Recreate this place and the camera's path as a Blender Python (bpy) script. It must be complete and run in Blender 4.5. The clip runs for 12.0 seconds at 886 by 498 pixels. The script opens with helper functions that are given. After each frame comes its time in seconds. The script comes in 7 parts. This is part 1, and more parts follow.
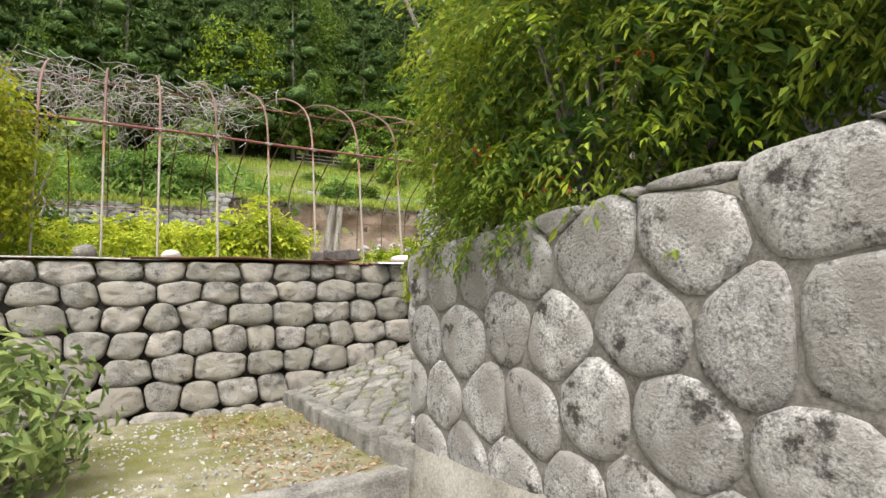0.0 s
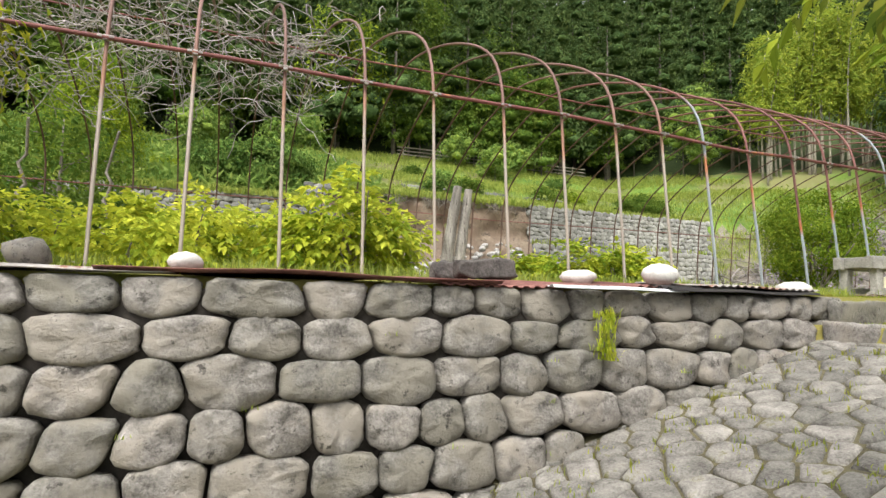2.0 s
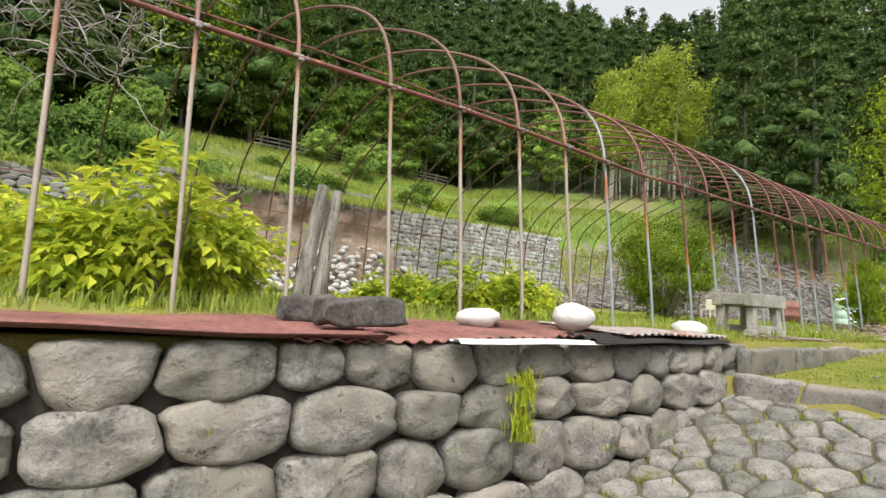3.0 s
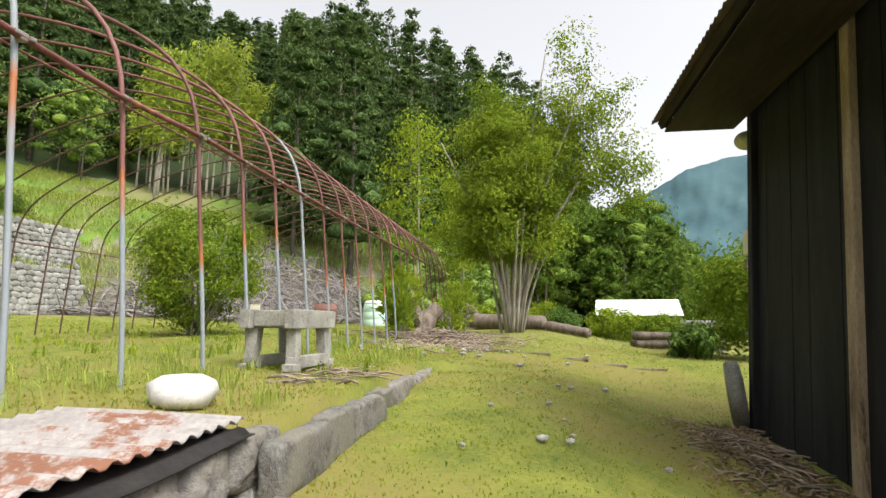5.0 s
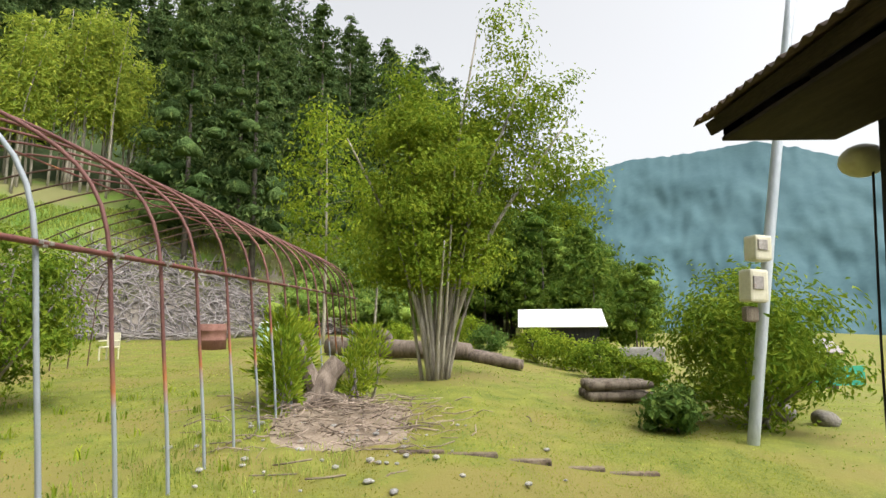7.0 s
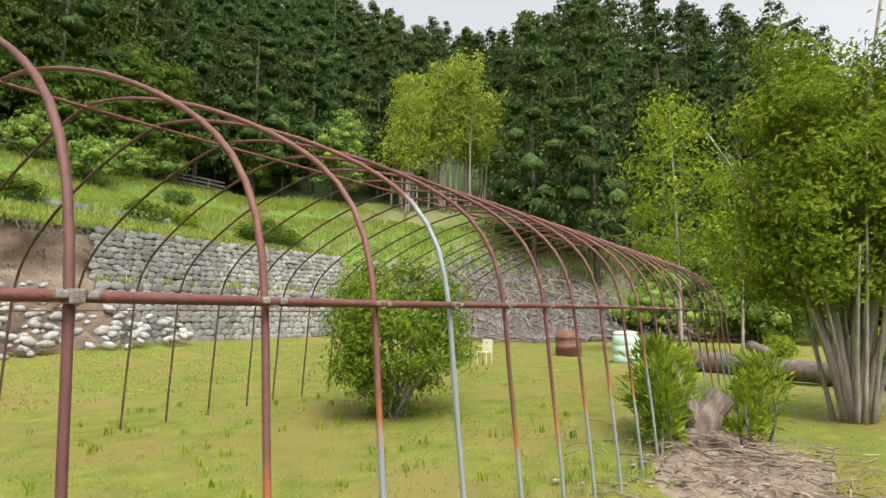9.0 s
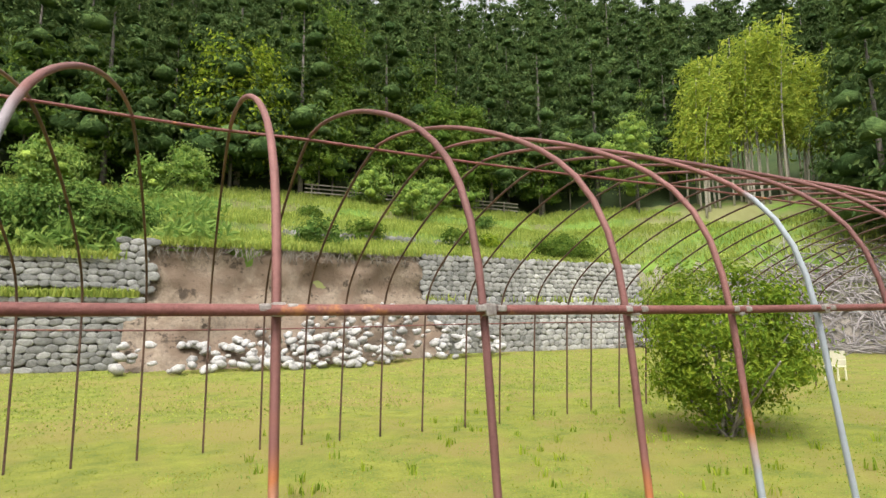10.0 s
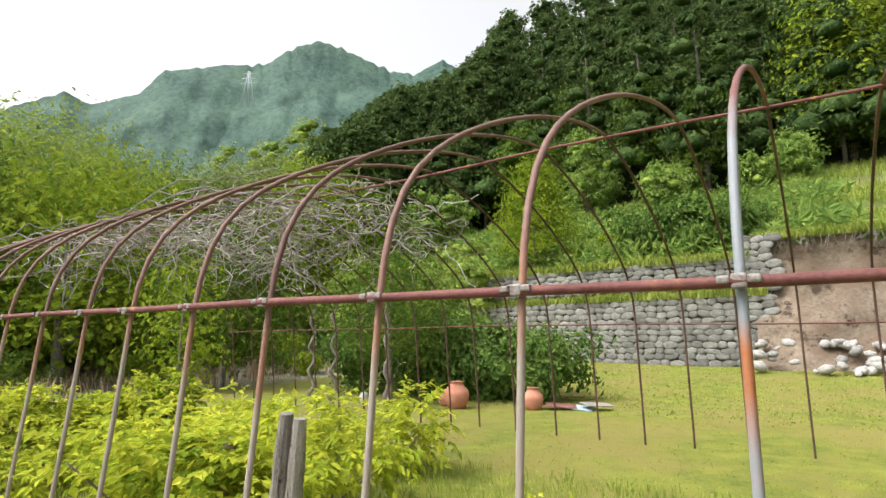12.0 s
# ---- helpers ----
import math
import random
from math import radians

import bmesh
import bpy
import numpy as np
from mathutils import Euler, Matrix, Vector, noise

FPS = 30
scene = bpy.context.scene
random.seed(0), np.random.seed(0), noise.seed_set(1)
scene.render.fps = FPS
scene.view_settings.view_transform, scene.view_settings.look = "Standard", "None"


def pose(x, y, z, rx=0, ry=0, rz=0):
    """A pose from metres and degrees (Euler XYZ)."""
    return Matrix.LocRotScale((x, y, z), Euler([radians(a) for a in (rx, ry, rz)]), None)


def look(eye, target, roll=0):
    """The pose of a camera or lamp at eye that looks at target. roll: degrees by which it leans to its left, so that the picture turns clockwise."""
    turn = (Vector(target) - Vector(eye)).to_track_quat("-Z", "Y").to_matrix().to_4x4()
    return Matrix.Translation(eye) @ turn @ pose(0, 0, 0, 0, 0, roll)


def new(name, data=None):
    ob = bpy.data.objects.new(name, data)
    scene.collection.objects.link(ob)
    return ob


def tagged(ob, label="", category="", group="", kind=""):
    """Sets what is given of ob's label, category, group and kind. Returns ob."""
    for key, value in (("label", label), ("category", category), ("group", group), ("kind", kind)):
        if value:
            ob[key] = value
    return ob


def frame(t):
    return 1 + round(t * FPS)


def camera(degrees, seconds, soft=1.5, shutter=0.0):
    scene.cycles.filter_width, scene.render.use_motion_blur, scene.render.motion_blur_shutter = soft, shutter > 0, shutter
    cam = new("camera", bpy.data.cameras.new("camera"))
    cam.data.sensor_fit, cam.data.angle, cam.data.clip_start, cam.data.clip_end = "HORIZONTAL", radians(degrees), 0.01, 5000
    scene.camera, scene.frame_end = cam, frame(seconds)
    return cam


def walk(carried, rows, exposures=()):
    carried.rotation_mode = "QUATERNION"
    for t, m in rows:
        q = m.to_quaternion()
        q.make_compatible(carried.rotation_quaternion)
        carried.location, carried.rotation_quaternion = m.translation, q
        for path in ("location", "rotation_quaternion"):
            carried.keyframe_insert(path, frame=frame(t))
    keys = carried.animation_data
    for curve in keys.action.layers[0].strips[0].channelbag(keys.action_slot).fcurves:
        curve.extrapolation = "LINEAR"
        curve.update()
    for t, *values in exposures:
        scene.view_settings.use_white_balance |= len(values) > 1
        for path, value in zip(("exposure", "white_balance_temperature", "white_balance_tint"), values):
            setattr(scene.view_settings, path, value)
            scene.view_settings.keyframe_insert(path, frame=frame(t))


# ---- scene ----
cam = camera(78.0, 12.0)
PATH = [
    (0, (-0.446, -6.696, -0.415), (0.589, -4.995, -0.224), -1.5),
    (0.5, (-0.25, -6.02, -0.338), (0.66, -4.248, -0.157), -1.4),
    (1, (-0.056, -5.303, -0.312), (0.723, -3.47, -0.124), -0.9),
    (1.5, (0.153, -4.675, -0.18), (0.894, -2.826, -0.003), -0.2),
    (2, (0.255, -3.985, -0.071), (0.985, -2.132, 0.114), 1.2),
    (2.5, (0.361, -3.435, 0.024), (1.177, -1.62, 0.224), 2.2),
    (3, (0.624, -3.01, 0.164), (1.802, -1.408, 0.373), 3.1),
    (3.5, (0.926, -2.589, 0.202), (2.491, -1.362, 0.411), 4.1),
    (3.7, (1.086, -2.483, 0.231), (2.767, -1.42, 0.441), 4.4),
    (5.3, (3.143, -2.003, 0.492), (5.113, -1.781, 0.76), -0.4),
    (5.5, (3.336, -1.981, 0.591), (5.31, -1.804, 0.858), -0.5),
    (6, (3.956, -1.847, 0.776), (5.935, -1.731, 1.042), -0.4),
    (6.5, (4.543, -1.898, 0.929), (6.526, -1.886, 1.187), -0.5),
    (6.7, (4.741, -1.887, 1.029), (6.725, -1.907, 1.278), -0.7),
    (8.3, (5.405, -1.574, 1.468), (7.301, -0.978, 1.695), 1.0),
    (8.5, (5.36, -1.561, 1.467), (7.208, -0.832, 1.696), 0.8),
    (9, (5.245, -1.477, 1.463), (6.872, -0.341, 1.711), 0.1),
    (9.5, (5.121, -1.452, 1.462), (6.393, 0.068, 1.736), -0.3),
    (10, (5.008, -1.432, 1.452), (5.847, 0.359, 1.748), -0.9),
    (10.5, (4.869, -1.465, 1.431), (5.2, 0.482, 1.743), -1.0),
    (11, (4.734, -1.501, 1.389), (4.369, 0.437, 1.718), -0.6),
    (11.5, (4.711, -1.513, 1.387), (3.826, 0.25, 1.712), -0.6),
    (12, (4.715, -1.52, 1.382), (3.618, 0.12, 1.707), -0.6),
]
EXPOSURE = [(0, 1.33), (1.5, 1.3), (2.5, 1.12), (3.7, 1.1), (5.3, 1.2), (6.7, 1.12), (8.5, 0.95), (9.5, 1.18), (11, 1.27), (12, 1.25)]
walk(cam, [(t, look(eye, target, roll)) for t, eye, target, roll in PATH], EXPOSURE)

# ---- world and light: bright overcast ----
world = bpy.data.worlds.new("world")
scene.world = world
world.use_nodes = True
wn = world.node_tree.nodes
wl = world.node_tree.links
wn.clear()
sky = wn.new("ShaderNodeTexSky")
sky.sky_type = "NISHITA"
sky.sun_disc = False
SUN_EL, SUN_AZ = 58.0, 215.0
sky.sun_elevation = radians(SUN_EL)
sky.sun_rotation = radians(SUN_AZ)
sky.air_density, sky.dust_density, sky.ozone_density = 1.0, 6.0, 1.0
veil = wn.new("ShaderNodeHueSaturation")
veil.inputs["Saturation"].default_value = 0.12
back = wn.new("ShaderNodeBackground")
back.inputs["Strength"].default_value = 0.15
wout = wn.new("ShaderNodeOutputWorld")
wl.new(sky.outputs[0], veil.inputs["Color"])
wl.new(veil.outputs[0], back.inputs["Color"])
wl.new(back.outputs[0], wout.inputs["Surface"])
sun = new("sun", bpy.data.lights.new("sun", "SUN"))
sun.data.energy, sun.data.angle, sun.data.color = 0.9, radians(20), (1.0, 0.96, 0.88)
sa, se = radians(SUN_AZ), radians(SUN_EL)
sun.matrix_world = look((0, 0, 60), (-math.sin(sa) * math.cos(se), -math.cos(sa) * math.cos(se), 60 - math.sin(se)))


# ---- materials ----
def ramp_node(nt, stops):
    n = nt.nodes.new("ShaderNodeValToRGB")
    e = n.color_ramp.elements
    while len(e) < len(stops):
        e.new(0.5)
    for el, (p, c) in zip(e, stops):
        el.position, el.color = p, (*c, 1)
    return n


def mat(name, dark, light, scale=3.0, fine=40.0, rough=0.85, metal=0.0, bump=0.3, vary=0.0, island=0.0,
        spots=None, spot_scale=6.0, spot_at=0.6, second=None, second_scale=0.7, leaf=0.0, stretch=(1, 1, 1), spec=0.3, hue=0.0, space="Object", depth=0.02):
    """A weathered surface: two scales of noise between two colours, stains, relief, and a shade of its own for each piece."""
    m = bpy.data.materials.new(name)
    m.use_nodes = True
    nt = m.node_tree
    b = nt.nodes["Principled BSDF"]
    lk = nt.links.new
    tc = nt.nodes.new("ShaderNodeTexCoord")
    mp = nt.nodes.new("ShaderNodeMapping")
    mp.inputs["Scale"].default_value = stretch
    geo = nt.nodes.new("ShaderNodeNewGeometry")
    oi = nt.nodes.new("ShaderNodeObjectInfo")
    if space == "World":
        lk(geo.outputs["Position"], mp.inputs["Vector"])
    else:
        shift = nt.nodes.new("ShaderNodeVectorMath")
        shift.operation = "MULTIPLY_ADD"
        shift.inputs[1].default_value = (1, 1, 1)
        spread = nt.nodes.new("ShaderNodeMath")
        spread.operation = "MULTIPLY"
        spread.inputs[1].default_value = 37.0
        lk(oi.outputs["Random"], spread.inputs[0])
        lk(tc.outputs["Object"], shift.inputs[0])
        lk(spread.outputs[0], shift.inputs[2])
        lk(shift.outputs[0], mp.inputs["Vector"])

    def noi(sc, detail=5.0, rg=0.6):
        n = nt.nodes.new("ShaderNodeTexNoise")
        n.inputs["Scale"].default_value, n.inputs["Detail"].default_value, n.inputs["Roughness"].default_value = sc, detail, rg
        lk(mp.outputs[0], n.inputs["Vector"])
        return n
    n1, n2 = noi(scale), noi(fine, 4.0, 0.7)
    mixf = nt.nodes.new("ShaderNodeMix")
    mixf.data_type = "FLOAT"
    mixf.inputs[0].default_value = 0.45
    lk(n1.outputs["Fac"], mixf.inputs[2])
    lk(n2.outputs["Fac"], mixf.inputs[3])
    rn = ramp_node(nt, [(0.36, dark), (0.64, light)])
    lk(mixf.outputs[0], rn.inputs[0])
    col = rn.outputs[0]

    def over(colour_socket, fac_socket, colour):
        mx = nt.nodes.new("ShaderNodeMix")
        mx.data_type = "RGBA"
        lk(fac_socket, mx.inputs[0])
        lk(colour_socket, mx.inputs[6])
        mx.inputs[7].default_value = (*colour, 1)
        return mx.outputs[2]
    if second:
        n3 = noi(second_scale, 4.0)
        r3 = ramp_node(nt, [(0.44, (0, 0, 0)), (0.6, (1, 1, 1))])
        lk(n3.outputs["Fac"], r3.inputs[0])
        col = over(col, r3.outputs[0], second)
    if spots:
        n4 = noi(spot_scale, 6.0, 0.75)
        r4 = ramp_node(nt, [(spot_at, (0, 0, 0)), (spot_at + 0.07, (1, 1, 1))])
        lk(n4.outputs["Fac"], r4.inputs[0])
        col = over(col, r4.outputs[0], spots)
    for amount, socket in ((vary, oi.outputs["Random"]), (island, geo.outputs["Random Per Island"])):
        if amount:
            hv = nt.nodes.new("ShaderNodeHueSaturation")
            mr = nt.nodes.new("ShaderNodeMapRange")
            mr.inputs[3].default_value, mr.inputs[4].default_value = 1 - amount, 1 + amount
            lk(socket, mr.inputs[0])
            lk(mr.outputs[0], hv.inputs["Value"])
            if hue:
                mh = nt.nodes.new("ShaderNodeMapRange")
                mh.inputs[3].default_value, mh.inputs[4].default_value = 0.5 + hue, 0.5 - hue
                lk(socket, mh.inputs[0])
                lk(mh.outputs[0], hv.inputs["Hue"])
            lk(col, hv.inputs["Color"])
            col = hv.outputs[0]
    lk(col, b.inputs["Base Color"])
    b.inputs["Roughness"].default_value, b.inputs["Metallic"].default_value = rough, metal
    b.inputs["Specular IOR Level"].default_value = spec
    if bump:
        bp = nt.nodes.new("ShaderNodeBump")
        bp.inputs["Strength"].default_value = bump
        bp.inputs["Distance"].default_value = depth
        lk(mixf.outputs[0], bp.inputs["Height"])
        lk(bp.outputs[0], b.inputs["Normal"])
    if leaf:
        tr = nt.nodes.new("ShaderNodeBsdfTranslucent")
        ms = nt.nodes.new("ShaderNodeMixShader")
        ms.inputs[0].default_value = leaf
        lk(col, tr.inputs["Color"])
        lk(b.outputs[0], ms.inputs[1])
        lk(tr.outputs[0], ms.inputs[2])
        lk(ms.outputs[0], nt.nodes["Material Output"].inputs["Surface"])
    return m


M_STONE = mat("wall_stone", (0.072, 0.066, 0.058), (0.29, 0.272, 0.243), 10, 62, bump=1.0, vary=0.22, spots=(0.055, 0.05, 0.042), spot_scale=13, spot_at=0.585, second=(0.22, 0.2, 0.165), second_scale=4.5, hue=0.014, stretch=(1, 1, 0.75))
M_BIG = mat("big_wall_stone", (0.095, 0.089, 0.081), (0.5, 0.48, 0.455), 20, 80, bump=1.0, vary=0.12, spots=(0.045, 0.04, 0.034), spot_scale=4.2, spot_at=0.56, second=(0.22, 0.205, 0.185), second_scale=5.0, space="World")
M_MORTAR = mat("joint_mortar", (0.06, 0.053, 0.044), (0.22, 0.205, 0.18), 9, 60, bump=0.6, space="World")
M_GAP = mat("wall_backing", (0.02, 0.018, 0.015), (0.07, 0.06, 0.05), 3, 30, bump=0.5, space="World")
M_PAVE = mat("paving_stone", (0.075, 0.069, 0.06), (0.29, 0.275, 0.245), 8, 70, bump=1.0, vary=0.25, spots=(0.12, 0.115, 0.05), spot_scale=4, spot_at=0.6, hue=0.01)
M_RUBBLE = mat("rubble_stone", (0.17, 0.165, 0.155), (0.46, 0.445, 0.42), 4, 30, bump=0.4, vary=0.25)
M_FARSTONE = mat("far_wall_stone", (0.11, 0.11, 0.1), (0.3, 0.295, 0.275), 3, 20, bump=0.4, vary=0.3, island=0.25)
M_EARTH = mat("bare_earth", (0.09, 0.069, 0.05), (0.27, 0.212, 0.158), 0.8, 9, bump=0.8, space="World", spots=(0.05, 0.036, 0.024), spot_scale=1.6, spot_at=0.56, second=(0.14, 0.1, 0.07), second_scale=0.9, depth=0.1)
M_RUSTPIPE = mat("rusty_pipe", (0.1, 0.035, 0.03), (0.2, 0.08, 0.07), 5, 70, rough=0.7, metal=0.1, bump=0.35, spots=(0.34, 0.15, 0.06), spot_scale=2.5, spot_at=0.6, space="World")
M_CLAMP = mat("zinc_clamp", (0.14, 0.11, 0.095), (0.36, 0.335, 0.31), 20, 90, rough=0.5, metal=0.4, bump=0.2)
M_BLACKPIPE = mat("dark_pipe", (0.045, 0.03, 0.025), (0.14, 0.075, 0.055), 5, 60, rough=0.7, metal=0.1, bump=0.3, space="World")
M_CONC = mat("weathered_concrete", (0.12, 0.115, 0.1), (0.34, 0.33, 0.3), 4, 55, bump=0.8, vary=0.08, spots=(0.14, 0.14, 0.11), spot_scale=3, spot_at=0.6)
M_SINK = mat("pale_concrete", (0.17, 0.16, 0.14), (0.41, 0.395, 0.355), 5, 60, bump=0.6, spots=(0.12, 0.11, 0.085), spot_scale=6, spot_at=0.6)
M_CHAR = mat("charred_board", (0.008, 0.008, 0.011), (0.034, 0.032, 0.04), 2, 40, rough=0.6, spec=0.2, bump=0.6, vary=0.2, stretch=(6, 6, 0.6))
M_OLDWOOD = mat("old_wood", (0.06, 0.045, 0.032), (0.24, 0.2, 0.155), 2.5, 40, bump=0.6, vary=0.15, stretch=(5, 5, 0.7), spots=(0.06, 0.045, 0.03), spot_scale=2)
M_PLANK = mat("bare_brown_plank", (0.2, 0.135, 0.09), (0.5, 0.38, 0.28), 2.5, 40, bump=0.5, vary=0.12, stretch=(5, 5, 0.7), spots=(0.12, 0.08, 0.055), spot_scale=2)
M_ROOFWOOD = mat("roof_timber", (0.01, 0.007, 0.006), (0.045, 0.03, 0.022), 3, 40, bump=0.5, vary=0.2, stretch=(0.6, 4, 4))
M_ROOF = mat("rusted_roof_sheet", (0.05, 0.04, 0.035), (0.16, 0.11, 0.085), 3, 30, rough=0.6, metal=0.2, bump=0.3, spots=(0.2, 0.09, 0.05), spot_scale=2, spot_at=0.6)
M_SHEETRED = mat("red_sheet", (0.1, 0.038, 0.032), (0.25, 0.115, 0.095), 3, 30, rough=0.65, metal=0.1, bump=0.2, spots=(0.1, 0.06, 0.045), spot_scale=4, spot_at=0.56, vary=0.15)
M_SHEETGREY = mat("grey_sheet", (0.2, 0.18, 0.165), (0.42, 0.39, 0.37), 3, 30, rough=0.6, metal=0.2, bump=0.2, spots=(0.22, 0.1, 0.06), spot_scale=3, spot_at=0.56)
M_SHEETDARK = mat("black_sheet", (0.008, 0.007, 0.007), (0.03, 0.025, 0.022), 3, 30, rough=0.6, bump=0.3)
M_WHITESTONE = mat("white_boulder", (0.42, 0.4, 0.37), (0.72, 0.7, 0.66), 5, 50, bump=0.4, vary=0.06, spots=(0.3, 0.27, 0.23), spot_scale=5, spot_at=0.63)
M_BARK = mat("grey_bark", (0.09, 0.075, 0.06), (0.3, 0.27, 0.23), 5, 40, bump=0.9, vary=0.15, stretch=(3, 3, 0.6))
M_TRUNK = mat("conifer_trunk", (0.05, 0.042, 0.034), (0.17, 0.15, 0.125), 2, 12, bump=0.5, space="World")
M_PALEBARK = mat("pale_bark", (0.16, 0.14, 0.11), (0.42, 0.38, 0.31), 5, 40, bump=0.7, vary=0.15, stretch=(3, 3, 0.6))
M_LOG = mat("dead_log", (0.08, 0.06, 0.048), (0.25, 0.2, 0.16), 4, 30, bump=0.9, vary=0.2, stretch=(3, 3, 0.8))
M_VINE = mat("dead_vine", (0.14, 0.122, 0.115), (0.36, 0.33, 0.315), 4, 30, bump=0.3, vary=0.2, island=0.3)
M_TWIG = mat("dry_twig", (0.13, 0.095, 0.07), (0.36, 0.29, 0.23), 4, 30, bump=0.3, island=0.4)
M_WHITE = mat("white_painted_metal", (0.66, 0.68, 0.7), (0.82, 0.83, 0.84), 1.5, 20, rough=0.5, bump=0.1)
M_CREAM = mat("cream_plastic", (0.5, 0.47, 0.35), (0.66, 0.63, 0.5), 3, 30, rough=0.5, bump=0.1)
M_MINT = mat("mint_plastic", (0.42, 0.6, 0.52), (0.56, 0.72, 0.64), 2, 30, rough=0.5, bump=0.1)
M_DRUM = mat("rusty_drum", (0.13, 0.06, 0.045), (0.27, 0.14, 0.11), 3, 40, rough=0.8, bump=0.4)
M_TERRA = mat("terracotta", (0.36, 0.14, 0.09), (0.55, 0.26, 0.18), 3, 40, rough=0.85, bump=0.3)
M_POLE = mat("galvanised_pole", (0.36, 0.4, 0.44), (0.56, 0.6, 0.64), 2, 30, rough=0.45, metal=0.4, bump=0.1, stretch=(1, 1, 0.3))
M_GREENCLOTH = mat("green_net", (0.03, 0.25, 0.16), (0.06, 0.36, 0.24), 2, 30, rough=0.8, bump=0.1)
M_BLUE = mat("faded_blue_sheet", (0.2, 0.3, 0.38), (0.4, 0.5, 0.56), 2, 30, rough=0.6, bump=0.2)


def leafmat(name, dark, light, island=0.35, hue=0.02, leaf=0.35, rough=0.75, second=None):
    dark, light = (dark[0] * 1.08, *dark[1:]), (light[0] * 1.08, *light[1:])
    return mat(name, dark, light, 0.7, 6, rough=rough, bump=0.0, island=island * 0.75, hue=hue, leaf=leaf, spec=0.08, space="World", second=second, second_scale=0.35)


L_CEDAR = leafmat("cedar_needles", (0.04, 0.08, 0.024), (0.1, 0.155, 0.046), 0.34, leaf=0.25, rough=0.8)
L_WOOD = leafmat("broad_leaves", (0.06, 0.12, 0.016), (0.14, 0.22, 0.035), 0.4, leaf=0.4)
L_BRIGHT = leafmat("bright_leaves", (0.13, 0.215, 0.015), (0.27, 0.37, 0.035), 0.35, leaf=0.4)
L_BAMBOO = leafmat("bamboo_leaves", (0.2, 0.29, 0.035), (0.38, 0.48, 0.075), 0.3, leaf=0.4)
L_YELLOW = leafmat("young_weed_leaves", (0.28, 0.38, 0.025), (0.53, 0.6, 0.08), 0.3, leaf=0.5)
L_MAPLE = leafmat("overhanging_leaves", (0.07, 0.13, 0.018), (0.215, 0.285, 0.04), 0.45, hue=0.03, leaf=0.4, rough=0.65)
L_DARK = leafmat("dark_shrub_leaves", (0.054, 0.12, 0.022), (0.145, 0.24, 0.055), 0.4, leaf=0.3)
L_SHRUB = leafmat("fine_shrub_leaves", (0.1, 0.18, 0.014), (0.2, 0.29, 0.03), 0.35, leaf=0.4)
L_GRASS = leafmat("grass_blades", (0.165, 0.235, 0.02), (0.28, 0.335, 0.04), 0.2, leaf=0.5, second=(0.25, 0.25, 0.04))
L_MEADOW = leafmat("meadow_blades", (0.19, 0.27, 0.045), (0.35, 0.43, 0.11), 0.3, leaf=0.5)
L_FERN = leafmat("fern_fronds", (0.13, 0.24, 0.05), (0.27, 0.39, 0.1), 0.3, leaf=0.45)
L_VALLEY = leafmat("valley_leaves", (0.15, 0.23, 0.045), (0.29, 0.38, 0.095), 0.3, leaf=0.4)
L_GREY = leafmat("grey_green_leaves", (0.11, 0.17, 0.045), (0.25, 0.32, 0.12), 0.35, leaf=0.35)
L_CLUMP = leafmat("clump_tree_leaves", (0.12, 0.2, 0.015), (0.25, 0.345, 0.035), 0.3, leaf=0.4)
# Crown cores darker than the leaf fringe: inner shade is put into their colour.
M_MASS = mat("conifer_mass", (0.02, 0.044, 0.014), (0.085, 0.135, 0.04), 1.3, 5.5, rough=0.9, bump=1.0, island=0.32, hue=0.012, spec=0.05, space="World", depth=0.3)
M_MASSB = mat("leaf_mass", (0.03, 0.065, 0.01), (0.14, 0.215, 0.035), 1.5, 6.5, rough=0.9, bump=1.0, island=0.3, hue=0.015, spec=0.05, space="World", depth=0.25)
M_MASSV = mat("valley_leaf_mass", (0.085, 0.145, 0.024), (0.27, 0.37, 0.07), 1.5, 6.5, rough=0.9, bump=1.0, island=0.3, hue=0.015, spec=0.05, space="World", depth=0.25)
L_RED = leafmat("red_leaves", (0.3, 0.06, 0.012), (0.5, 0.14, 0.03), 0.3)
L_ORANGE = leafmat("golden_leaves", (0.16, 0.215, 0.014), (0.32, 0.355, 0.035), 0.35, leaf=0.45)


# ---- mesh helpers ----
def tris_mesh(name, verts, faces, material, smooth=False):
    """A mesh from arrays; all faces have as many corners as faces has columns."""
    verts, faces = np.asarray(verts, dtype=np.float32), np.asarray(faces, dtype=np.int32)
    me = bpy.data.meshes.new(name)
    n, k = faces.shape
    me.vertices.add(len(verts))
    me.vertices.foreach_set("co", verts.ravel())
    me.loops.add(n * k)
    me.loops.foreach_set("vertex_index", faces.ravel())
    me.polygons.add(n)
    me.polygons.foreach_set("loop_start", np.arange(0, n * k, k, dtype=np.int32))
    me.polygons.foreach_set("loop_total", np.full(n, k, dtype=np.int32))
    me.polygons.foreach_set("use_smooth", np.full(n, smooth, dtype=bool))
    me.update(calc_edges=True)
    me.validate()
    me.materials.append(material)
    return me


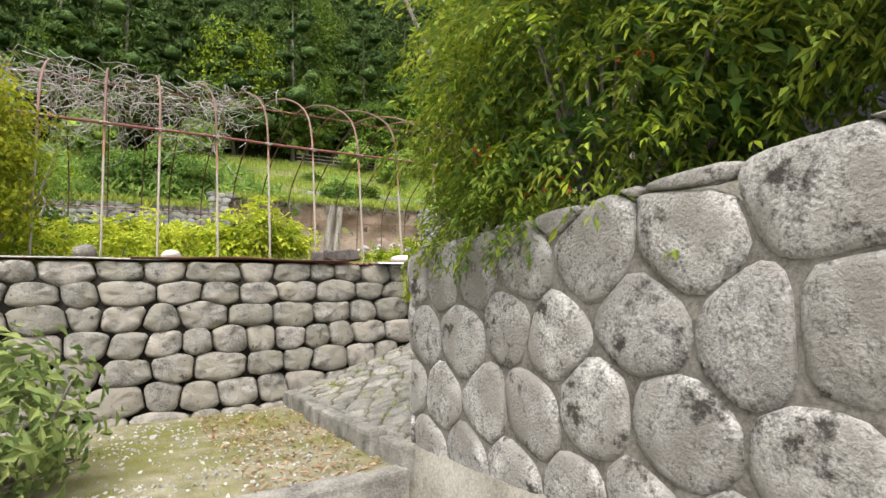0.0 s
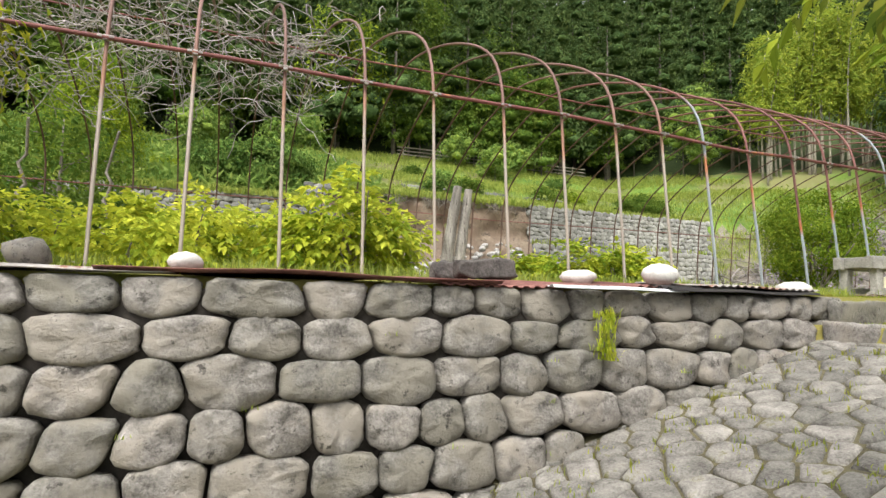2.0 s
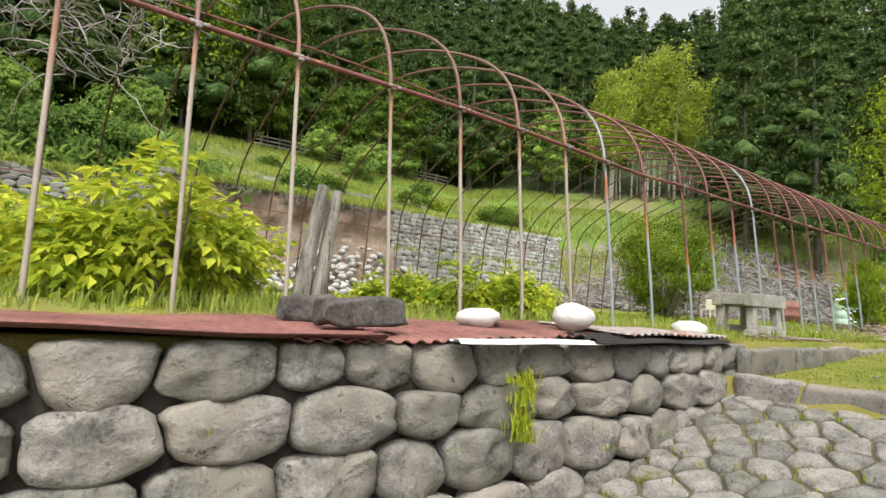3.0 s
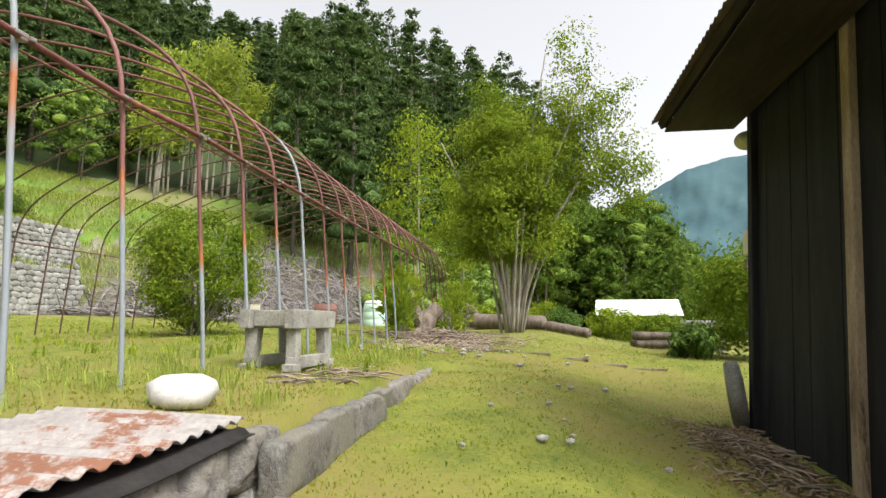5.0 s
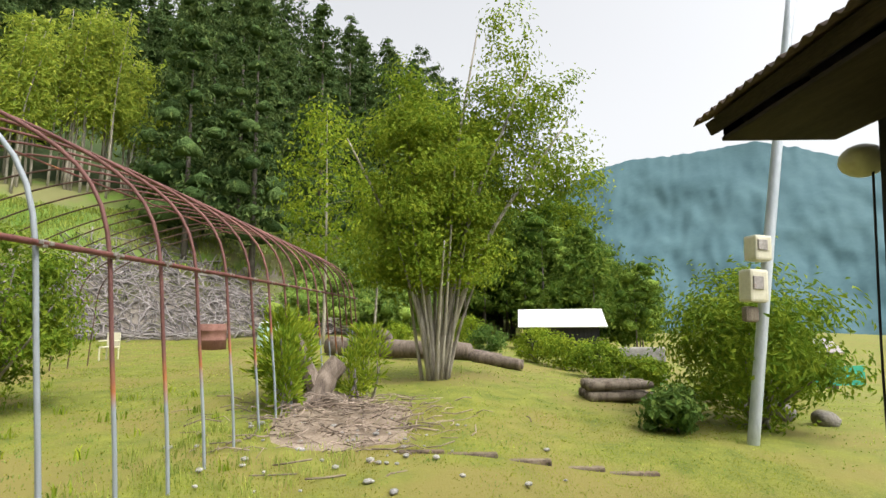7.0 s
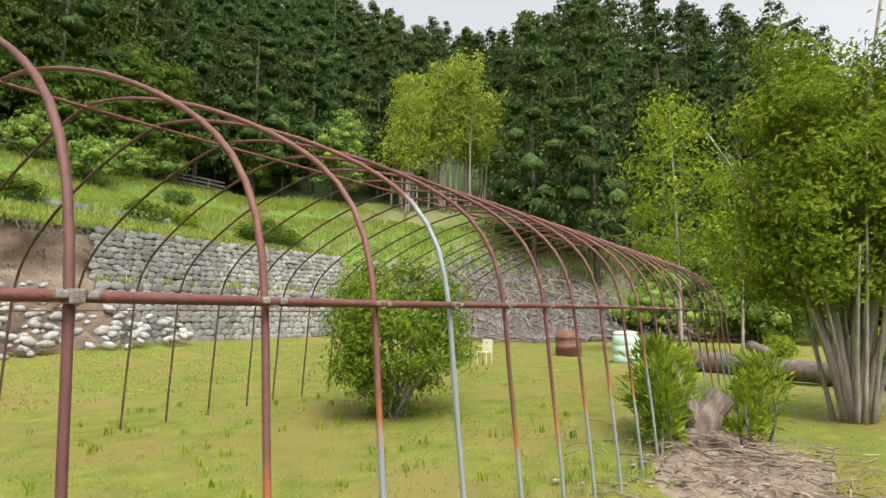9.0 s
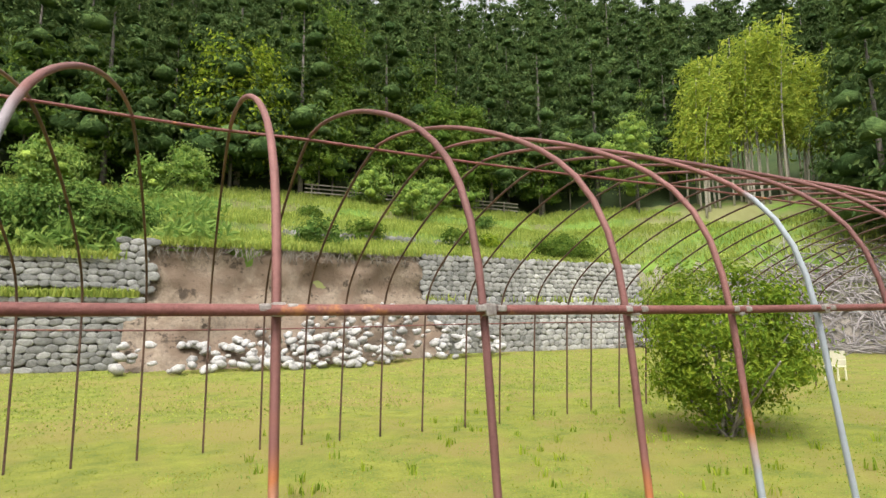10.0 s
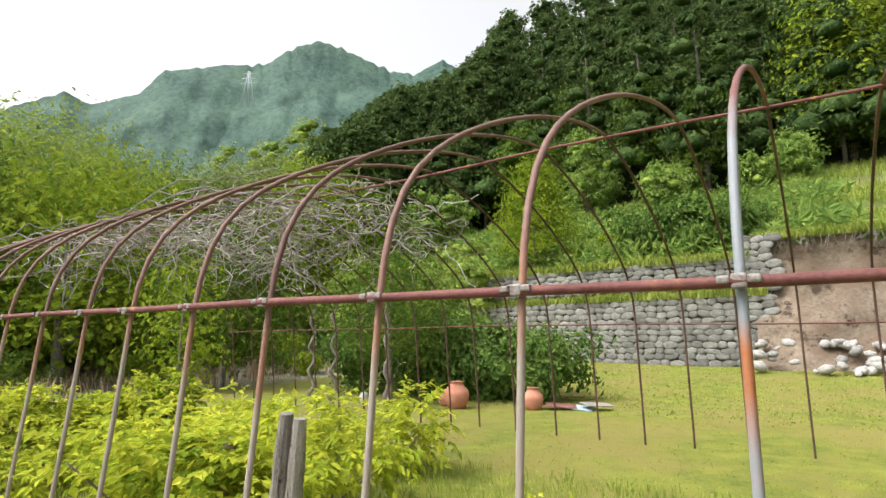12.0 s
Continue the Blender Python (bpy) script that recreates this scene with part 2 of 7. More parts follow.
def part(name, bm, material, parent=None, label="", smooth=False):
    """Links a bmesh, or a finished mesh, as one object under a thing or a part."""
    if isinstance(bm, bmesh.types.BMesh):
        me = bpy.data.meshes.new(name)
        for f in bm.faces:
            f.smooth = smooth
        bm.to_mesh(me)
        bm.free()
        me.materials.append(material)
    else:
        me = bm
    ob = new(name, me)
    if parent is not None:
        ob.parent = parent
        ob.matrix_parent_inverse = parent.matrix_world.inverted()
    if label:
        ob["label"] = label
    return ob


def thing(name, at, label, category, group="", kind="", turn=0.0):
    ob = new(name)
    ob.matrix_world = pose(*at, 0, 0, turn)
    bpy.context.view_layer.update()
    return tagged(ob, label, category, group, kind)


def box(bm, size, at=(0, 0, 0), rot=None, bevel=0.0):
    m = Matrix.Translation(at) @ (rot or Matrix()) @ Matrix.Diagonal((*size, 1))
    r = bmesh.ops.create_cube(bm, size=1.0, matrix=m)
    if bevel:
        es = {e for v in r["verts"] for e in v.link_edges}
        bmesh.ops.bevel(bm, geom=list(es), offset=bevel, segments=2, affect="EDGES", profile=0.6)
    return r["verts"]


def tube(points, radius, sides=6, closed_ends=True):
    """Arrays of a tube along points; radius may be one number or one for each point."""
    p = np.asarray(points, dtype=float)
    n = len(p)
    rad = np.full(n, radius) if np.isscalar(radius) else np.asarray(radius, dtype=float)
    tan = np.gradient(p, axis=0)
    tan /= np.linalg.norm(tan, axis=1)[:, None] + 1e-9
    ref = np.array([0.0, 0.0, 1.0]) if abs(tan[0, 2]) < 0.9 else np.array([1.0, 0.0, 0.0])
    verts = []
    u = np.cross(tan[0], ref)
    for i in range(n):
        u = u - tan[i] * np.dot(u, tan[i])
        u /= np.linalg.norm(u) + 1e-9
        w = np.cross(tan[i], u)
        a = np.linspace(0, 2 * np.pi, sides, endpoint=False)
        verts.append(p[i] + rad[i] * (np.cos(a)[:, None] * u + np.sin(a)[:, None] * w))
    verts = np.concatenate(verts)
    k = np.arange(sides)
    faces = []
    for i in range(n - 1):
        a, b = i * sides, (i + 1) * sides
        faces.append(np.stack([a + k, a + (k + 1) % sides, b + (k + 1) % sides, b + k], axis=1))
    faces = np.concatenate(faces)
    if closed_ends:
        c = np.array([p[0] - tan[0] * rad[0] * 0.2, p[-1] + tan[-1] * rad[-1] * 0.2])
        base, top = len(verts), len(verts) + 1
        verts = np.concatenate([verts, c])
        e = (n - 1) * sides
        f0 = np.stack([np.full(sides, base), (k + 1) % sides, k, np.full(sides, base)], axis=1)
        f1 = np.stack([np.full(sides, top), e + k, e + (k + 1) % sides, np.full(sides, top)], axis=1)
        tri = np.concatenate([f0, f1])[:, :3]
        return verts, faces, tri
    return verts, faces, np.zeros((0, 3), dtype=int)


def tubes_mesh(name, runs, material, sides=5, smooth=True):
    """One mesh of many tubes; each run is (points, radius)."""
    vs, fs, off = [], [], 0
    for points, radius in runs:
        v, q, t = tube(points, radius, sides)
        f = np.concatenate([q[:, [0, 1, 2]], q[:, [0, 2, 3]], t])
        vs.append(v)
        fs.append(f + off)
        off += len(v)
    return tris_mesh(name, np.concatenate(vs), np.concatenate(fs), material, smooth)


def leaves_mesh(name, centres, outward, length, width, material, rng, droop=0.3, fold=0.25, spread=0.8, facing=False, flat=False):
    """Many folded leaf blades: each a four-cornered blade bent along its rib, pointing more or less outward."""
    c = np.asarray(centres, dtype=np.float32)
    n = len(c)
    d = np.asarray(outward, dtype=np.float32) + rng.normal(0, spread, (n, 3))
    d[:, 2] -= droop
    d /= np.linalg.norm(d, axis=1)[:, None] + 1e-6
    r = rng.normal(0, 1, (n, 3))
    r[:, 2] *= 0.35
    if flat:
        r = r * [0.35, 0.35, 0.6] + [0, 0, 1]
    if facing:
        face = np.asarray(outward, dtype=np.float32) + rng.normal(0, 0.45, (n, 3))
        face /= np.linalg.norm(face, axis=1)[:, None] + 1e-6
        d = rng.normal(0, 0.8, (n, 3))
        d[:, 2] -= droop
        d -= face * np.sum(d * face, axis=1)[:, None]
        d /= np.linalg.norm(d, axis=1)[:, None] + 1e-6
        r = face
    s = np.cross(d, r)
    s /= np.linalg.norm(s, axis=1)[:, None] + 1e-6
    up = np.cross(s, d)
    if not facing:
        up *= np.where(up[:, 2:3] < 0, -1, 1)
    ln = length * rng.uniform(0.65, 1.25, (n, 1))
    wd = width * rng.uniform(0.7, 1.2, (n, 1))
    a = c
    b = c + d * ln * 0.45 + s * wd * 0.5 + up * wd * fold
    e = c + d * ln * 0.45 - s * wd * 0.5 + up * wd * fold
    t = c + d * ln - up * ln * 0.12
    verts = np.stack([a, b, t, e], axis=1).reshape(-1, 3)
    k = np.arange(n)[:, None] * 4
    faces = np.concatenate([k + [[0, 1, 2]], k + [[0, 2, 3]]])
    return tris_mesh(name, verts, faces, material)


# ---- the lie of the land ----
def step(a, b, v):
    return np.clip((v - a) / (b - a), 0, 1)


def ease(a, b, v):
    t = step(a, b, v)
    return t * t * (3 - 2 * t)


RAMP_X0, RAMP_X1 = 1.1, 4.4
WALL_Y = -1.15


def toe(x, y):
    """Metres beyond the foot of the hill."""
    left = np.maximum(0, -8 - x)
    return np.maximum(y - 18.6 - 0.3 * left, (x + y - 42.6 - 1.6 * np.maximum(0, -1 - y)) / 1.414)


def land(x, y):
    x, y = np.asarray(x, dtype=float), np.asarray(y, dtype=float)
    terrace = 0.02 + 0.08 * ease(-1.0, 0.6, y) + 0.35 * ease(10, 18, y) + 0.5 * ease(2, -12, x) * ease(6, 18, y)
    lawn = -0.2 + 0.14 * ease(4.4, 8.0, x) - 0.5 * ease(9, 26, x) * ease(-2.5, -9, y) - 3.0 * ease(-8, -30, y) * ease(8, 20, x)
    lawn = lawn - 0.34 * ease(-1.8, -3.5, y) * ease(4.4, 5.2, x) * (1 - 0.6 * ease(8, 10.5, x)) + 0.26 * ease(8, 14, x) * ease(-7, -2, y)
    terrace = terrace + 0.12 * ease(9, 14, x)
    z = np.where(y > -1.05, terrace, np.where(x > 7.8, lawn + (terrace - lawn) * ease(-2.2, -1.0, y), lawn))
    moss = np.where(y > -3.75, -1.38, -1.58 - 0.1 * np.maximum(0, -3.75 - y))
    moss = np.where((x < -0.9) & (y > -3.75), moss + 0.1 * ease(-0.9, -2.0, x), moss)
    slope = -0.32 - 0.285 * (RAMP_X1 - x)
    low = np.where(x < RAMP_X0, moss, slope)
    z = np.where((y < WALL_Y + 0.1) & (x < RAMP_X1) & ((y > -3.57) | (x < 1.25)), low, z)
    z = np.where((y <= -3.57) & (x >= 1.25) & (x < 12), np.where(x < 5, -0.05, z), z)
    d = toe(x, y)
    walled = (x > -8) & (x < 24.3) & (y > 18.6)
    top = 3.95 - 0.5 * ease(5, 3, x)
    first = np.where(walled, top, np.clip(0.42 * d, 0, 3.95))
    hill = first + 0.26 * np.clip(d, 0, 6) + 0.55 * step(6, 6.25, d) + 0.3 * np.clip(d - 6.25, 0, 7) + 0.45 * step(13, 13.3, d) + 0.4 * np.clip(d - 13, 0, 6)
    az = np.degrees(np.arctan2(x - 5, y + 1.4))
    hill = hill + 0.74 * np.minimum(np.clip(d - 19, 0, 90), 90 - 48 * ease(38, 46, az) * ease(80, 70, az))
    return np.where(d > 0, 0.42 + hill, z)


# ---- ground ----
def lines(*runs):
    return np.array(sorted({round(float(v), 3) for r in runs for v in np.atleast_1d(r)}))


GX = lines(-np.array([900, 400, 220, 160, 130]), np.arange(-110, -20, 3.0), np.arange(-20, -6, 0.7), np.arange(-6, 1.05, 0.15), [1.08, 1.12, 1.22, 1.27], np.arange(1.4, 4.35, 0.15),
           [4.38, 4.42], np.arange(4.55, 14, 0.2), np.arange(14, 24, 0.5), [24.25, 24.35], np.arange(24.8, 60, 0.8), np.arange(60, 140, 3.0), [160, 220, 400, 900])
GY = lines([-900, -400, -200, -100, -70, -50], np.arange(-40, -9, 1.5), np.arange(-9, -4.2, 0.2), [-4.05, -3.9, -3.77, -3.73], [-3.67], [-3.59, -3.55], [-3.45, -3.3], np.arange(-3.15, -1.1, 0.15),
           [-1.06, -1.04], np.arange(-0.9, 17.8, 0.3), [18.55, 18.65], np.arange(18.3, 60, 0.7), np.arange(60, 140, 3.0), [160, 220, 400, 900])
gx, gy = np.meshgrid(GX, GY)
gz = land(gx, gy)
gz = np.minimum(gz, 95.0)
wob = np.array([noise.noise(Vector((a * 0.9, b * 0.9, 0.0))) for a, b in zip(gx.ravel(), gy.ravel())]).reshape(gx.shape)
gz = gz + 0.03 * wob * np.where((np.abs(gy - WALL_Y) < 0.12), 0, 1)
far_out = np.hypot(gx - 5, gy) > 200
gz = np.where(far_out & (gy < 100), -25.0, gz)
nx = len(GX)
ii, jj = np.meshgrid(np.arange(nx - 1), np.arange(len(GY) - 1))
q = (jj * nx + ii).ravel()
ground_mesh = tris_mesh("ground", np.stack([gx, gy, gz], axis=-1).reshape(-1, 3), np.stack([q, q + 1, q + nx + 1, q + nx], axis=1), bpy.data.materials.new("unused"), True)
ground_mesh.materials.clear()
M_LAWN = mat("mossy_lawn", (0.085, 0.11, 0.014), (0.22, 0.228, 0.035), 3.0, 34, bump=1.0, second=(0.19, 0.165, 0.042), second_scale=0.6, spots=(0.2, 0.17, 0.09), spot_scale=3.0, spot_at=0.67, space="World")
M_MOSS = mat("moss_and_gravel", (0.1, 0.09, 0.035), (0.3, 0.27, 0.19), 5.0, 70, bump=1.0, second=(0.13, 0.125, 0.03), second_scale=1.3, spots=(0.42, 0.4, 0.36), spot_scale=38, spot_at=0.62, space="World")
M_GRAVEL = mat("gravel_path", (0.1, 0.09, 0.07), (0.31, 0.29, 0.25), 3.0, 55, bump=0.9, space="World")
M_MEADOW = mat("meadow_ground", (0.06, 0.12, 0.015), (0.16, 0.24, 0.035), 0.6, 8, bump=0.7, second=(0.16, 0.16, 0.06), second_scale=0.25, space="World")
M_SLASH = mat("brush_covered_bank", (0.09, 0.075, 0.06), (0.27, 0.24, 0.2), 1.2, 12, bump=1.0, second=(0.12, 0.13, 0.04), second_scale=0.5, space="World", depth=0.08)
M_FLOOR = mat("forest_floor", (0.02, 0.04, 0.011), (0.06, 0.085, 0.025), 0.4, 4, bump=0.7, space="World")
M_JOINT = mat("mossy_earth_joint", (0.035, 0.03, 0.018), (0.13, 0.115, 0.06), 4.0, 50, bump=0.9, space="World")
for m in (M_LAWN, M_MOSS, M_GRAVEL, M_MEADOW, M_FLOOR, M_JOINT, M_SLASH):
    ground_mesh.materials.append(m)
cx, cy = gx[:-1, :-1] + 0.05, gy[:-1, :-1] + 0.05
dd = toe(cx, cy)
kindof = np.zeros(cx.shape, dtype=np.int32)
kindof[(cx < 1.1) & (cy < -1.05) & (cy > -3.75)] = 1
kindof[(cx < 1.2) & (cy <= -3.75)] = 2
kindof[(cx >= 1.05) & (cx < 1.4) & (cy <= -3.52)] = 2
kindof[(cx >= 1.1) & (cx < 4.4) & (cy < -1.05) & (cy > -3.57)] = 5
kindof[dd > -0.1] = 3
kindof[dd > 17] = 4
kindof[(cx > 24.3) & (dd > -1.0) & (dd < 5.5) & (cy > 4)] = 6
kindof[(cx < -8.5) & (cx > -45) & (dd < 2.0) & (cy > 3)] = 6
ground_mesh.polygons.foreach_set("material_index", kindof.ravel())
ground = tagged(new("ground", ground_mesh), "short mossy yellow-green lawn rising into a hillside", "ground", kind="structure")


def on(x, y):
    return float(land(x, y))


# ---- stone pieces ----
def pillow(seed, corners=14, power=3.2):
    """A unit stone, bulging towards -y, with a rounded irregular outline."""
    rng = np.random.default_rng(seed)
    a = np.linspace(0, 2 * np.pi, corners, endpoint=False)
    c, s = np.cos(a), np.sin(a)
    r = (np.abs(c) ** power + np.abs(s) ** power) ** (-1 / power) * 0.5
    r = r * rng.uniform(0.9, 1.04, corners)
    rings = [(1.0, 0.25), (1.0, -0.25), (0.93, -0.62), (0.72, -0.9), (0.36, -1.0)]
    v = []
    for k, dpt in rings:
        jit = rng.uniform(-0.05, 0.05, corners) if k < 0.95 else np.zeros(corners)
        v.append(np.stack([c * r * k, np.full(corners, dpt) + jit, s * r * k], axis=1))
    v = np.concatenate(v + [np.array([[0, -1.0 + rng.uniform(-0.05, 0.05), 0]])])
    k = np.arange(corners)
    f = []
    for i in range(len(rings) - 1):
        p, o = i * corners, (i + 1) * corners
        f.append(np.stack([p + k, o + k, o + (k + 1) % corners], axis=1))
        f.append(np.stack([p + k, o + (k + 1) % corners, p + (k + 1) % corners], axis=1))
    o = (len(rings) - 1) * corners
    f.append(np.stack([o + k, np.full(corners, len(v) - 1), o + (k + 1) % corners], axis=1))
    return v, np.concatenate(f)


def lump(seed, flat=0.7, cuts=2):
    """A unit boulder from a rounded ball."""
    rng = np.random.default_rng(seed)
    bm = bmesh.new()
    bmesh.ops.create_icosphere(bm, subdivisions=cuts, radius=0.5)
    off = Vector(rng.uniform(0, 50, 3))
    for v in bm.verts:
        d = v.co.normalized()
        v.co = d * (0.5 + 0.12 * noise.noise(d * 1.3 + off) + 0.04 * noise.noise(d * 3.1 + off))
        v.co.z *= flat
    return bm


def piece_objects(name, template, parent, mats):
    """Objects on one mesh, at the poses given."""
    out = []
    inv = parent.matrix_world.inverted()
    for m in mats:
        ob = new(name, template)
        ob.parent = parent
        ob.matrix_parent_inverse = inv
        ob.matrix_world = m
        out.append(ob)
    return out


def joined(name, shapes, placed, material, parent, smooth=True):
    """Many pieces in one mesh of kind stuff; placed: (which shape, pose)."""
    vs, fs, off = [], [], 0
    for i, m in placed:
        v, f = shapes[i]
        a = np.array(m)
        vs.append(v @ a[:3, :3].T + a[:3, 3])
        fs.append(f + off)
        off += len(v)
    ob = new(name, tris_mesh(name, np.concatenate(vs), np.concatenate(fs), material, smooth))
    ob.parent = parent
    ob.matrix_parent_inverse = parent.matrix_world.inverted()
    ob["kind"] = "stuff"
    return ob


def stone_pose(x, y, z, w, d, h, tilt=0.0, turn=0.0):
    return pose(x, y, z, 0, tilt, turn) @ Matrix.Diagonal((w, d, h, 1))


def clip_poly(poly, mid, normal):
    out = []
    for i, p in enumerate(poly):
        o = poly[i - 1]
        dp, do = (p - mid).dot(normal), (o - mid).dot(normal)
        if (dp < 0) != (do < 0):
            out.append(o + (p - o) * (do / (do - dp)))
        if dp < 0:
            out.append(p)
    return out


def cells(w, h, sx, sy, rng, jit=0.32):
    """Irregular cells that fill a rectangle: polygons in 2D."""
    pts = []
    rows = max(1, round(h / sy))
    for j in range(-1, rows + 1):
        n = max(1, round(w / sx))
        for i in range(-1, n + 1):
            pts.append(Vector(((i + 0.5 + (0.5 if j % 2 else 0) + rng.uniform(-jit, jit)) * w / n, (j + 0.5 + rng.uniform(-jit, jit)) * h / rows)))
    out = []
    for p in pts:
        poly = [Vector((0, 0)), Vector((w, 0)), Vector((w, h)), Vector((0, h))]
        for o in pts:
            if o is not p and (o - p).length < 3.2 * max(sx, sy):
                poly = clip_poly(poly, (p + o) / 2, o - p)
                if len(poly) < 3:
                    break
        if len(poly) > 2:
            out.append(poly)
    return out


def cell_stone(poly, depth, gap, rng, bulge=0.3, cut=0.16, uneven=0.08, rounds=0):
    """Mesh arrays of a stone with a rounded rim over a cell; its face looks to +z."""
    c = sum(poly, Vector((0, 0))) / len(poly)
    ring = []
    for i, p in enumerate(poly):
        o = poly[(i + 1) % len(poly)]
        for t in (cut, 0.5, 1 - cut):
            ring.append(p + (o - p) * t)
    for _ in range(rounds):
        ring = [ring[i - 1] * 0.25 + ring[i] * 0.5 + ring[(i + 1) % len(ring)] * 0.25 for i in range(len(ring))]
    size = sum((p - c).length for p in ring) / len(ring)
    k = max(0.3, 1 - gap / size)
    ring = [c + (p - c) * k * rng.uniform(0.97, 1.01) for p in ring]
    n = len(ring)
    v = []
    off = Vector((rng.uniform(0, 90), rng.uniform(0, 90), 0))
    for s, z in ((1.0, -depth), (1.0, -depth * 0.34), (0.95, -depth * 0.07), (0.82, depth * bulge * 0.7), (0.5, depth * bulge)):
        for p in ring:
            a = c + (p - c) * s
            q = Vector((a.x, a.y, 0)) * 9 + off
            v.append((a.x, a.y, z + ((noise.noise(q) + 0.5 * noise.noise(q * 2.7)) * uneven * 2.2 * depth if s < 0.99 else 0)))
    v.append((c.x, c.y, depth * bulge * 1.05))
    f = []
    for r in range(4):
        for i in range(n):
            a, b = r * n + i, r * n + (i + 1) % n
            f += [(a, b, b + n), (a, b + n, a + n)]
    f += [(4 * n + i, 4 * n + (i + 1) % n, 5 * n) for i in range(n)]
    return np.array(v), np.array(f)


# ---- terrace retaining wall ----
rng = np.random.default_rng(5)
wall_front = thing("retaining_wall", (0, WALL_Y, -1.5), "dry-laid retaining wall of rounded grey boulders in level courses", "stone wall", kind="structure")
bm = bmesh.new()
box(bm, (11.0, 0.3, 1.6), (-0.95, WALL_Y + 0.22, -0.84))
part("wall_core", bm, M_GAP, wall_front, "dark earth behind the stones")
# ---- big wall beside the ramp ----
big_wall = thing("boulder_wall", (1.6, -5.6, -1.9), "high retaining wall of large fitted pale granite boulders with dark lichen", "stone wall", kind="structure")
bm = bmesh.new()
box(bm, (0.5, 5.25, 2.2), (1.398, -6.32, -1.24))
box(bm, (3.2, 0.5, 2.2), (3.02, -3.947, -1.24))
part("wall_core", bm, M_MORTAR, big_wall, "grey mortar in the joints")


def face_stones(parent, origin, right, up, w, h, sx, sy, depth, gap, material, rng, name="stone", bulge=0.3, jit=0.3, keep=None, cut=0.16, rounds=0):
    """Fitted stones over a rectangle that starts at origin; right and up span it."""
    right, up = Vector(right), Vector(up)
    m = Matrix((right, up, right.cross(up))).transposed().to_4x4()
    m.translation = origin
    for poly in cells(w, h, sx, sy, rng, jit):
        c = sum(poly, Vector((0, 0))) / len(poly)
        if keep and not keep(m @ Vector((c.x, c.y, 0))):
            continue
        v, f = cell_stone([p - c for p in poly], depth, gap, rng, bulge, cut, rounds=rounds)
        ob = new(name, tris_mesh(name, v, f, material, True))
        ob.parent = parent
        ob.matrix_parent_inverse = parent.matrix_world.inverted()
        ob.matrix_world = m @ Matrix.Translation((c.x, c.y, 0))


tall = Vector((0, 0.1, 1)).normalized()


def coursed_stones(parent, x0, x1, z_top, heights, y_at, material, seed, keep):
    """Courses of rounded stones, each nestling on the joints of the course below."""
    rng = random.Random(seed)
    lean = pose(0, 0, 0, 90 - 5.7, 0, 0)
    z = z_top
    wave = lambda x, n: 0.034 * noise.noise(Vector((x * 2.1, n * 7.3, 1.0)))
    for n, h in enumerate(heights):
        x, up = x0 - rng.uniform(0, 0.3), h
        left = rng.uniform(-0.03, 0.03)
        while x < x1:
            w = rng.choice((rng.uniform(0.24, 0.32), rng.uniform(0.32, 0.42), rng.uniform(0.36, 0.48)))
            right = rng.uniform(-0.06, 0.06)
            top = lambda q: (z + wave(q, n) if n else z + 0.008 * noise.noise(Vector((q * 3, 0, 0))))
            low = lambda q: z - h + wave(q, n + 1)
            dip, rise_ = rng.uniform(0.012, 0.04), (rng.uniform(0.0, 0.022) if n else 0.0)
            a, b = x, x + w
            poly = [(a + left * 0.5 + 0.004, low(a) + 0.026), (a + w * 0.3, low(a + w * 0.3) - dip * 0.7), (a + w * 0.62, low(a + w * 0.62) - dip), (b + right * 0.5 - 0.004, low(b) + 0.026),
                    (b + right * 0.1, z - h * 0.48), (b - right * 0.5 - 0.004, top(b) - (0.02 if n else 0.01)), (a + w * 0.66, top(a + w * 0.66) + rise_), (a + w * 0.3, top(a + w * 0.3) + rise_ * 0.8), (a - left * 0.5 + 0.004, top(a) - (0.02 if n else 0.01)), (a + left * 0.1, z - h * 0.5)]
            cx_, cz_ = a + w / 2, z - h / 2
            if keep(cx_, cz_, h):
                v, f = cell_stone([Vector((p - cx_, q - cz_)) for p, q in poly], rng.uniform(0.075, 0.105), 0.004, rng, 0.14, 0.24, 0.16)
                ob = new("stone", tris_mesh("stone", v, f, material, True))
                ob.parent = parent
                ob.matrix_parent_inverse = parent.matrix_world.inverted()
                ob.matrix_world = Matrix.Translation((cx_, y_at(cz_) + rng.uniform(-0.012, 0.012), cz_)) @ lean @ pose(0, 0, 0, rng.uniform(-4, 4), rng.uniform(-3, 3), 0)
            x, left = b, right
        z -= h


coursed_stones(wall_front, -6.3, 4.5, 0.02, (0.185, 0.2, 0.235, 0.235, 0.235, 0.245, 0.24), lambda z: WALL_Y + 0.02 + 0.1 * z, M_STONE, 11, lambda x, z, h: z + h * 0.3 > on(min(x, 4.38), -1.3))
face_stones(big_wall, (1.13, -3.69, -2.11), (0, -1, 0.05), (0, 0, 1), 5.2, 2.0, 0.38, 0.35, 0.05, 0.002, M_BIG, random.Random(3), bulge=0.16, jit=0.25, cut=0.13, rounds=1)
face_stones(big_wall, (1.15, -3.68, -2.11), (1, 0, 0), (0, 0, 1), 3.3, 2.0, 0.38, 0.35, 0.05, 0.002, M_BIG, random.Random(4), cut=0.13, bulge=0.16, jit=0.25, rounds=1, keep=lambda c: c.z > on(min(c.x, 4.3), -3.0) - 0.25)

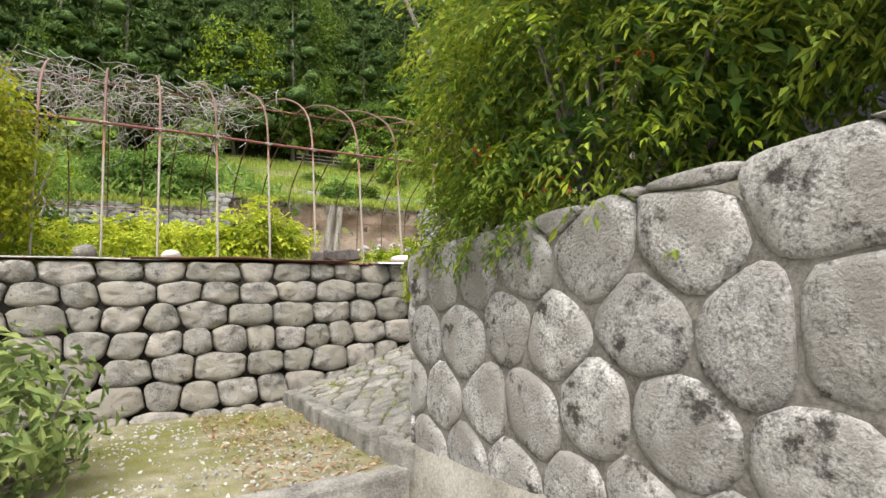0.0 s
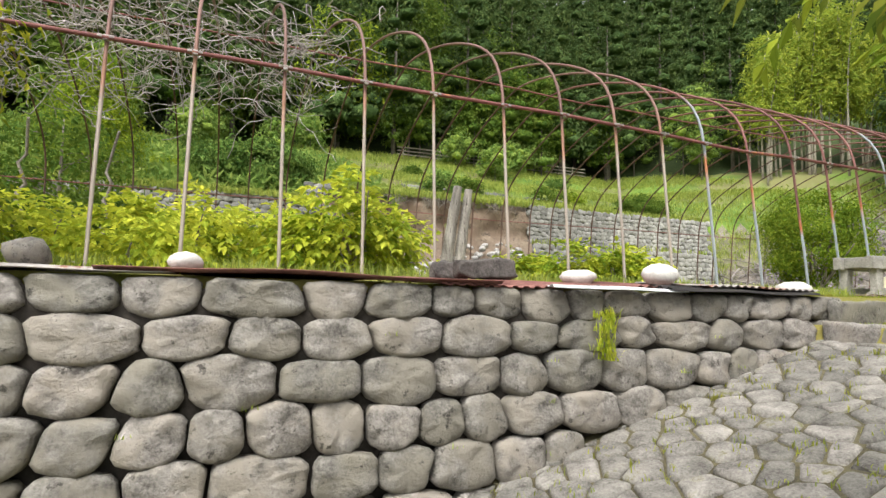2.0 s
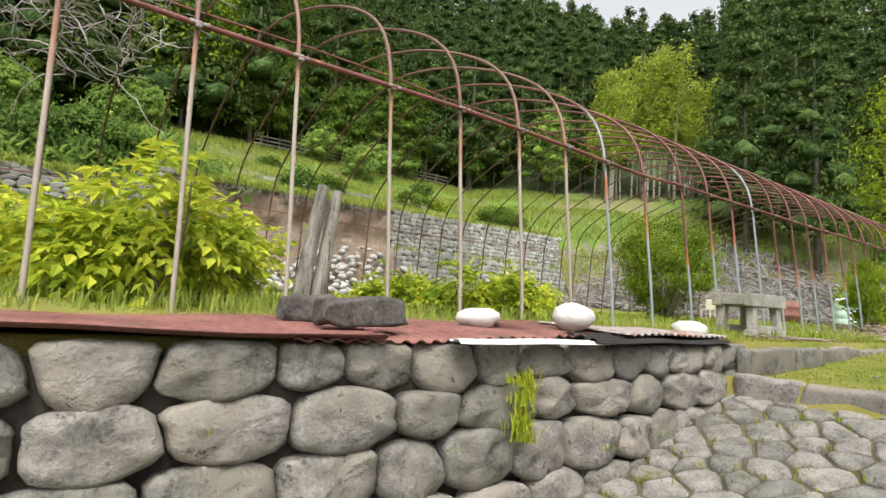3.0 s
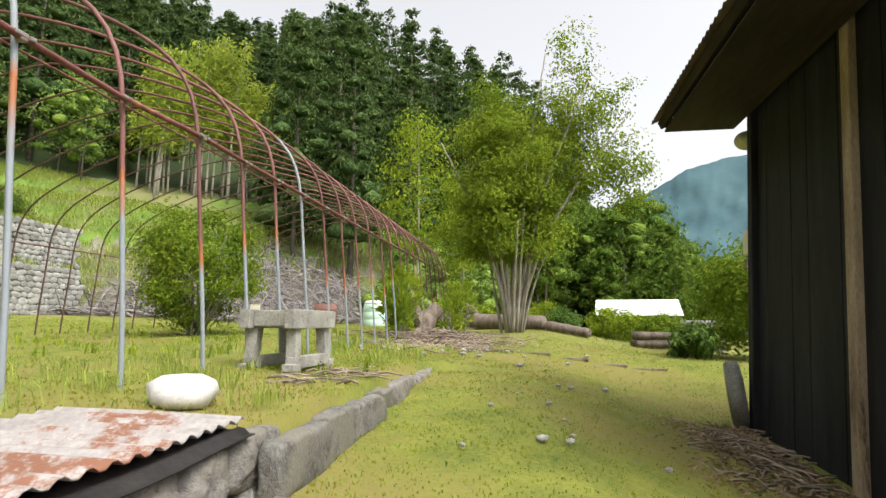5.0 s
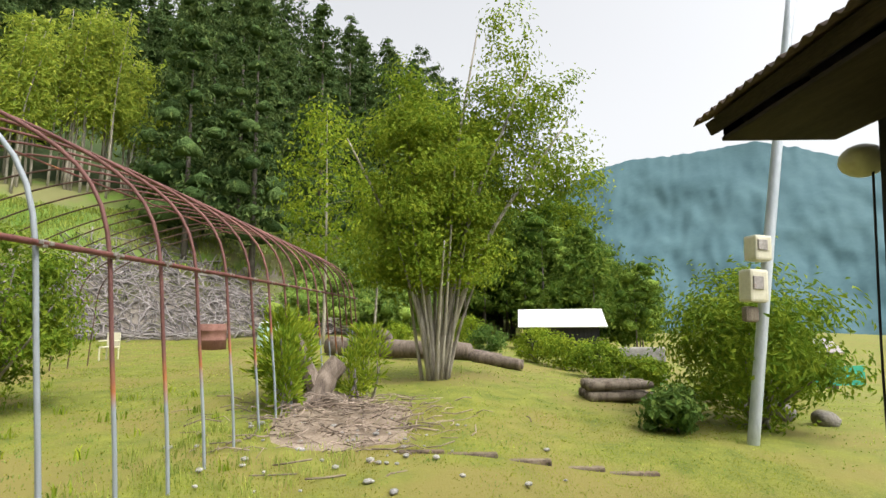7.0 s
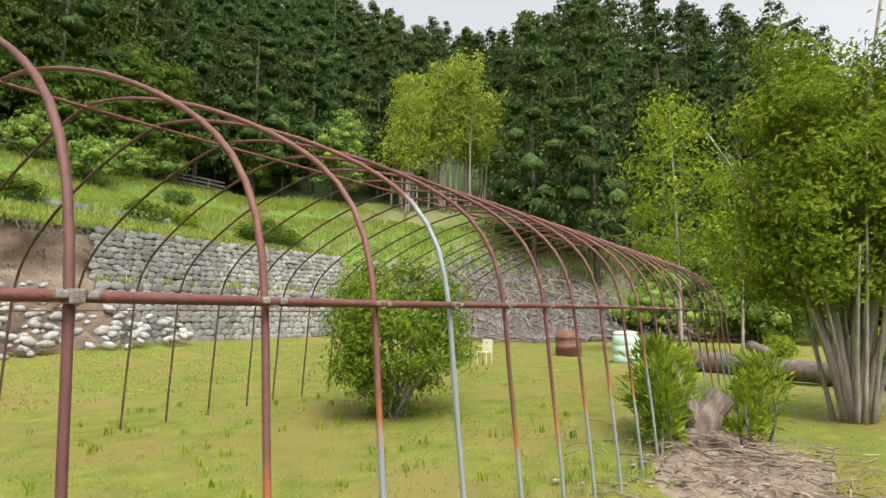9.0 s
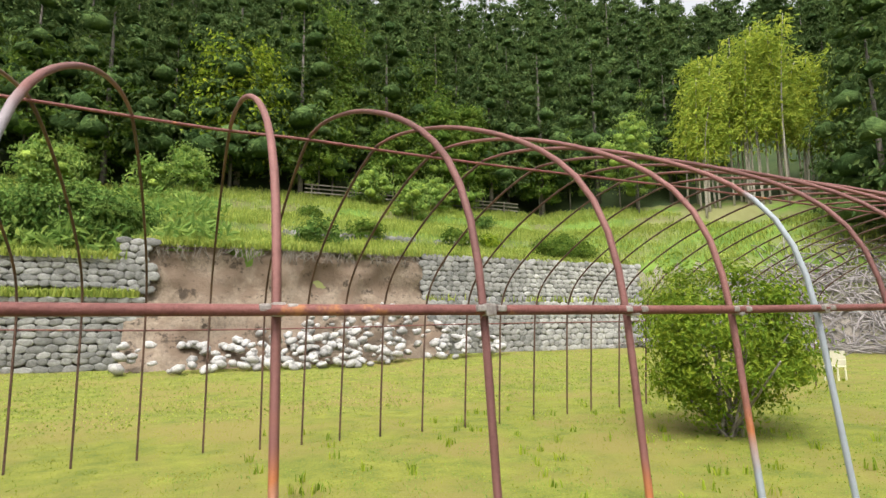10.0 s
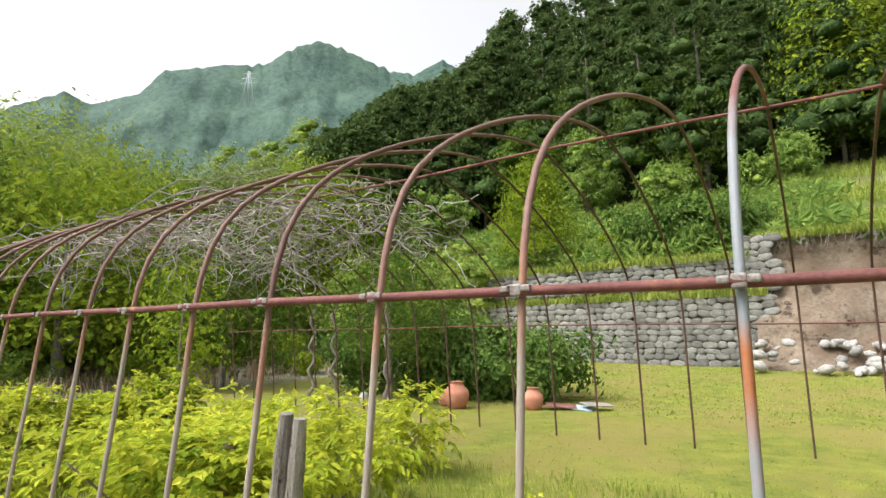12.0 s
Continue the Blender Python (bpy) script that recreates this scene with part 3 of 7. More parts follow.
def rough_block(bm, size, seed, wear=0.14):
    """A roughly dressed block about the origin: bevelled, cut fine and worn uneven."""
    box(bm, size, (0, 0, 0), None, min(size) * 0.16)
    bmesh.ops.subdivide_edges(bm, edges=[e for e in bm.edges if e.calc_length() > 0.06], cuts=3, use_grid_fill=True)
    off = Vector((seed * 3.1, seed * 1.7, 0))
    for v in bm.verts:
        q = v.co * 11 + off
        v.co += Vector((noise.noise(q), noise.noise(q + Vector((5, 0, 0))), noise.noise(q + Vector((0, 5, 0))))) * min(size) * wear
    bmesh.ops.recalc_face_normals(bm, faces=bm.faces)


# ---- stone ramp ----
paved_ramp = thing("paved_ramp", (2.75, -2.2, -0.8), "sloping path paved with rough irregular grey field stones", "path", kind="structure")
tilt = math.atan(0.285)
face_stones(paved_ramp, (RAMP_X0, -3.58, -0.32 - 0.285 * (RAMP_X1 - RAMP_X0) + 0.012), (math.cos(tilt), 0, math.sin(tilt)), (0, 1, 0), 3.3 / math.cos(tilt), 2.4, 0.23, 0.15, 0.05, 0.008, M_PAVE, random.Random(8), bulge=0.16, jit=0.42, cut=0.1)
for i in range(7):
    bm = bmesh.new()
    box(bm, (0.13, 0.36, 0.24), (RAMP_X0 - 0.03 + 0.015 * math.sin(i * 2.3), -1.36 - 0.37 * i, -1.36 + 0.012 * math.sin(i * 1.7)), pose(0, 0, 0, 2 * math.sin(i), 2 * math.cos(i * 3), 5 * math.sin(i * 2)), 0.03)
    part("edge_stone", bm, M_PAVE, paved_ramp, "rough edging stone")
kerb = thing("step_kerb", (4.42, -2.3, -0.25), "row of weathered kerb stones at the head of the ramp", "kerb", kind="structure")
for i, (cy_, ln) in enumerate(((-1.4, 0.38), (-1.86, 0.5), (-2.36, 0.46), (-2.82, 0.42), (-3.28, 0.48))):
    bm = bmesh.new()
    rough_block(bm, (0.17, ln, 0.2), 40 + i)
    bmesh.ops.transform(bm, matrix=pose(4.46 + 0.02 * math.sin(i * 2.1), cy_, -0.275 - 0.012 * (i % 2), 0, 0, 2 * math.sin(i * 3)), verts=bm.verts)
    part("kerb_stone", bm, M_STONE, kerb, "", True)
bed_kerb = thing("bed_kerb", (6.1, -1.1, -0.2), "low concrete edging between lawn and greenhouse strip", "kerb", kind="structure")
bx_ = 4.52
for i, ln in enumerate((0.46, 0.38, 0.5, 0.33, 0.42, 0.3, 0.44, 0.36, 0.4, 0.34)):
    bm = bmesh.new()
    rough_block(bm, (ln - 0.02, 0.09, 0.19), 60 + i, 0.32)
    cx_ = bx_ + ln / 2
    bmesh.ops.transform(bm, matrix=pose(cx_, -1.17 + 0.028 * (cx_ - 5.7) + 0.014 * math.sin(i * 2.7), -0.11 - 0.05 * ease(6.4, 8.4, cx_) + 0.008 * math.sin(i * 1.9), 0, 0, 3 * math.sin(i * 2)), verts=bm.verts)
    part("kerb_stone", bm, M_STONE, bed_kerb, "", True)
    bx_ += ln
moss_kerb = thing("moss_bed_kerb", (0.2, -3.8, -1.6), "worn concrete step edging the mossy bed", "kerb", kind="structure")
bm = bmesh.new()
rough_block(bm, (2.6, 0.14, 0.26), 90)
bmesh.ops.translate(bm, vec=(-0.28, -3.8, -1.48), verts=bm.verts)
part("kerb_stone", bm, M_PAVE, moss_kerb)

# ---- far terrace walls and the landslip between them ----
far_shapes = [pillow(40 + i, 9, 2.6) for i in range(6)]
far_meshes = [tris_mesh("stone", *s, M_FARSTONE, True) for s in far_shapes]


def far_wall(name, runs, label, seed):
    """Dry-stone wall; each run is (x0, x1, y, z0, z1, stone width, stone height)."""
    rng = np.random.default_rng(seed)
    x0, x1, y, z0, z1 = runs[0][:5]
    root = thing(name, ((x0 + x1) / 2, y, z0), label, "stone wall", kind="structure")
    placed = []
    for x0, x1, y, z0, z1, sw, sh in runs:
        bm = bmesh.new()
        box(bm, (x1 - x0, 0.3, z1 - z0), ((x0 + x1) / 2, y + 0.2, (z0 + z1) / 2))
        part("wall_core", bm, M_GAP, root)
        z = z1
        while z > z0:
            h = sh * rng.uniform(0.85, 1.15)
            x = x0 + rng.uniform(-sw, 0) * 0.5
            while x < x1:
                w = sw * rng.uniform(0.7, 1.4)
                placed.append((int(rng.integers(0, 6)), stone_pose(x + w / 2, y + 0.02, z - h / 2 + rng.uniform(-0.03, 0.03), w * 1.16, 0.08, h * rng.uniform(1.15, 1.4), rng.uniform(-14, 14), rng.uniform(-10, 10))))
                x += w
            z -= h
    placed.sort(key=lambda p: (p[1].translation - Vector((5, 0, 1.4))).length)
    for i in range(6):
        piece_objects("stone", far_meshes[i], root, [m for k, m in placed[:300] if k == i])
    if placed[300:]:
        joined("more_stones", far_shapes, placed[300:], M_FARSTONE, root)
    return root


far_wall("terrace_wall", [(13.4, 24.3, 17.85, 0.2, 2.6, 0.34, 0.22), (13.3, 24.3, 18.15, 2.6, 4.42, 0.3, 0.2)], "high dry-stone terrace wall of small grey stones with a ledge", 21)
far_wall("broken_terrace_wall", [(-7.5, 3.7, 17.8, 0.3, 2.6, 0.33, 0.2), (-6.5, 3.2, 18.2, 3.0, 3.85, 0.32, 0.2), (3.1, 3.8, 18.1, 2.9, 4.5, 0.34, 0.22)], "old mossy dry-stone terrace wall broken off at a landslip", 22)
far_wall("upper_terrace_wall", [(9.0, 15.5, 24.55, 5.75, 6.25, 0.36, 0.22), (16.8, 21.0, 24.6, 5.8, 6.2, 0.36, 0.22)], "low dry-stone wall along the upper grassy terrace", 23)
nxs, nzs = 60, 26
bank_v, bank_f = [], []
for j in range(nzs + 1):
    t = j / nzs
    for i in range(nxs + 1):
        x = 3.3 + 10.6 * i / nxs
        z = 0.2 + 4.2 * t
        y = 16.6 + 1.75 * min(1, t * 1.5) ** 0.8 + 0.45 * noise.noise(Vector((x * 0.8, z * 0.9, 3.0))) + 0.1 * noise.noise(Vector((x * 2.8, z * 2.5, 7.0))) + (0.25 if t > 0.93 else 0) - 0.9 * max(0, 0.25 - t)
        bank_v.append((x, y, z))
for j in range(nzs):
    for i in range(nxs):
        a = j * (nxs + 1) + i
        bank_f.append((a, a + 1, a + nxs + 2, a + nxs + 1))
tagged(new("earth_bank", tris_mesh("earth_bank", bank_v, bank_f, M_EARTH, True)), "bare brown earth face of a landslip in the terrace", "earth bank", kind="structure")
rubble_mesh = []
for i in range(6):
    me = bpy.data.meshes.new("boulder")
    b = lump(60 + i, 0.72, 1)
    for f in b.faces:
        f.smooth = True
    b.to_mesh(me)
    b.free()
    me.materials.append(M_RUBBLE)
    rubble_mesh.append(me)
rubble = thing("rubble_heap", (8.5, 16.8, 0.4), "heap of pale tumbled stones below the landslip", "rubble")
rng = np.random.default_rng(9)
rub = [[] for _ in range(6)]
for i in range(290):
    x = float(np.clip(rng.normal(9.6, 3.0), 3.4, 15.6))
    up = rng.uniform(0, 1) ** 1.3
    y = 15.4 + 1.9 * up + rng.uniform(-0.1, 0.4)
    s = rng.uniform(0.15, 0.42)
    hump = 0.75 + 1.15 * math.exp(-((x - 10.8) / 2.8) ** 2)
    rub[int(rng.integers(0, 6))].append(pose(x, y, on(x, y) + 0.05 + up * hump + 0.1 * s, *rng.uniform(-30, 30, 2), rng.uniform(0, 360)) @ Matrix.Diagonal((s * 1.25, s, s, 1)))
for me, ms in zip(rubble_mesh, rub):
    piece_objects("boulder", me, rubble, ms)


# ---- greenhouse frame ----
SPAN, EAVE, PITCH = 5.54, 1.53, 0.576
greenhouse = thing("greenhouse_frame", (6.5, 2.77, 0.05), "bare rusted pipe frame of a long tunnel greenhouse", "greenhouse")
half = [(-0.13, -0.15), (-0.1, 0.4), (-0.04, 1.0), (-0.005, 1.4), (0.0, 1.55), (0.03, 1.78), (0.1, 1.94), (0.22, 2.08), (0.45, 2.25), (0.87, 2.47), (1.4, 2.69), (2.0, 2.87), (2.45, 2.97), (2.77, 3.0)]
R_PIPE = 0.0128


def smooth_line(pts, n):
    """Points evenly spread along a smooth curve through pts."""
    p = np.array(pts, dtype=float)
    t = np.r_[0, np.cumsum(np.linalg.norm(np.diff(p, axis=0), axis=1))]
    u = np.linspace(0, t[-1], n)
    c = np.stack([np.interp(u, t, p[:, k]) for k in range(p.shape[1])], axis=1)
    for _ in range(3):
        c[1:-1] = (c[:-2] + 2 * c[1:-1] + c[2:]) / 4
    return c


prof = smooth_line(half, 34)
front = np.stack([np.zeros(len(prof)), prof[:, 0], prof[:, 1]], axis=1)
rear = np.stack([np.zeros(len(prof)), SPAN - prof[:, 0], prof[:, 1]], axis=1)
split = int(np.argmax(prof[:, 1] > 0.95))


def pipe_mat(name, upper, middle, lower, z0, z1, stops=None):
    """A pipe whose zinc has worn off to rust between the heights z0 and z1."""
    m = mat(name, (upper[0] * 0.7, upper[1] * 0.7, upper[2] * 0.7), upper, 6, 70, rough=0.6, metal=0.15, bump=0.35, vary=0.2)
    nt = m.node_tree
    bs = nt.nodes["Principled BSDF"]
    old = bs.inputs["Base Color"].links[0].from_socket
    geo = nt.nodes.new("ShaderNodeNewGeometry")
    sep = nt.nodes.new("ShaderNodeSeparateXYZ")
    nz = nt.nodes.new("ShaderNodeTexNoise")
    nz.inputs["Scale"].default_value = 3.5
    oi = nt.nodes.new("ShaderNodeObjectInfo")
    add = nt.nodes.new("ShaderNodeMath")
    add.operation = "MULTIPLY_ADD"
    add.inputs[1].default_value = 0.5
    nt.links.new(geo.outputs["Position"], sep.inputs[0])
    nt.links.new(geo.outputs["Position"], nz.inputs["Vector"])
    nt.links.new(nz.outputs["Fac"], add.inputs[0])
    nt.links.new(sep.outputs["Z"], add.inputs[2])
    add2 = nt.nodes.new("ShaderNodeMath")
    add2.operation = "MULTIPLY_ADD"
    add2.inputs[1].default_value = -0.35
    nt.links.new(oi.outputs["Random"], add2.inputs[0])
    nt.links.new(add.outputs[0], add2.inputs[2])
    mr = nt.nodes.new("ShaderNodeMapRange")
    mr.inputs[1].default_value, mr.inputs[2].default_value = z0, z1
    nt.links.new(add2.outputs[0], mr.inputs[0])
    rp = ramp_node(nt, stops or [(0.0, lower), (0.4, lower), (0.6, middle), (0.85, upper), (1.0, upper)])
    nt.links.new(mr.outputs[0], rp.inputs[0])
    mx = nt.nodes.new("ShaderNodeMix")
    mx.data_type = "RGBA"
    sq = nt.nodes.new("ShaderNodeMath")
    sq.operation = "POWER"
    sq.inputs[1].default_value = 6.0
    nt.links.new(mr.outputs[0], sq.inputs[0])
    nt.links.new(sq.outputs[0], mx.inputs[0])
    nt.links.new(rp.outputs[0], mx.inputs[6])
    nt.links.new(old, mx.inputs[7])
    nt.links.new(mx.outputs[2], bs.inputs["Base Color"])
    return m


RUST, AMBER, ZINC = (0.18, 0.08, 0.07), (0.36, 0.13, 0.045), (0.25, 0.275, 0.295)
M_PIPE = pipe_mat("rusting_pipe", RUST, AMBER, ZINC, 0.55, 1.25)
M_PIPEZ = pipe_mat("mostly_zinc_pipe", RUST, RUST, ZINC, 1.7, 2.4)
M_PIPE8 = pipe_mat("patchy_zinc_pipe", RUST, RUST, ZINC, 0.3, 2.5, [(0.0, ZINC), (0.34, ZINC), (0.44, AMBER), (0.52, ZINC), (0.72, ZINC), (0.82, RUST)])
M_PIPEB = pipe_mat("brown_pipe", (0.2, 0.115, 0.095), (0.29, 0.155, 0.1), (0.31, 0.265, 0.225), 0.9, 1.9)
hoop_kinds = [tubes_mesh("hoop", [(front, R_PIPE)], m, 8) for m in (M_PIPE, M_PIPEZ, M_PIPEB, M_PIPE8)]
me_rear = tubes_mesh("rear_hoop", [(rear, R_PIPE)], M_BLACKPIPE, 6)
bm = bmesh.new()
box(bm, (0.036, 0.034, 0.036), (0, -0.006, 0), None, 0.006)
for sx in (-0.034, 0.034):
    box(bm, (0.03, 0.02, 0.02), (sx, -0.02, 0.004), None, 0.006)
me_clamp = bpy.data.meshes.new("clamp")
bm.to_mesh(me_clamp)
bm.free()
me_clamp.materials.append(M_CLAMP)
rng = np.random.default_rng(2)
HOOP_K = [-10, 1, 2, 3, 4, 5, 6, 7, 8, 9, 10, 11, 12, 13, 15, 16, 17, 31]
SLIP = [0.0, -0.007, 0.009, -0.016, 0.021, 0.003, 0.005, -0.028, -0.031, 0.034, 0.041, 0.032, -0.011, -0.04, -0.031, -0.041, -0.01, 0.0]
BOW = [0.0, 0.006, 0.005, -0.017, -0.043, -0.062, -0.054, -0.042, -0.006, 0.03, -0.02, 0.0, 0.009, 0.02, 0.05, 0.07, 0.08, 0.1]
SAG = [0.04, 0.037, 0.027, 0.016, 0.009, 0.006, -0.003, -0.009, -0.017, -0.018, -0.02, -0.02, -0.018, -0.01, 0.01, 0.016, 0.027, 0.06]


def bent(x, table):
    return np.interp(np.asarray(x) / PITCH, HOOP_K, table)


for k in range(-9, 30):
    lean = rng.uniform(-0.6, 0.6)
    dx_, dy_, dz_ = (float(np.interp(k, HOOP_K, q)) for q in (SLIP, BOW, SAG))
    if k > 17 or k < 1:
        dx_ = rng.uniform(-0.03, 0.03)
    at = pose(PITCH * k + dx_, dy_, EAVE + dz_, 0, lean, rng.uniform(-0.7, 0.7)) @ Matrix.Translation((0, 0, -EAVE))
    piece_objects("hoop", hoop_kinds[{8: 3, 13: 1}.get(k, 2 if k < 8 else 0)], greenhouse, [at])
    piece_objects("rear_hoop", me_rear, greenhouse, [at])
    piece_objects("clamp", me_clamp, greenhouse, [pose(PITCH * k + dx_, dy_ - 0.02, EAVE + dz_)])
X0, X1 = PITCH * -9.3, PITCH * 29.3


def rail(name, y, z, r, material, wobble=0.006):
    xs = np.linspace(X0, X1, 90)
    pts = np.stack([xs, y + bent(xs, BOW) + wobble * np.sin(xs * 1.7), z + bent(xs, SAG) + wobble * np.sin(xs * 1.1 + y)], axis=1)
    return part(name, tubes_mesh(name, [(pts, r)], material, 7), None, greenhouse)


rail("eave_rail", -0.03, EAVE, 0.0155, M_RUSTPIPE, 0.003)
rail("ridge_rail", SPAN / 2, 2.975, 0.012, M_RUSTPIPE)
rail("rear_rail", SPAN + 0.02, EAVE, 0.009, M_RUSTPIPE)


# ---- black shed ----
SX0, SX1, SY0, SY1, SZ = 4.95, 7.3, -3.81, -6.3, -0.42
shed = thing("shed", ((SX0 + SX1) / 2, (SY0 + SY1) / 2, SZ), "small shed of blackened boards under a rusty corrugated roof", "shed")
bm = bmesh.new()
box(bm, (SX1 - SX0 - 0.06, 0.1, 2.85), ((SX0 + SX1) / 2, SY0 - 0.1, SZ + 1.25))
box(bm, (0.1, SY0 - SY1 - 0.2, 3.3), (SX1 - 0.1, (SY0 + SY1) / 2, SZ + 1.5))
box(bm, (0.1, SY0 - SY1 - 0.2, 3.3), (SX0 + 0.1, (SY0 + SY1) / 2, SZ + 1.5))
box(bm, (SX1 - SX0, 0.1, 3.6), ((SX0 + SX1) / 2, SY1, SZ + 1.7))
part("wall_frame", bm, M_CHAR, shed)
rng = np.random.default_rng(12)
x = SX1
while x > SX0 + 0.1:
    w = rng.uniform(0.17, 0.23)
    bm = bmesh.new()
    box(bm, (w - 0.006, 0.022, 2.72 + rng.uniform(-0.02, 0.02)), (x - w / 2, SY0 + 0.04 + rng.uniform(-0.004, 0.004), SZ + 1.22), pose(0, 0, 0, 3.2, 0, 0), 0.004)
    part("board", bm, M_CHAR, shed)
    x -= w
y = SY0
while y > SY1:
    bm = bmesh.new()
    box(bm, (0.022, 0.195, 2.8), (SX1 - 0.03, y - 0.1, SZ + 1.3), None, 0.004)
    part("board", bm, M_CHAR, shed)
    y -= 0.2
for px, m, lb in ((5.97, M_PLANK, "split pale grey door post"), (SX1 + 0.012, M_CHAR, "")):
    bm = bmesh.new()
    box(bm, (0.085, 0.07, 2.7), (px, SY0 + 0.062, SZ + 1.22), pose(0, 0, 0, 3.2, 0, 0), 0.01)
    part("post", bm, m, shed, lb)
EY, EZ, RISE = -3.13, 2.15, 0.46
n_run, per = 150, 0.076
RX0, RX1 = 4.3, 7.72
rv, rf = [], []
for j in range(9):
    yy = EY - 0.42 * j
    for i in range(n_run * 2):
        xx = RX0 + (RX1 - RX0) * i / (n_run * 2 - 1)
        for dz in (0, -0.006):
            rv.append((xx, yy, EZ + (EY - yy) * RISE + 0.011 * math.cos(2 * math.pi * xx / per) + dz + 0.012 * noise.noise(Vector((xx * 1.3, yy, 0)))))
row = n_run * 4
for j in range(8):
    for i in range(n_run * 2 - 1):
        a = j * row + i * 2
        rf.append((a, a + 2, a + row + 2, a + row))
        rf.append((a + 1, a + row + 1, a + row + 3, a + 3))
for i in range(n_run * 2 - 1):
    a = i * 2
    rf.append((a, a + 1, a + 3, a + 2))
part("corrugated_roof", tris_mesh("corrugated_roof", rv, rf, M_ROOF, True), None, shed, "rust-brown corrugated sheet")
ang = -math.degrees(math.atan(RISE))
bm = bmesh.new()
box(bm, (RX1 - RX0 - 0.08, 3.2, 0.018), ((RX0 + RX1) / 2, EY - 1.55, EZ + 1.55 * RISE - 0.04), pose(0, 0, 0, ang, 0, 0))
part("soffit", bm, M_ROOFWOOD, shed, "dark roof boarding")
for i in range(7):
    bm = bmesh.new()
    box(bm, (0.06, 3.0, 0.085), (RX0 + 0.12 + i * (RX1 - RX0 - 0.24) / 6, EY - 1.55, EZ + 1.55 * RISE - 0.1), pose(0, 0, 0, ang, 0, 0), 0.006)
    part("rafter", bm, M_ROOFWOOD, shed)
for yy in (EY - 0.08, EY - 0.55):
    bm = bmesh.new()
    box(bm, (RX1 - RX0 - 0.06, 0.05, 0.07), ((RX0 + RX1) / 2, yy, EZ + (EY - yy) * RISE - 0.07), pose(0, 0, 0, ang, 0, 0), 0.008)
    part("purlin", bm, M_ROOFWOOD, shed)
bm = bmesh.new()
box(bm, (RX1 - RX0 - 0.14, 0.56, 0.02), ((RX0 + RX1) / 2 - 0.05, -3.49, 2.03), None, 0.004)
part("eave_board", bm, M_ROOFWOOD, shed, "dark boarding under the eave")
bm = bmesh.new()
ev = [bm.verts.new(p) for p in ((7.6, -3.22, 2.03), (7.6, -3.78, 2.03), (7.6, -3.78, 2.36), (7.6, -3.22, 2.12))]
bm.faces.new(ev)
bmesh.ops.solidify(bm, geom=bm.faces[:], thickness=0.03)
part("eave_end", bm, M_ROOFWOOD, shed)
bm = bmesh.new()
bmesh.ops.create_uvsphere(bm, u_segments=16, v_segments=10, radius=0.1, matrix=Matrix.Translation((7.55, -3.85, 1.9)) @ Matrix.Diagonal((1, 1, 0.8, 1)))
lamp = part("outdoor_lamp", bm, M_CREAM, None, "", True)
tagged(lamp, "round cream outdoor lamp under the shed eave", "lamp")

# ---- grindstone leaning on the shed ----
bm = bmesh.new()
bmesh.ops.create_cone(bm, cap_ends=True, segments=36, radius1=0.26, radius2=0.26, depth=0.1)
bmesh.ops.bevel(bm, geom=[e for e in bm.edges if len(e.link_faces) == 2 and any(len(f.verts) > 4 for f in e.link_faces)], offset=0.012, segments=2, affect="EDGES")
for v in bm.verts:
    r = math.hypot(v.co.x, v.co.y)
    if r < 0.01:
        v.co.z *= 0.9
stone_wheel = part("grindstone", bm, M_CONC, None, "", True)
stone_wheel.matrix_world = pose(7.5, -3.62, -0.17, 84, 0, -14)
tagged(stone_wheel, "round grey stone grinding wheel leaning on the black shed", "grindstone")

# ---- concrete sink stand ----
basin = thing("sink_stand", (6.63, -0.3, on(6.63, -0.3)), "grey weathered trough on four stout legs standing in the grass", "sink", turn=-2)
bt = basin.matrix_world


def sink_piece(name, size, at, rot=None, bevel=0.008):
    bm = bmesh.new()
    box(bm, size, at, rot, bevel)
    bmesh.ops.transform(bm, matrix=bt, verts=bm.verts)
    return part(name, bm, M_SINK, basin)


for ly in (-0.165, 0.165):
    sink_piece("side_beam", (0.72, 0.075, 0.13), (0, ly, 0.345))
    sink_piece("stretcher", (0.6, 0.075, 0.08), (0, ly * 0.95, 0.05))
    for lx in (-0.25, 0.25):
        sink_piece("leg", (0.085, 0.075, 0.32), (lx, ly * 0.92, 0.13), pose(0, 0, 0, 4 * (1 if ly > 0 else -1), -4 * (1 if lx > 0 else -1), 0))
        sink_piece("foot_block", (0.1, 0.085, 0.05), (lx * 1.2, ly * 0.98, 0.02))
for lx in (-0.28, 0.28):
    sink_piece("end_board", (0.05, 0.25, 0.11), (lx, 0, 0.35))
sink_piece("trough_floor", (0.51, 0.25, 0.03), (0, 0, 0.3), None, 0.004)


# ---- foliage ----
def crown_points(rng, n, centre, radii, clumps, clump_size, hollow=0.55):
    """Leaf places in clumps near the skin of an ellipsoid, and the way out from it."""
    d = rng.normal(0, 1, (clumps, 3))
    d /= np.linalg.norm(d, axis=1)[:, None]
    c = d * rng.uniform(hollow, 1.0, (clumps, 1)) * np.array(radii)
    which = rng.integers(0, clumps, n)
    off = rng.normal(0, 1, (n, 3)) * clump_size * np.array([1, 1, 0.6])
    p = c[which] + off
    out = d[which] * 0.7 + off / (np.linalg.norm(off, axis=1)[:, None] + 1e-6) * 0.7
    return p + np.array(centre), out


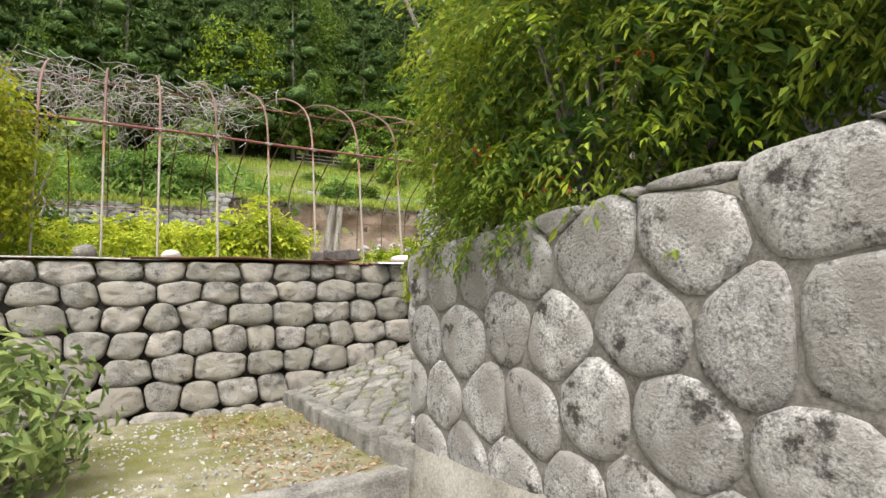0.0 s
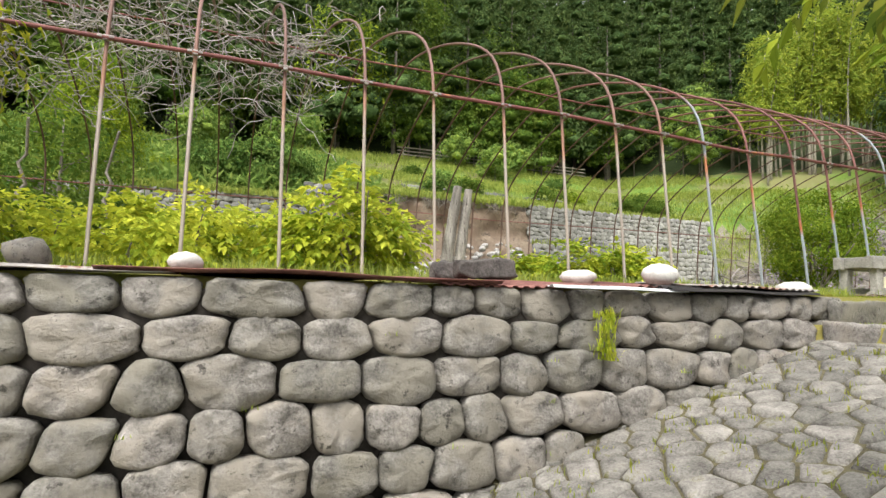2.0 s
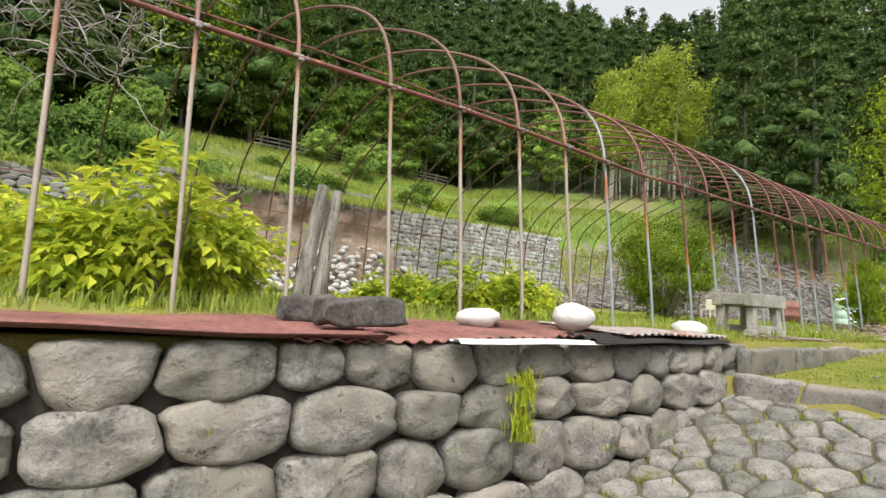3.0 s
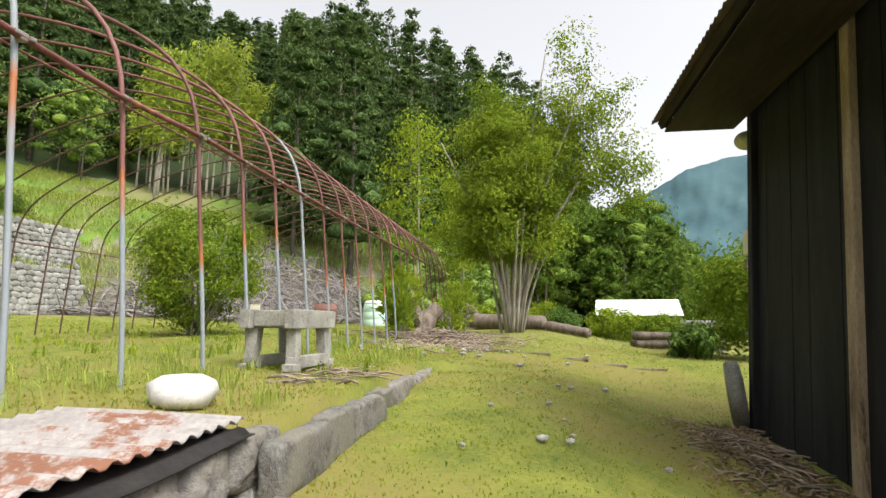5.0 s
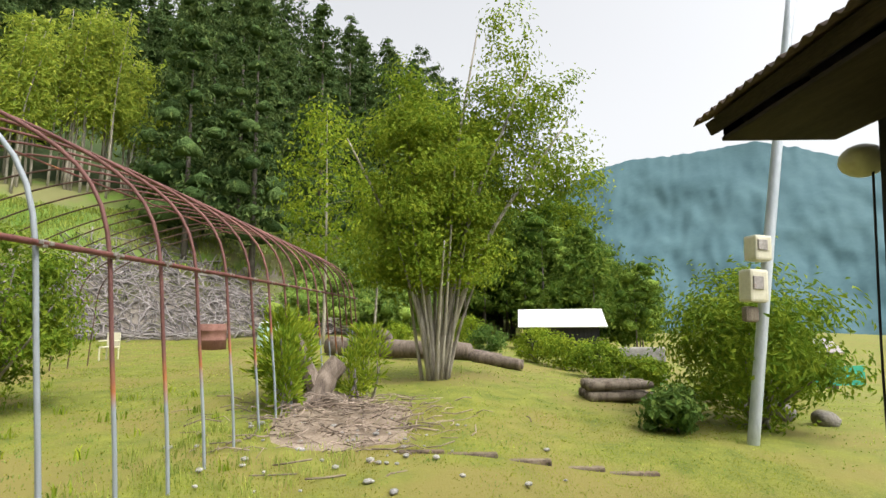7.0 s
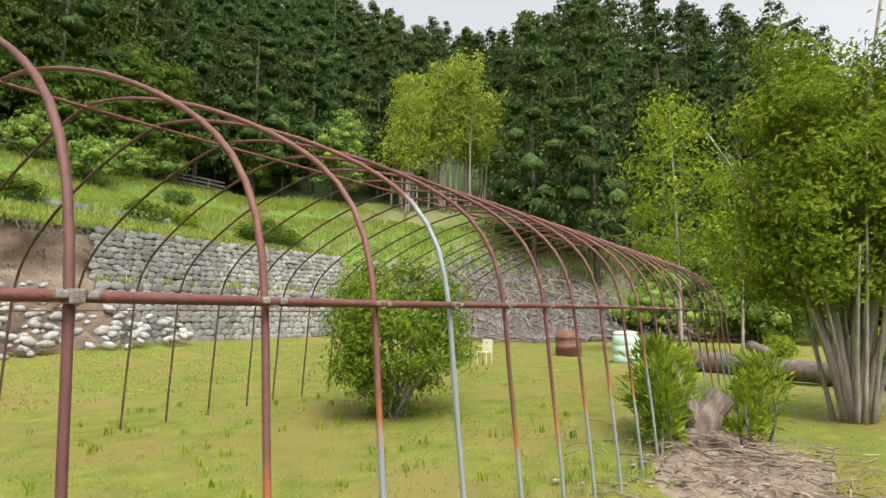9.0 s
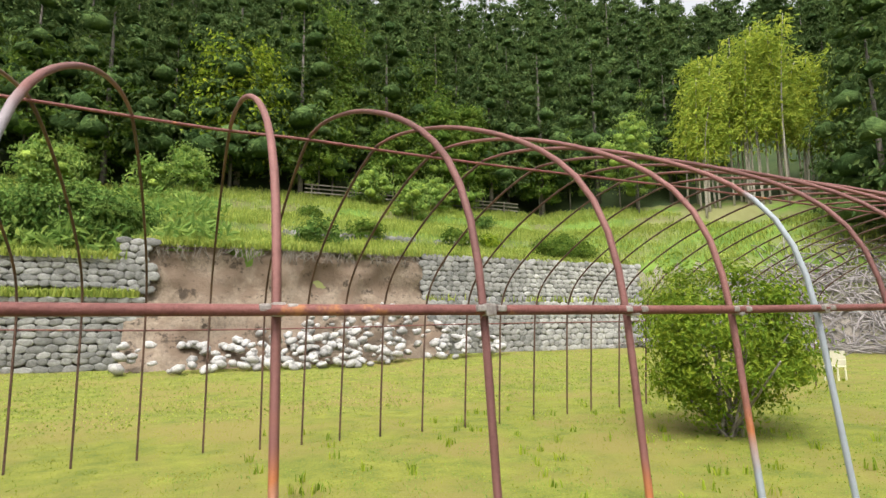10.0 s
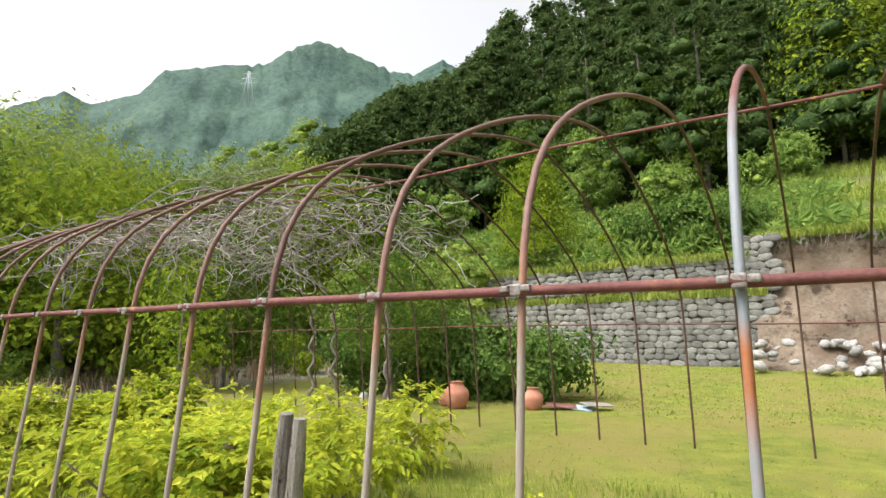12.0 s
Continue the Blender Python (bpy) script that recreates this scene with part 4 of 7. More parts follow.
def shrub(name, at, radii, n, length, width, material, label, category, seed, clumps=40, clump=0.18, stems=7, bark=None, lift=1.0, droop=0.2, spread=0.7, group="", up=0.0):
    rng = np.random.default_rng(seed)
    root = thing(name, at, label, category, group)
    c = np.array(at) + np.array([0, 0, radii[2] * lift])
    p, o = crown_points(rng, n, c, radii, clumps, clump)
    o[:, 2] += up
    p[:, 2] = np.maximum(p[:, 2], at[2] + 0.03)
    part("foliage", leaves_mesh("foliage", p, o + [0, 0, 0.3], length, width, material, rng, droop, spread=spread, facing=up == 0), None, root)
    if stems:
        runs = []
        for _ in range(stems):
            e = c + rng.normal(0, 0.45, 3) * np.array(radii)
            m = (np.array(at) * 0.55 + e * 0.45) + rng.normal(0, 0.05, 3)
            b = np.array(at) + np.array([rng.normal(0, 0.08), rng.normal(0, 0.08), -0.05])
            runs.append((smooth_line([b, m, e], 8), np.linspace(0.012, 0.005, 8) * (1 + radii[2])))
        for run in runs:
            part("stem", tubes_mesh("stem", [run], bark or M_BARK, 5), None, root)
    return root


def sprays(rng, roots, ways, leaflets, twig, droop=0.35):
    """Leaflets set in pairs along drooping twigs: their places and the way each points."""
    w = ways / (np.linalg.norm(ways, axis=1)[:, None] + 1e-6)
    side = np.cross(w, [0, 0, 1.0])
    side /= np.linalg.norm(side, axis=1)[:, None] + 1e-6
    ps, ds = [], []
    for k in range(leaflets):
        t = 0.2 + 0.8 * ((k + 1) // 2) / ((leaflets) // 2)
        c = roots + w * (t * twig) - np.array([0, 0, 1.0]) * (droop * twig * t * t)
        last = k == leaflets - 1
        d = w if last else w * 0.55 + side * (0.85 if k % 2 else -0.85)
        ps.append(c + rng.normal(0, 0.006, c.shape))
        ds.append(d - np.array([0, 0, 0.3 + 0.4 * droop * t]))
    return np.concatenate(ps), np.concatenate(ds)


def spray_shrub(name, at, radii, count, leaflets, twig, length, width, material, fresh, label, category, seed, lift=0.9, droop=0.5, clumps=60, clump=0.15, stems=8, group="", hollow=0.6, share=0.15):
    """A shrub of compound leaves: stems, older foliage and fresh tips as parts."""
    rng = np.random.default_rng(seed)
    root = thing(name, at, label, category, group)
    c = np.array(at) + np.array([0, 0, radii[2] * lift])
    p, o = crown_points(rng, count, c, radii, clumps, clump, hollow)
    p[:, 2] = np.maximum(p[:, 2], at[2] + 0.04)
    o = o + rng.normal(0, 0.35, o.shape) + [0, 0, 0.15]
    tips = rng.uniform(0, 1, count) < share
    for nm, pick, m in (("foliage", ~tips, material), ("fresh_leaves", tips, fresh)):
        if pick.any():
            q, d = sprays(rng, p[pick], o[pick], leaflets, twig, droop)
            part(nm, leaves_mesh(nm, q, d, length, width, m, rng, 0.1, fold=0.18, spread=0.18, flat=True), None, root)
    for _ in range(stems):
        e = c + rng.normal(0, 0.45, 3) * np.array(radii)
        m = (np.array(at) * 0.55 + e * 0.45) + rng.normal(0, 0.04, 3)
        b = np.array(at) + np.array([rng.normal(0, 0.06), rng.normal(0, 0.06), -0.05])
        part("stem", tubes_mesh("stem", [(smooth_line([b, m, e], 8), np.linspace(0.011, 0.004, 8) * (1 + radii[2] * 0.6))], M_BARK, 5), None, root)
    return root


def tree(name, at, height, crown_r, n, length, width, material, label, seed, base=0.35, clumps=70, trunk=0.14, bark=None, lean=(0, 0), cone=False, hollow=0.5, category="tree", droop=0.25):
    """A tapered trunk with limbs and a leafy crown."""
    rng = np.random.default_rng(seed)
    root = thing(name, at, label, category)
    at = np.array(at, dtype=float)
    top = at + np.array([lean[0], lean[1], height])
    spine = smooth_line([at - [0, 0, 0.3], at * 0.6 + top * 0.4 + rng.normal(0, 0.15, 3), top], 10)
    part("trunk", tubes_mesh("trunk", [(spine, np.linspace(trunk, trunk * 0.15, 10))], bark or M_BARK, 8), None, root)
    ps, os_, limbs = [], [], []
    for i in range(clumps):
        t = base + (1 - base) * (i + 0.5) / clumps
        r = crown_r * ((1 - t) / (1 - base)) ** 0.75 + 0.1 if cone else crown_r * math.sin(math.pi * min(0.98, 0.12 + 0.86 * (t - base) / (1 - base))) ** 0.6
        a = i * 2.399 + rng.uniform(-0.4, 0.4)
        rr = r * rng.uniform(hollow, 1.0)
        s = at * (1 - t) + top * t
        e = s + np.array([math.cos(a) * rr, math.sin(a) * rr, rng.uniform(-0.1, 0.15) * r])
        if i % 3 == 0:
            limbs.append((smooth_line([s - [0, 0, 0.12 * r], (s + e) / 2, e], 6), np.linspace(trunk * 0.3 * (1.1 - t), 0.01, 6)))
        k = n // clumps
        off = rng.normal(0, 1, (k, 3)) * np.array([0.3, 0.3, 0.17]) * crown_r * (0.75 if cone else 0.85)
        ps.append(e + off)
        os_.append(np.array([math.cos(a), math.sin(a), 0.2]) * 0.6 + off / (np.linalg.norm(off, axis=1)[:, None] + 1e-6) * 0.6)
    if limbs:
        for limb in limbs:
            part("limb", tubes_mesh("limb", [limb], bark or M_BARK, 5), None, root)
    part("crown", leaves_mesh("crown", np.concatenate(ps), np.concatenate(os_) + [0, 0, 0.35], length, width, material, rng, droop, facing=True), None, root)
    return root


def lobes():
    """A few rough unit lumps of leafage, as arrays."""
    out = []
    for s in range(5):
        bm = bmesh.new()
        bmesh.ops.create_icosphere(bm, subdivisions=1, radius=1.0)
        for v in bm.verts:
            d = v.co.normalized()
            v.co = d * (0.72 + 0.4 * noise.noise(d * 1.6 + Vector((s * 9.0, 0, 0))) + 0.22 * noise.noise(d * 4.0 + Vector((0, s * 7.0, 0))))
        bm.verts.ensure_lookup_table()
        out.append((np.array([v.co[:] for v in bm.verts]), np.array([[v.index for v in f.verts] for f in bm.faces])))
        bm.free()
    return out


LOBES = lobes()


def wood(name, spots, material, mass, label, per, size, cone, seed, lumps=20):
    """A stand of far trees as one object: trunks, and crowns of rough lumps fringed with leaves."""
    rng = np.random.default_rng(seed)
    cs, os_, runs, vs, fs, off0 = [], [], [], [], [], 0
    for x, y, h, r in spots:
        z = on(x, y)
        runs.append((np.array([[x, y, z - 0.5], [x, y, z + h * 0.4], [x, y, z + h * 0.8]]), np.array([0.16, 0.1, 0.02]) * h / 14))
        base = 0.15 if cone else 0.22
        t = np.sort(((np.arange(lumps) + rng.uniform(0, 1, lumps)) / lumps) ** (1.25 if cone else 0.9))
        rad = r * (1 - t) ** 0.62 * 0.78 + 0.1 if cone else 0.8 * r * np.sin(np.pi * np.clip(0.2 + 0.76 * t, 0, 0.99)) ** 0.6
        a = np.arange(lumps) * 2.399 + rng.uniform(-0.5, 0.5, lumps)
        rr = rad * rng.uniform(0.4, 0.95, lumps)
        c = np.stack([x + np.cos(a) * rr, y + np.sin(a) * rr, z + h * (base + (0.97 - base) * t)], axis=1)
        sz = r * (rng.uniform(0.2, 0.36, lumps) * (1.15 - 0.68 * t) if cone else rng.uniform(0.22, 0.42, lumps) * 0.85)
        for k in range(lumps):
            v, f = LOBES[int(rng.integers(0, 5))]
            turn = rng.uniform(0, 6.283)
            co, si = math.cos(turn), math.sin(turn)
            w = np.stack([v[:, 0] * co - v[:, 1] * si, v[:, 0] * si + v[:, 1] * co, v[:, 2] * (0.66 if cone else 0.7)], axis=1) * sz[k]
            if cone:
                w[:, 2] -= 0.25 * np.hypot(w[:, 0], w[:, 1])
            vs.append(w + c[k])
            fs.append(f + off0)
            off0 += len(v)
            n = max(3, int(per / lumps))
            d = rng.normal(0, 1, (n, 3))
            d[:, 2] = np.abs(d[:, 2]) * 0.9 - 0.35
            d /= np.linalg.norm(d, axis=1)[:, None]
            cs.append(c[k] + d * sz[k] * [1.0, 1.0, 0.72] * rng.uniform(0.8, 1.6 if cone else 1.75, (n, 1)) - ([0, 0, 0.25] * np.hypot(d[:, 0], d[:, 1])[:, None] * sz[k] if cone else 0))
            os_.append(d + [0, 0, 0.25])
    root = thing(name, (spots[0][0], spots[0][1], on(spots[0][0], spots[0][1])), label, "forest", kind="stuff")
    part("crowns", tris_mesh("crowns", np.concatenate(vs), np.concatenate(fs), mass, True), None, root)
    part("leaves", leaves_mesh("leaves", np.concatenate(cs), np.concatenate(os_), size, size * 0.55, material, rng, 0.7 if cone else 0.3, facing=True), None, root)
    part("trunks", tubes_mesh("trunks", runs, M_TRUNK, 5), None, root)
    return root


# hillside forest: dark conifers behind, broadleaf edge in front
CREST = ([-50, -46.8, -38.9, -30.6, -27, -15, 25, 40, 49, 60, 66.6, 74, 80, 86, 90, 98], [20, 22.6, 27.1, 29.4, 33.6, 39, 39, 37, 31.8, 29.2, 30.6, 33.0, 32.4, 29.5, 27.0, 20])
rng = np.random.default_rng(31)
conifers, broad = [], []
tries = 0
while len(conifers) < 480 and tries < 9000:
    tries += 1
    deg = rng.uniform(-50, 97)
    az = radians(deg)
    r = 36 + 78 * rng.uniform(0, 1) ** 1.2
    x, y = 4 + r * math.sin(az), r * math.cos(az)
    d = float(toe(x, y))
    if d < (17 if az < 1.05 else 4) or (az < -0.6 and d < 12) or (53 < deg < 65.5 and r < 56):
        continue
    gap = 2.9 + 0.022 * r
    if any((x - q[0]) ** 2 + (y - q[1]) ** 2 < gap * gap for q in conifers):
        continue
    tall = rng.uniform(13, 21) * (0.95 if az < 0.9 else 1.1) * (1.2 if r > 80 and az < 0.75 else 1.0)
    most = r * math.tan(radians(float(np.interp(deg, *CREST)) - abs(rng.normal(0, 1.2)))) + 1.4 - on(x, y)
    if most < 7:
        continue
    conifers.append((x, y, min(tall, most), rng.uniform(2.6, 4.2)))
for i in range(34):
    deg = -48 + 22 * i / 33
    for r in (50 + 6 * math.sin(i * 2.2), 64 + 5 * math.cos(i * 3.1)):
        x, y = 4 + r * math.sin(radians(deg)), r * math.cos(radians(deg))
        conifers.append((x, y, min(26, max(9, r * math.tan(radians(float(np.interp(deg, *CREST)) - rng.uniform(0, 1.6))) + 1.4 - on(x, y))), rng.uniform(2.8, 4.0)))
near_c = [c for c in conifers if math.hypot(c[0] - 4, c[1]) < 70]
far_c = [c for c in conifers if math.hypot(c[0] - 4, c[1]) >= 70]
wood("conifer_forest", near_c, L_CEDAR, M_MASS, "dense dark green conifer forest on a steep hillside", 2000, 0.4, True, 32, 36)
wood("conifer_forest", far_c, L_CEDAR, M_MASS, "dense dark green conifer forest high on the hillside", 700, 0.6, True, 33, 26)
for _ in range(44):
    x = rng.uniform(-30, 34)
    y = 18 + rng.uniform(16.5, 26) + 0.3 * max(0, -8 - x)
    if x + y < 75:
        broad.append((x, y, rng.uniform(4.5, 9), rng.uniform(1.8, 3.2)))
wood("broadleaf_edge", broad, L_WOOD, M_MASSB, "mixed green broadleaf trees along the forest edge", 2000, 0.34, False, 34, 22)
low = []
for _ in range(120):
    az = radians(rng.uniform(-90, -46))
    r = rng.uniform(36, 90)
    low.append((4 + r * math.sin(az), r * math.cos(az), (r * math.tan(radians(rng.uniform(10, 15) + 2.0 * (az > -1.15))) + 0.8) / (1.0 if r < 60 else 1.1), rng.uniform(2.2, 3.4) * (0.7 + r / 120)))
wood("valley_woods", low, L_VALLEY, M_MASSV, "rounded green broadleaf trees beyond the field", 500, 0.5, False, 35, 20)
low = []
for _ in range(46):
    az = radians(rng.uniform(92, 112))
    r = rng.uniform(34, 60)
    low.append((4 + r * math.sin(az), r * math.cos(az), rng.uniform(4, 7.5) * (1.4 if az < 1.75 else 0.8), rng.uniform(1.8, 3)))
wood("roadside_woods", low, L_WOOD, M_MASSB, "green broadleaf trees behind the hut", 900, 0.36, False, 36, 18)


# ---- far mountains ----
def mountain(name, dist, ridge, base, material, label, rough=0.012):
    """A ridge seen far away: heights given as (azimuth, elevation) along it."""
    az = np.linspace(ridge[0][0], ridge[-1][0], 300)
    el = np.interp(az, [r[0] for r in ridge], [r[1] for r in ridge])
    soft_el = np.convolve(np.pad(el, 30, mode="edge"), np.ones(61) / 61, mode="valid")
    v, f = [], []
    rows = 50
    for j in range(rows + 1):
        t = j / rows
        for a, e, e2 in zip(az, el, soft_el):
            e = e2 + (e - e2) * t ** 5
            dd_ = dist * (0.62 + 0.38 * t)
            top = dist * math.tan(radians(e)) * (1 + rough * t ** 8 * noise.noise(Vector((a * 1.5, 0, dist))))
            q = Vector((a * 0.14, t * 3.6, dist))
            rough_ = 0.022 * noise.noise(q) + 0.008 * noise.noise(q * 3.1) + 0.004 * noise.noise(q * 7.3)
            fade = math.sin(math.pi * min(1, 0.08 + t * 0.92)) ** 0.5
            dd_ -= dist * rough_ * fade * 1.3
            z = base + (top - base) * t ** 1.1 + dist * rough_ * 0.25 * fade
            v.append((5 + dd_ * math.sin(radians(a)), dd_ * math.cos(radians(a)), z))
    n = len(az)
    for j in range(rows):
        for i in range(n - 1):
            f.append((j * n + i, j * n + i + 1, (j + 1) * n + i + 1, (j + 1) * n + i))
    root = tagged(new(name, tris_mesh(name, v, f, material, True)), label, "mountain", kind="structure")
    return root


# distance haze is mixed into both mountain colours as a blue-green tint
M_MT1 = mat("hazed_wooded_mountain", (0.028, 0.066, 0.058), (0.092, 0.155, 0.112), 0.035, 0.28, bump=1.0, space="World", depth=2.5)
M_MT2 = mat("haze_tinted_mountain", (0.045, 0.098, 0.115), (0.064, 0.125, 0.138), 0.02, 0.3, bump=0.6, space="World")
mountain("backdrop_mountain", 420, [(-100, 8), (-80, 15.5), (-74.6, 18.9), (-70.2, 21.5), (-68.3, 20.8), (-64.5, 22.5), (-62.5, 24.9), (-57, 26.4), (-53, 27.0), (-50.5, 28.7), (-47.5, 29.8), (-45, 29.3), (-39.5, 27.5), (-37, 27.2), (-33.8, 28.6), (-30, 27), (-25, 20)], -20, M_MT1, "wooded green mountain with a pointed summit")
mountain("backdrop_mountain", 520, [(92, 6), (98, 10.3), (101.4, 12.4), (105.8, 14.7), (109.4, 15.4), (114.7, 15.4), (120.6, 15.7), (124, 14.5), (132, 11), (145, 8)], -60, M_MT2, "wooded ridge across the valley, distance haze put into its blue-green colour")

# ---- tree with many stems on the lawn ----
rng = np.random.default_rng(50)
clump_tree = thing("clump_tree", (14.0, -1.66, on(14, -1.66)), "light green deciduous tree fanning out in many slender stems", "tree")
base = np.array([14.0, -1.66, on(14, -1.66) - 0.1])
runs = []
for i in range(14):
    a = i * 2.399
    r0, r1 = rng.uniform(0.05, 0.22), rng.uniform(0.4, 1.1)
    b = base + [math.cos(a) * r0, math.sin(a) * r0, 0]
    m = base + [math.cos(a) * (r0 + 0.25 * r1), math.sin(a) * (r0 + 0.25 * r1), 1.0]
    e = base + [math.cos(a) * r1, math.sin(a) * r1, rng.uniform(2.2, 3.6)]
    runs.append((smooth_line([b, m, e], 9), np.linspace(rng.uniform(0.026, 0.048), 0.01, 9)))
for sx, sy, sz in ((0.3, -0.8, 6.2), (-0.2, -1.6, 5.2), (0.2, 1.5, 4.2), (0.1, 0.6, 5.0), (0.0, -2.3, 4.4)):
    runs.append((smooth_line([base, base + np.array([sx, sy, sz]) * [0.3, 0.3, 0.5], base + [sx, sy, sz]], 10), np.linspace(0.06, 0.012, 10)))
for run in runs:
    part("stem", tubes_mesh("stem", [run], M_PALEBARK, 6), None, clump_tree)
ps, os_ = [], []
for c, r, n, cl, size in (((14, -1.7, 2.15), (1.25, 1.35, 0.6), 7000, 40, 0.2), ((14, -1.6, 3.3), (1.15, 1.3, 1.55), 22000, 75, 0.2), ((14.1, -1.5, 4.4), (0.7, 0.7, 0.8), 4200, 30, 0.17), ((14.1, -2.7, 4.6), (0.8, 0.9, 1.0), 3200, 30, 0.2), ((14.2, -3.3, 3.6), (0.8, 0.85, 1.0), 3600, 30, 0.2),
                          ((14.4, -3.0, 6.2), (0.5, 0.6, 0.9), 700, 16, 0.14), ((14.3, -3.6, 4.9), (0.6, 0.8, 0.7), 800, 20, 0.15), ((14, -4.0, 3.3), (0.5, 0.7, 0.8), 1200, 16, 0.16), ((14, -1.3, 5.2), (0.45, 0.5, 0.5), 700, 14, 0.13)):
    p, o = crown_points(rng, n, c, r, cl, size, 0.35)
    ps.append(p)
    os_.append(o)
part("crown", leaves_mesh("crown", np.concatenate(ps), np.concatenate(os_) + [0, 0, 0.35], 0.085, 0.044, L_CLUMP, rng, 0.2, facing=True), None, clump_tree)

# ---- shrubs and weeds ----
shrub("round_shrub", (11.1, 3.4, on(11.1, 3.4)), (0.95, 0.95, 0.98), 15000, 0.075, 0.035, L_SHRUB, "rounded fine-leaved green shrub inside the greenhouse frame", "shrub", 61, 90, 0.16, 12, lift=1.15)
shrub("leafy_bush", (-1.0, -2.9, -1.38), (0.45, 0.6, 0.4), 1300, 0.11, 0.045, L_GREY, "low bush with pointed grey-green leaves on the mossy bed", "bush", 62, 30, 0.13, 8)
spray_shrub("overhanging_shrub", (1.66, -4.75, -0.08), (0.66, 1.25, 0.98), 3000, 9, 0.15, 0.062, 0.021, L_MAPLE, L_BRIGHT, "dense evergreen shrub with pointed compound leaves hanging over the wall", "shrub", 63, 0.86, 0.7, 120, 0.14, 12)
# extra leaves in a darker green inside the shrub stand for its inner shade
shrub("shrub_shade_core", (1.75, -4.75, -0.08), (0.5, 1.1, 0.85), 5000, 0.09, 0.035, L_DARK, "darker inner leaves putting shade into the heart of the wall shrub", "shrub", 163, 60, 0.14, 8, lift=0.95, droop=0.3)
spray_shrub("overhanging_shrub", (1.9, -6.75, -0.08), (0.75, 1.15, 1.1), 1700, 9, 0.16, 0.065, 0.022, L_MAPLE, L_BRIGHT, "dense evergreen shrub with pointed compound leaves along the wall top", "shrub", 64, 0.95, 0.6, 80, 0.16, 9)
# same darker filling for the shade inside the second shrub
shrub("shrub_shade_core", (2.1, -6.75, -0.08), (0.6, 1.1, 0.95), 4000, 0.1, 0.04, L_DARK, "darker inner leaves putting shade into the shrub behind the wall top", "shrub", 164, 50, 0.15, 6, lift=0.95, droop=0.3)
spray_shrub("hanging_foliage", (1.24, -4.4, -0.13), (0.12, 0.5, 0.18), 230, 9, 0.11, 0.05, 0.017, L_MAPLE, L_BRIGHT, "boughs of the shrub drooping over the wall face", "shrub", 165, 0.55, 0.9, 40, 0.07, 5)
spray_shrub("hanging_foliage", (1.32, -4.0, -0.13), (0.14, 0.22, 0.18), 170, 9, 0.08, 0.034, 0.011, L_SHRUB, L_BRIGHT, "fine light boughs drooping at the wall corner", "shrub", 166, 0.7, 0.8, 24, 0.06, 4)
shrub("golden_shrub", (-1.55, -0.3, 0.02), (0.46, 0.5, 0.92), 6500, 0.07, 0.035, L_ORANGE, "golden yellow-green shrub behind the wall", "shrub", 66, 50, 0.13, 6, lift=1.1)
shrub("dark_clump", (-1.5, 9.6, on(-1.5, 9.6)), (2.6, 1.3, 0.8), 9000, 0.16, 0.09, L_DARK, "dark green shrubs growing over a heap behind the greenhouse", "bush", 67, 70, 0.25, 10)
shrub("dark_clump", (-3.6, 9.0, on(-3.6, 9.0)), (2.2, 1.3, 1.1), 8000, 0.16, 0.09, L_DARK, "dark green shrubs beside the field", "bush", 68, 60, 0.25, 10)
shrub("conifer_shrub", (11.9, -5.6, on(11.9, -5.6)), (1.0, 1.0, 0.95), 9000, 0.1, 0.04, L_SHRUB, "spreading yellow-green conifer shrub beside the pole", "shrub", 69, 70, 0.2, 8)
wr = random.Random(70)
for i in range(46):
    x, y = wr.uniform(-3.4, 2.2), wr.uniform(0.15, 2.9)
    h = wr.uniform(0.27, 0.5)
    if i > 33:
        x, y, h = wr.uniform(2.3, 4.9), wr.uniform(0.2, 1.6), wr.uniform(0.14, 0.26)
    if abs(x - 2.15) < 0.2 and y < 0.9:
        x -= 0.45
    spray_shrub("weed_plant", (x, y, on(x, y)), (h * 1.0, h * 1.0, h * 0.85), int(60 + 190 * h), 7, 0.1 + 0.2 * h, 0.05 + 0.09 * h, 0.028 + 0.05 * h, (L_YELLOW, L_BRIGHT, L_YELLOW)[i % 3], L_YELLOW, "leafy yellow-green weed with compound leaves behind the wall", "plant", 700 + i, 0.95, 0.45, 18, h * 0.16, 3, "weeds behind the wall", 0.3, 0.4)


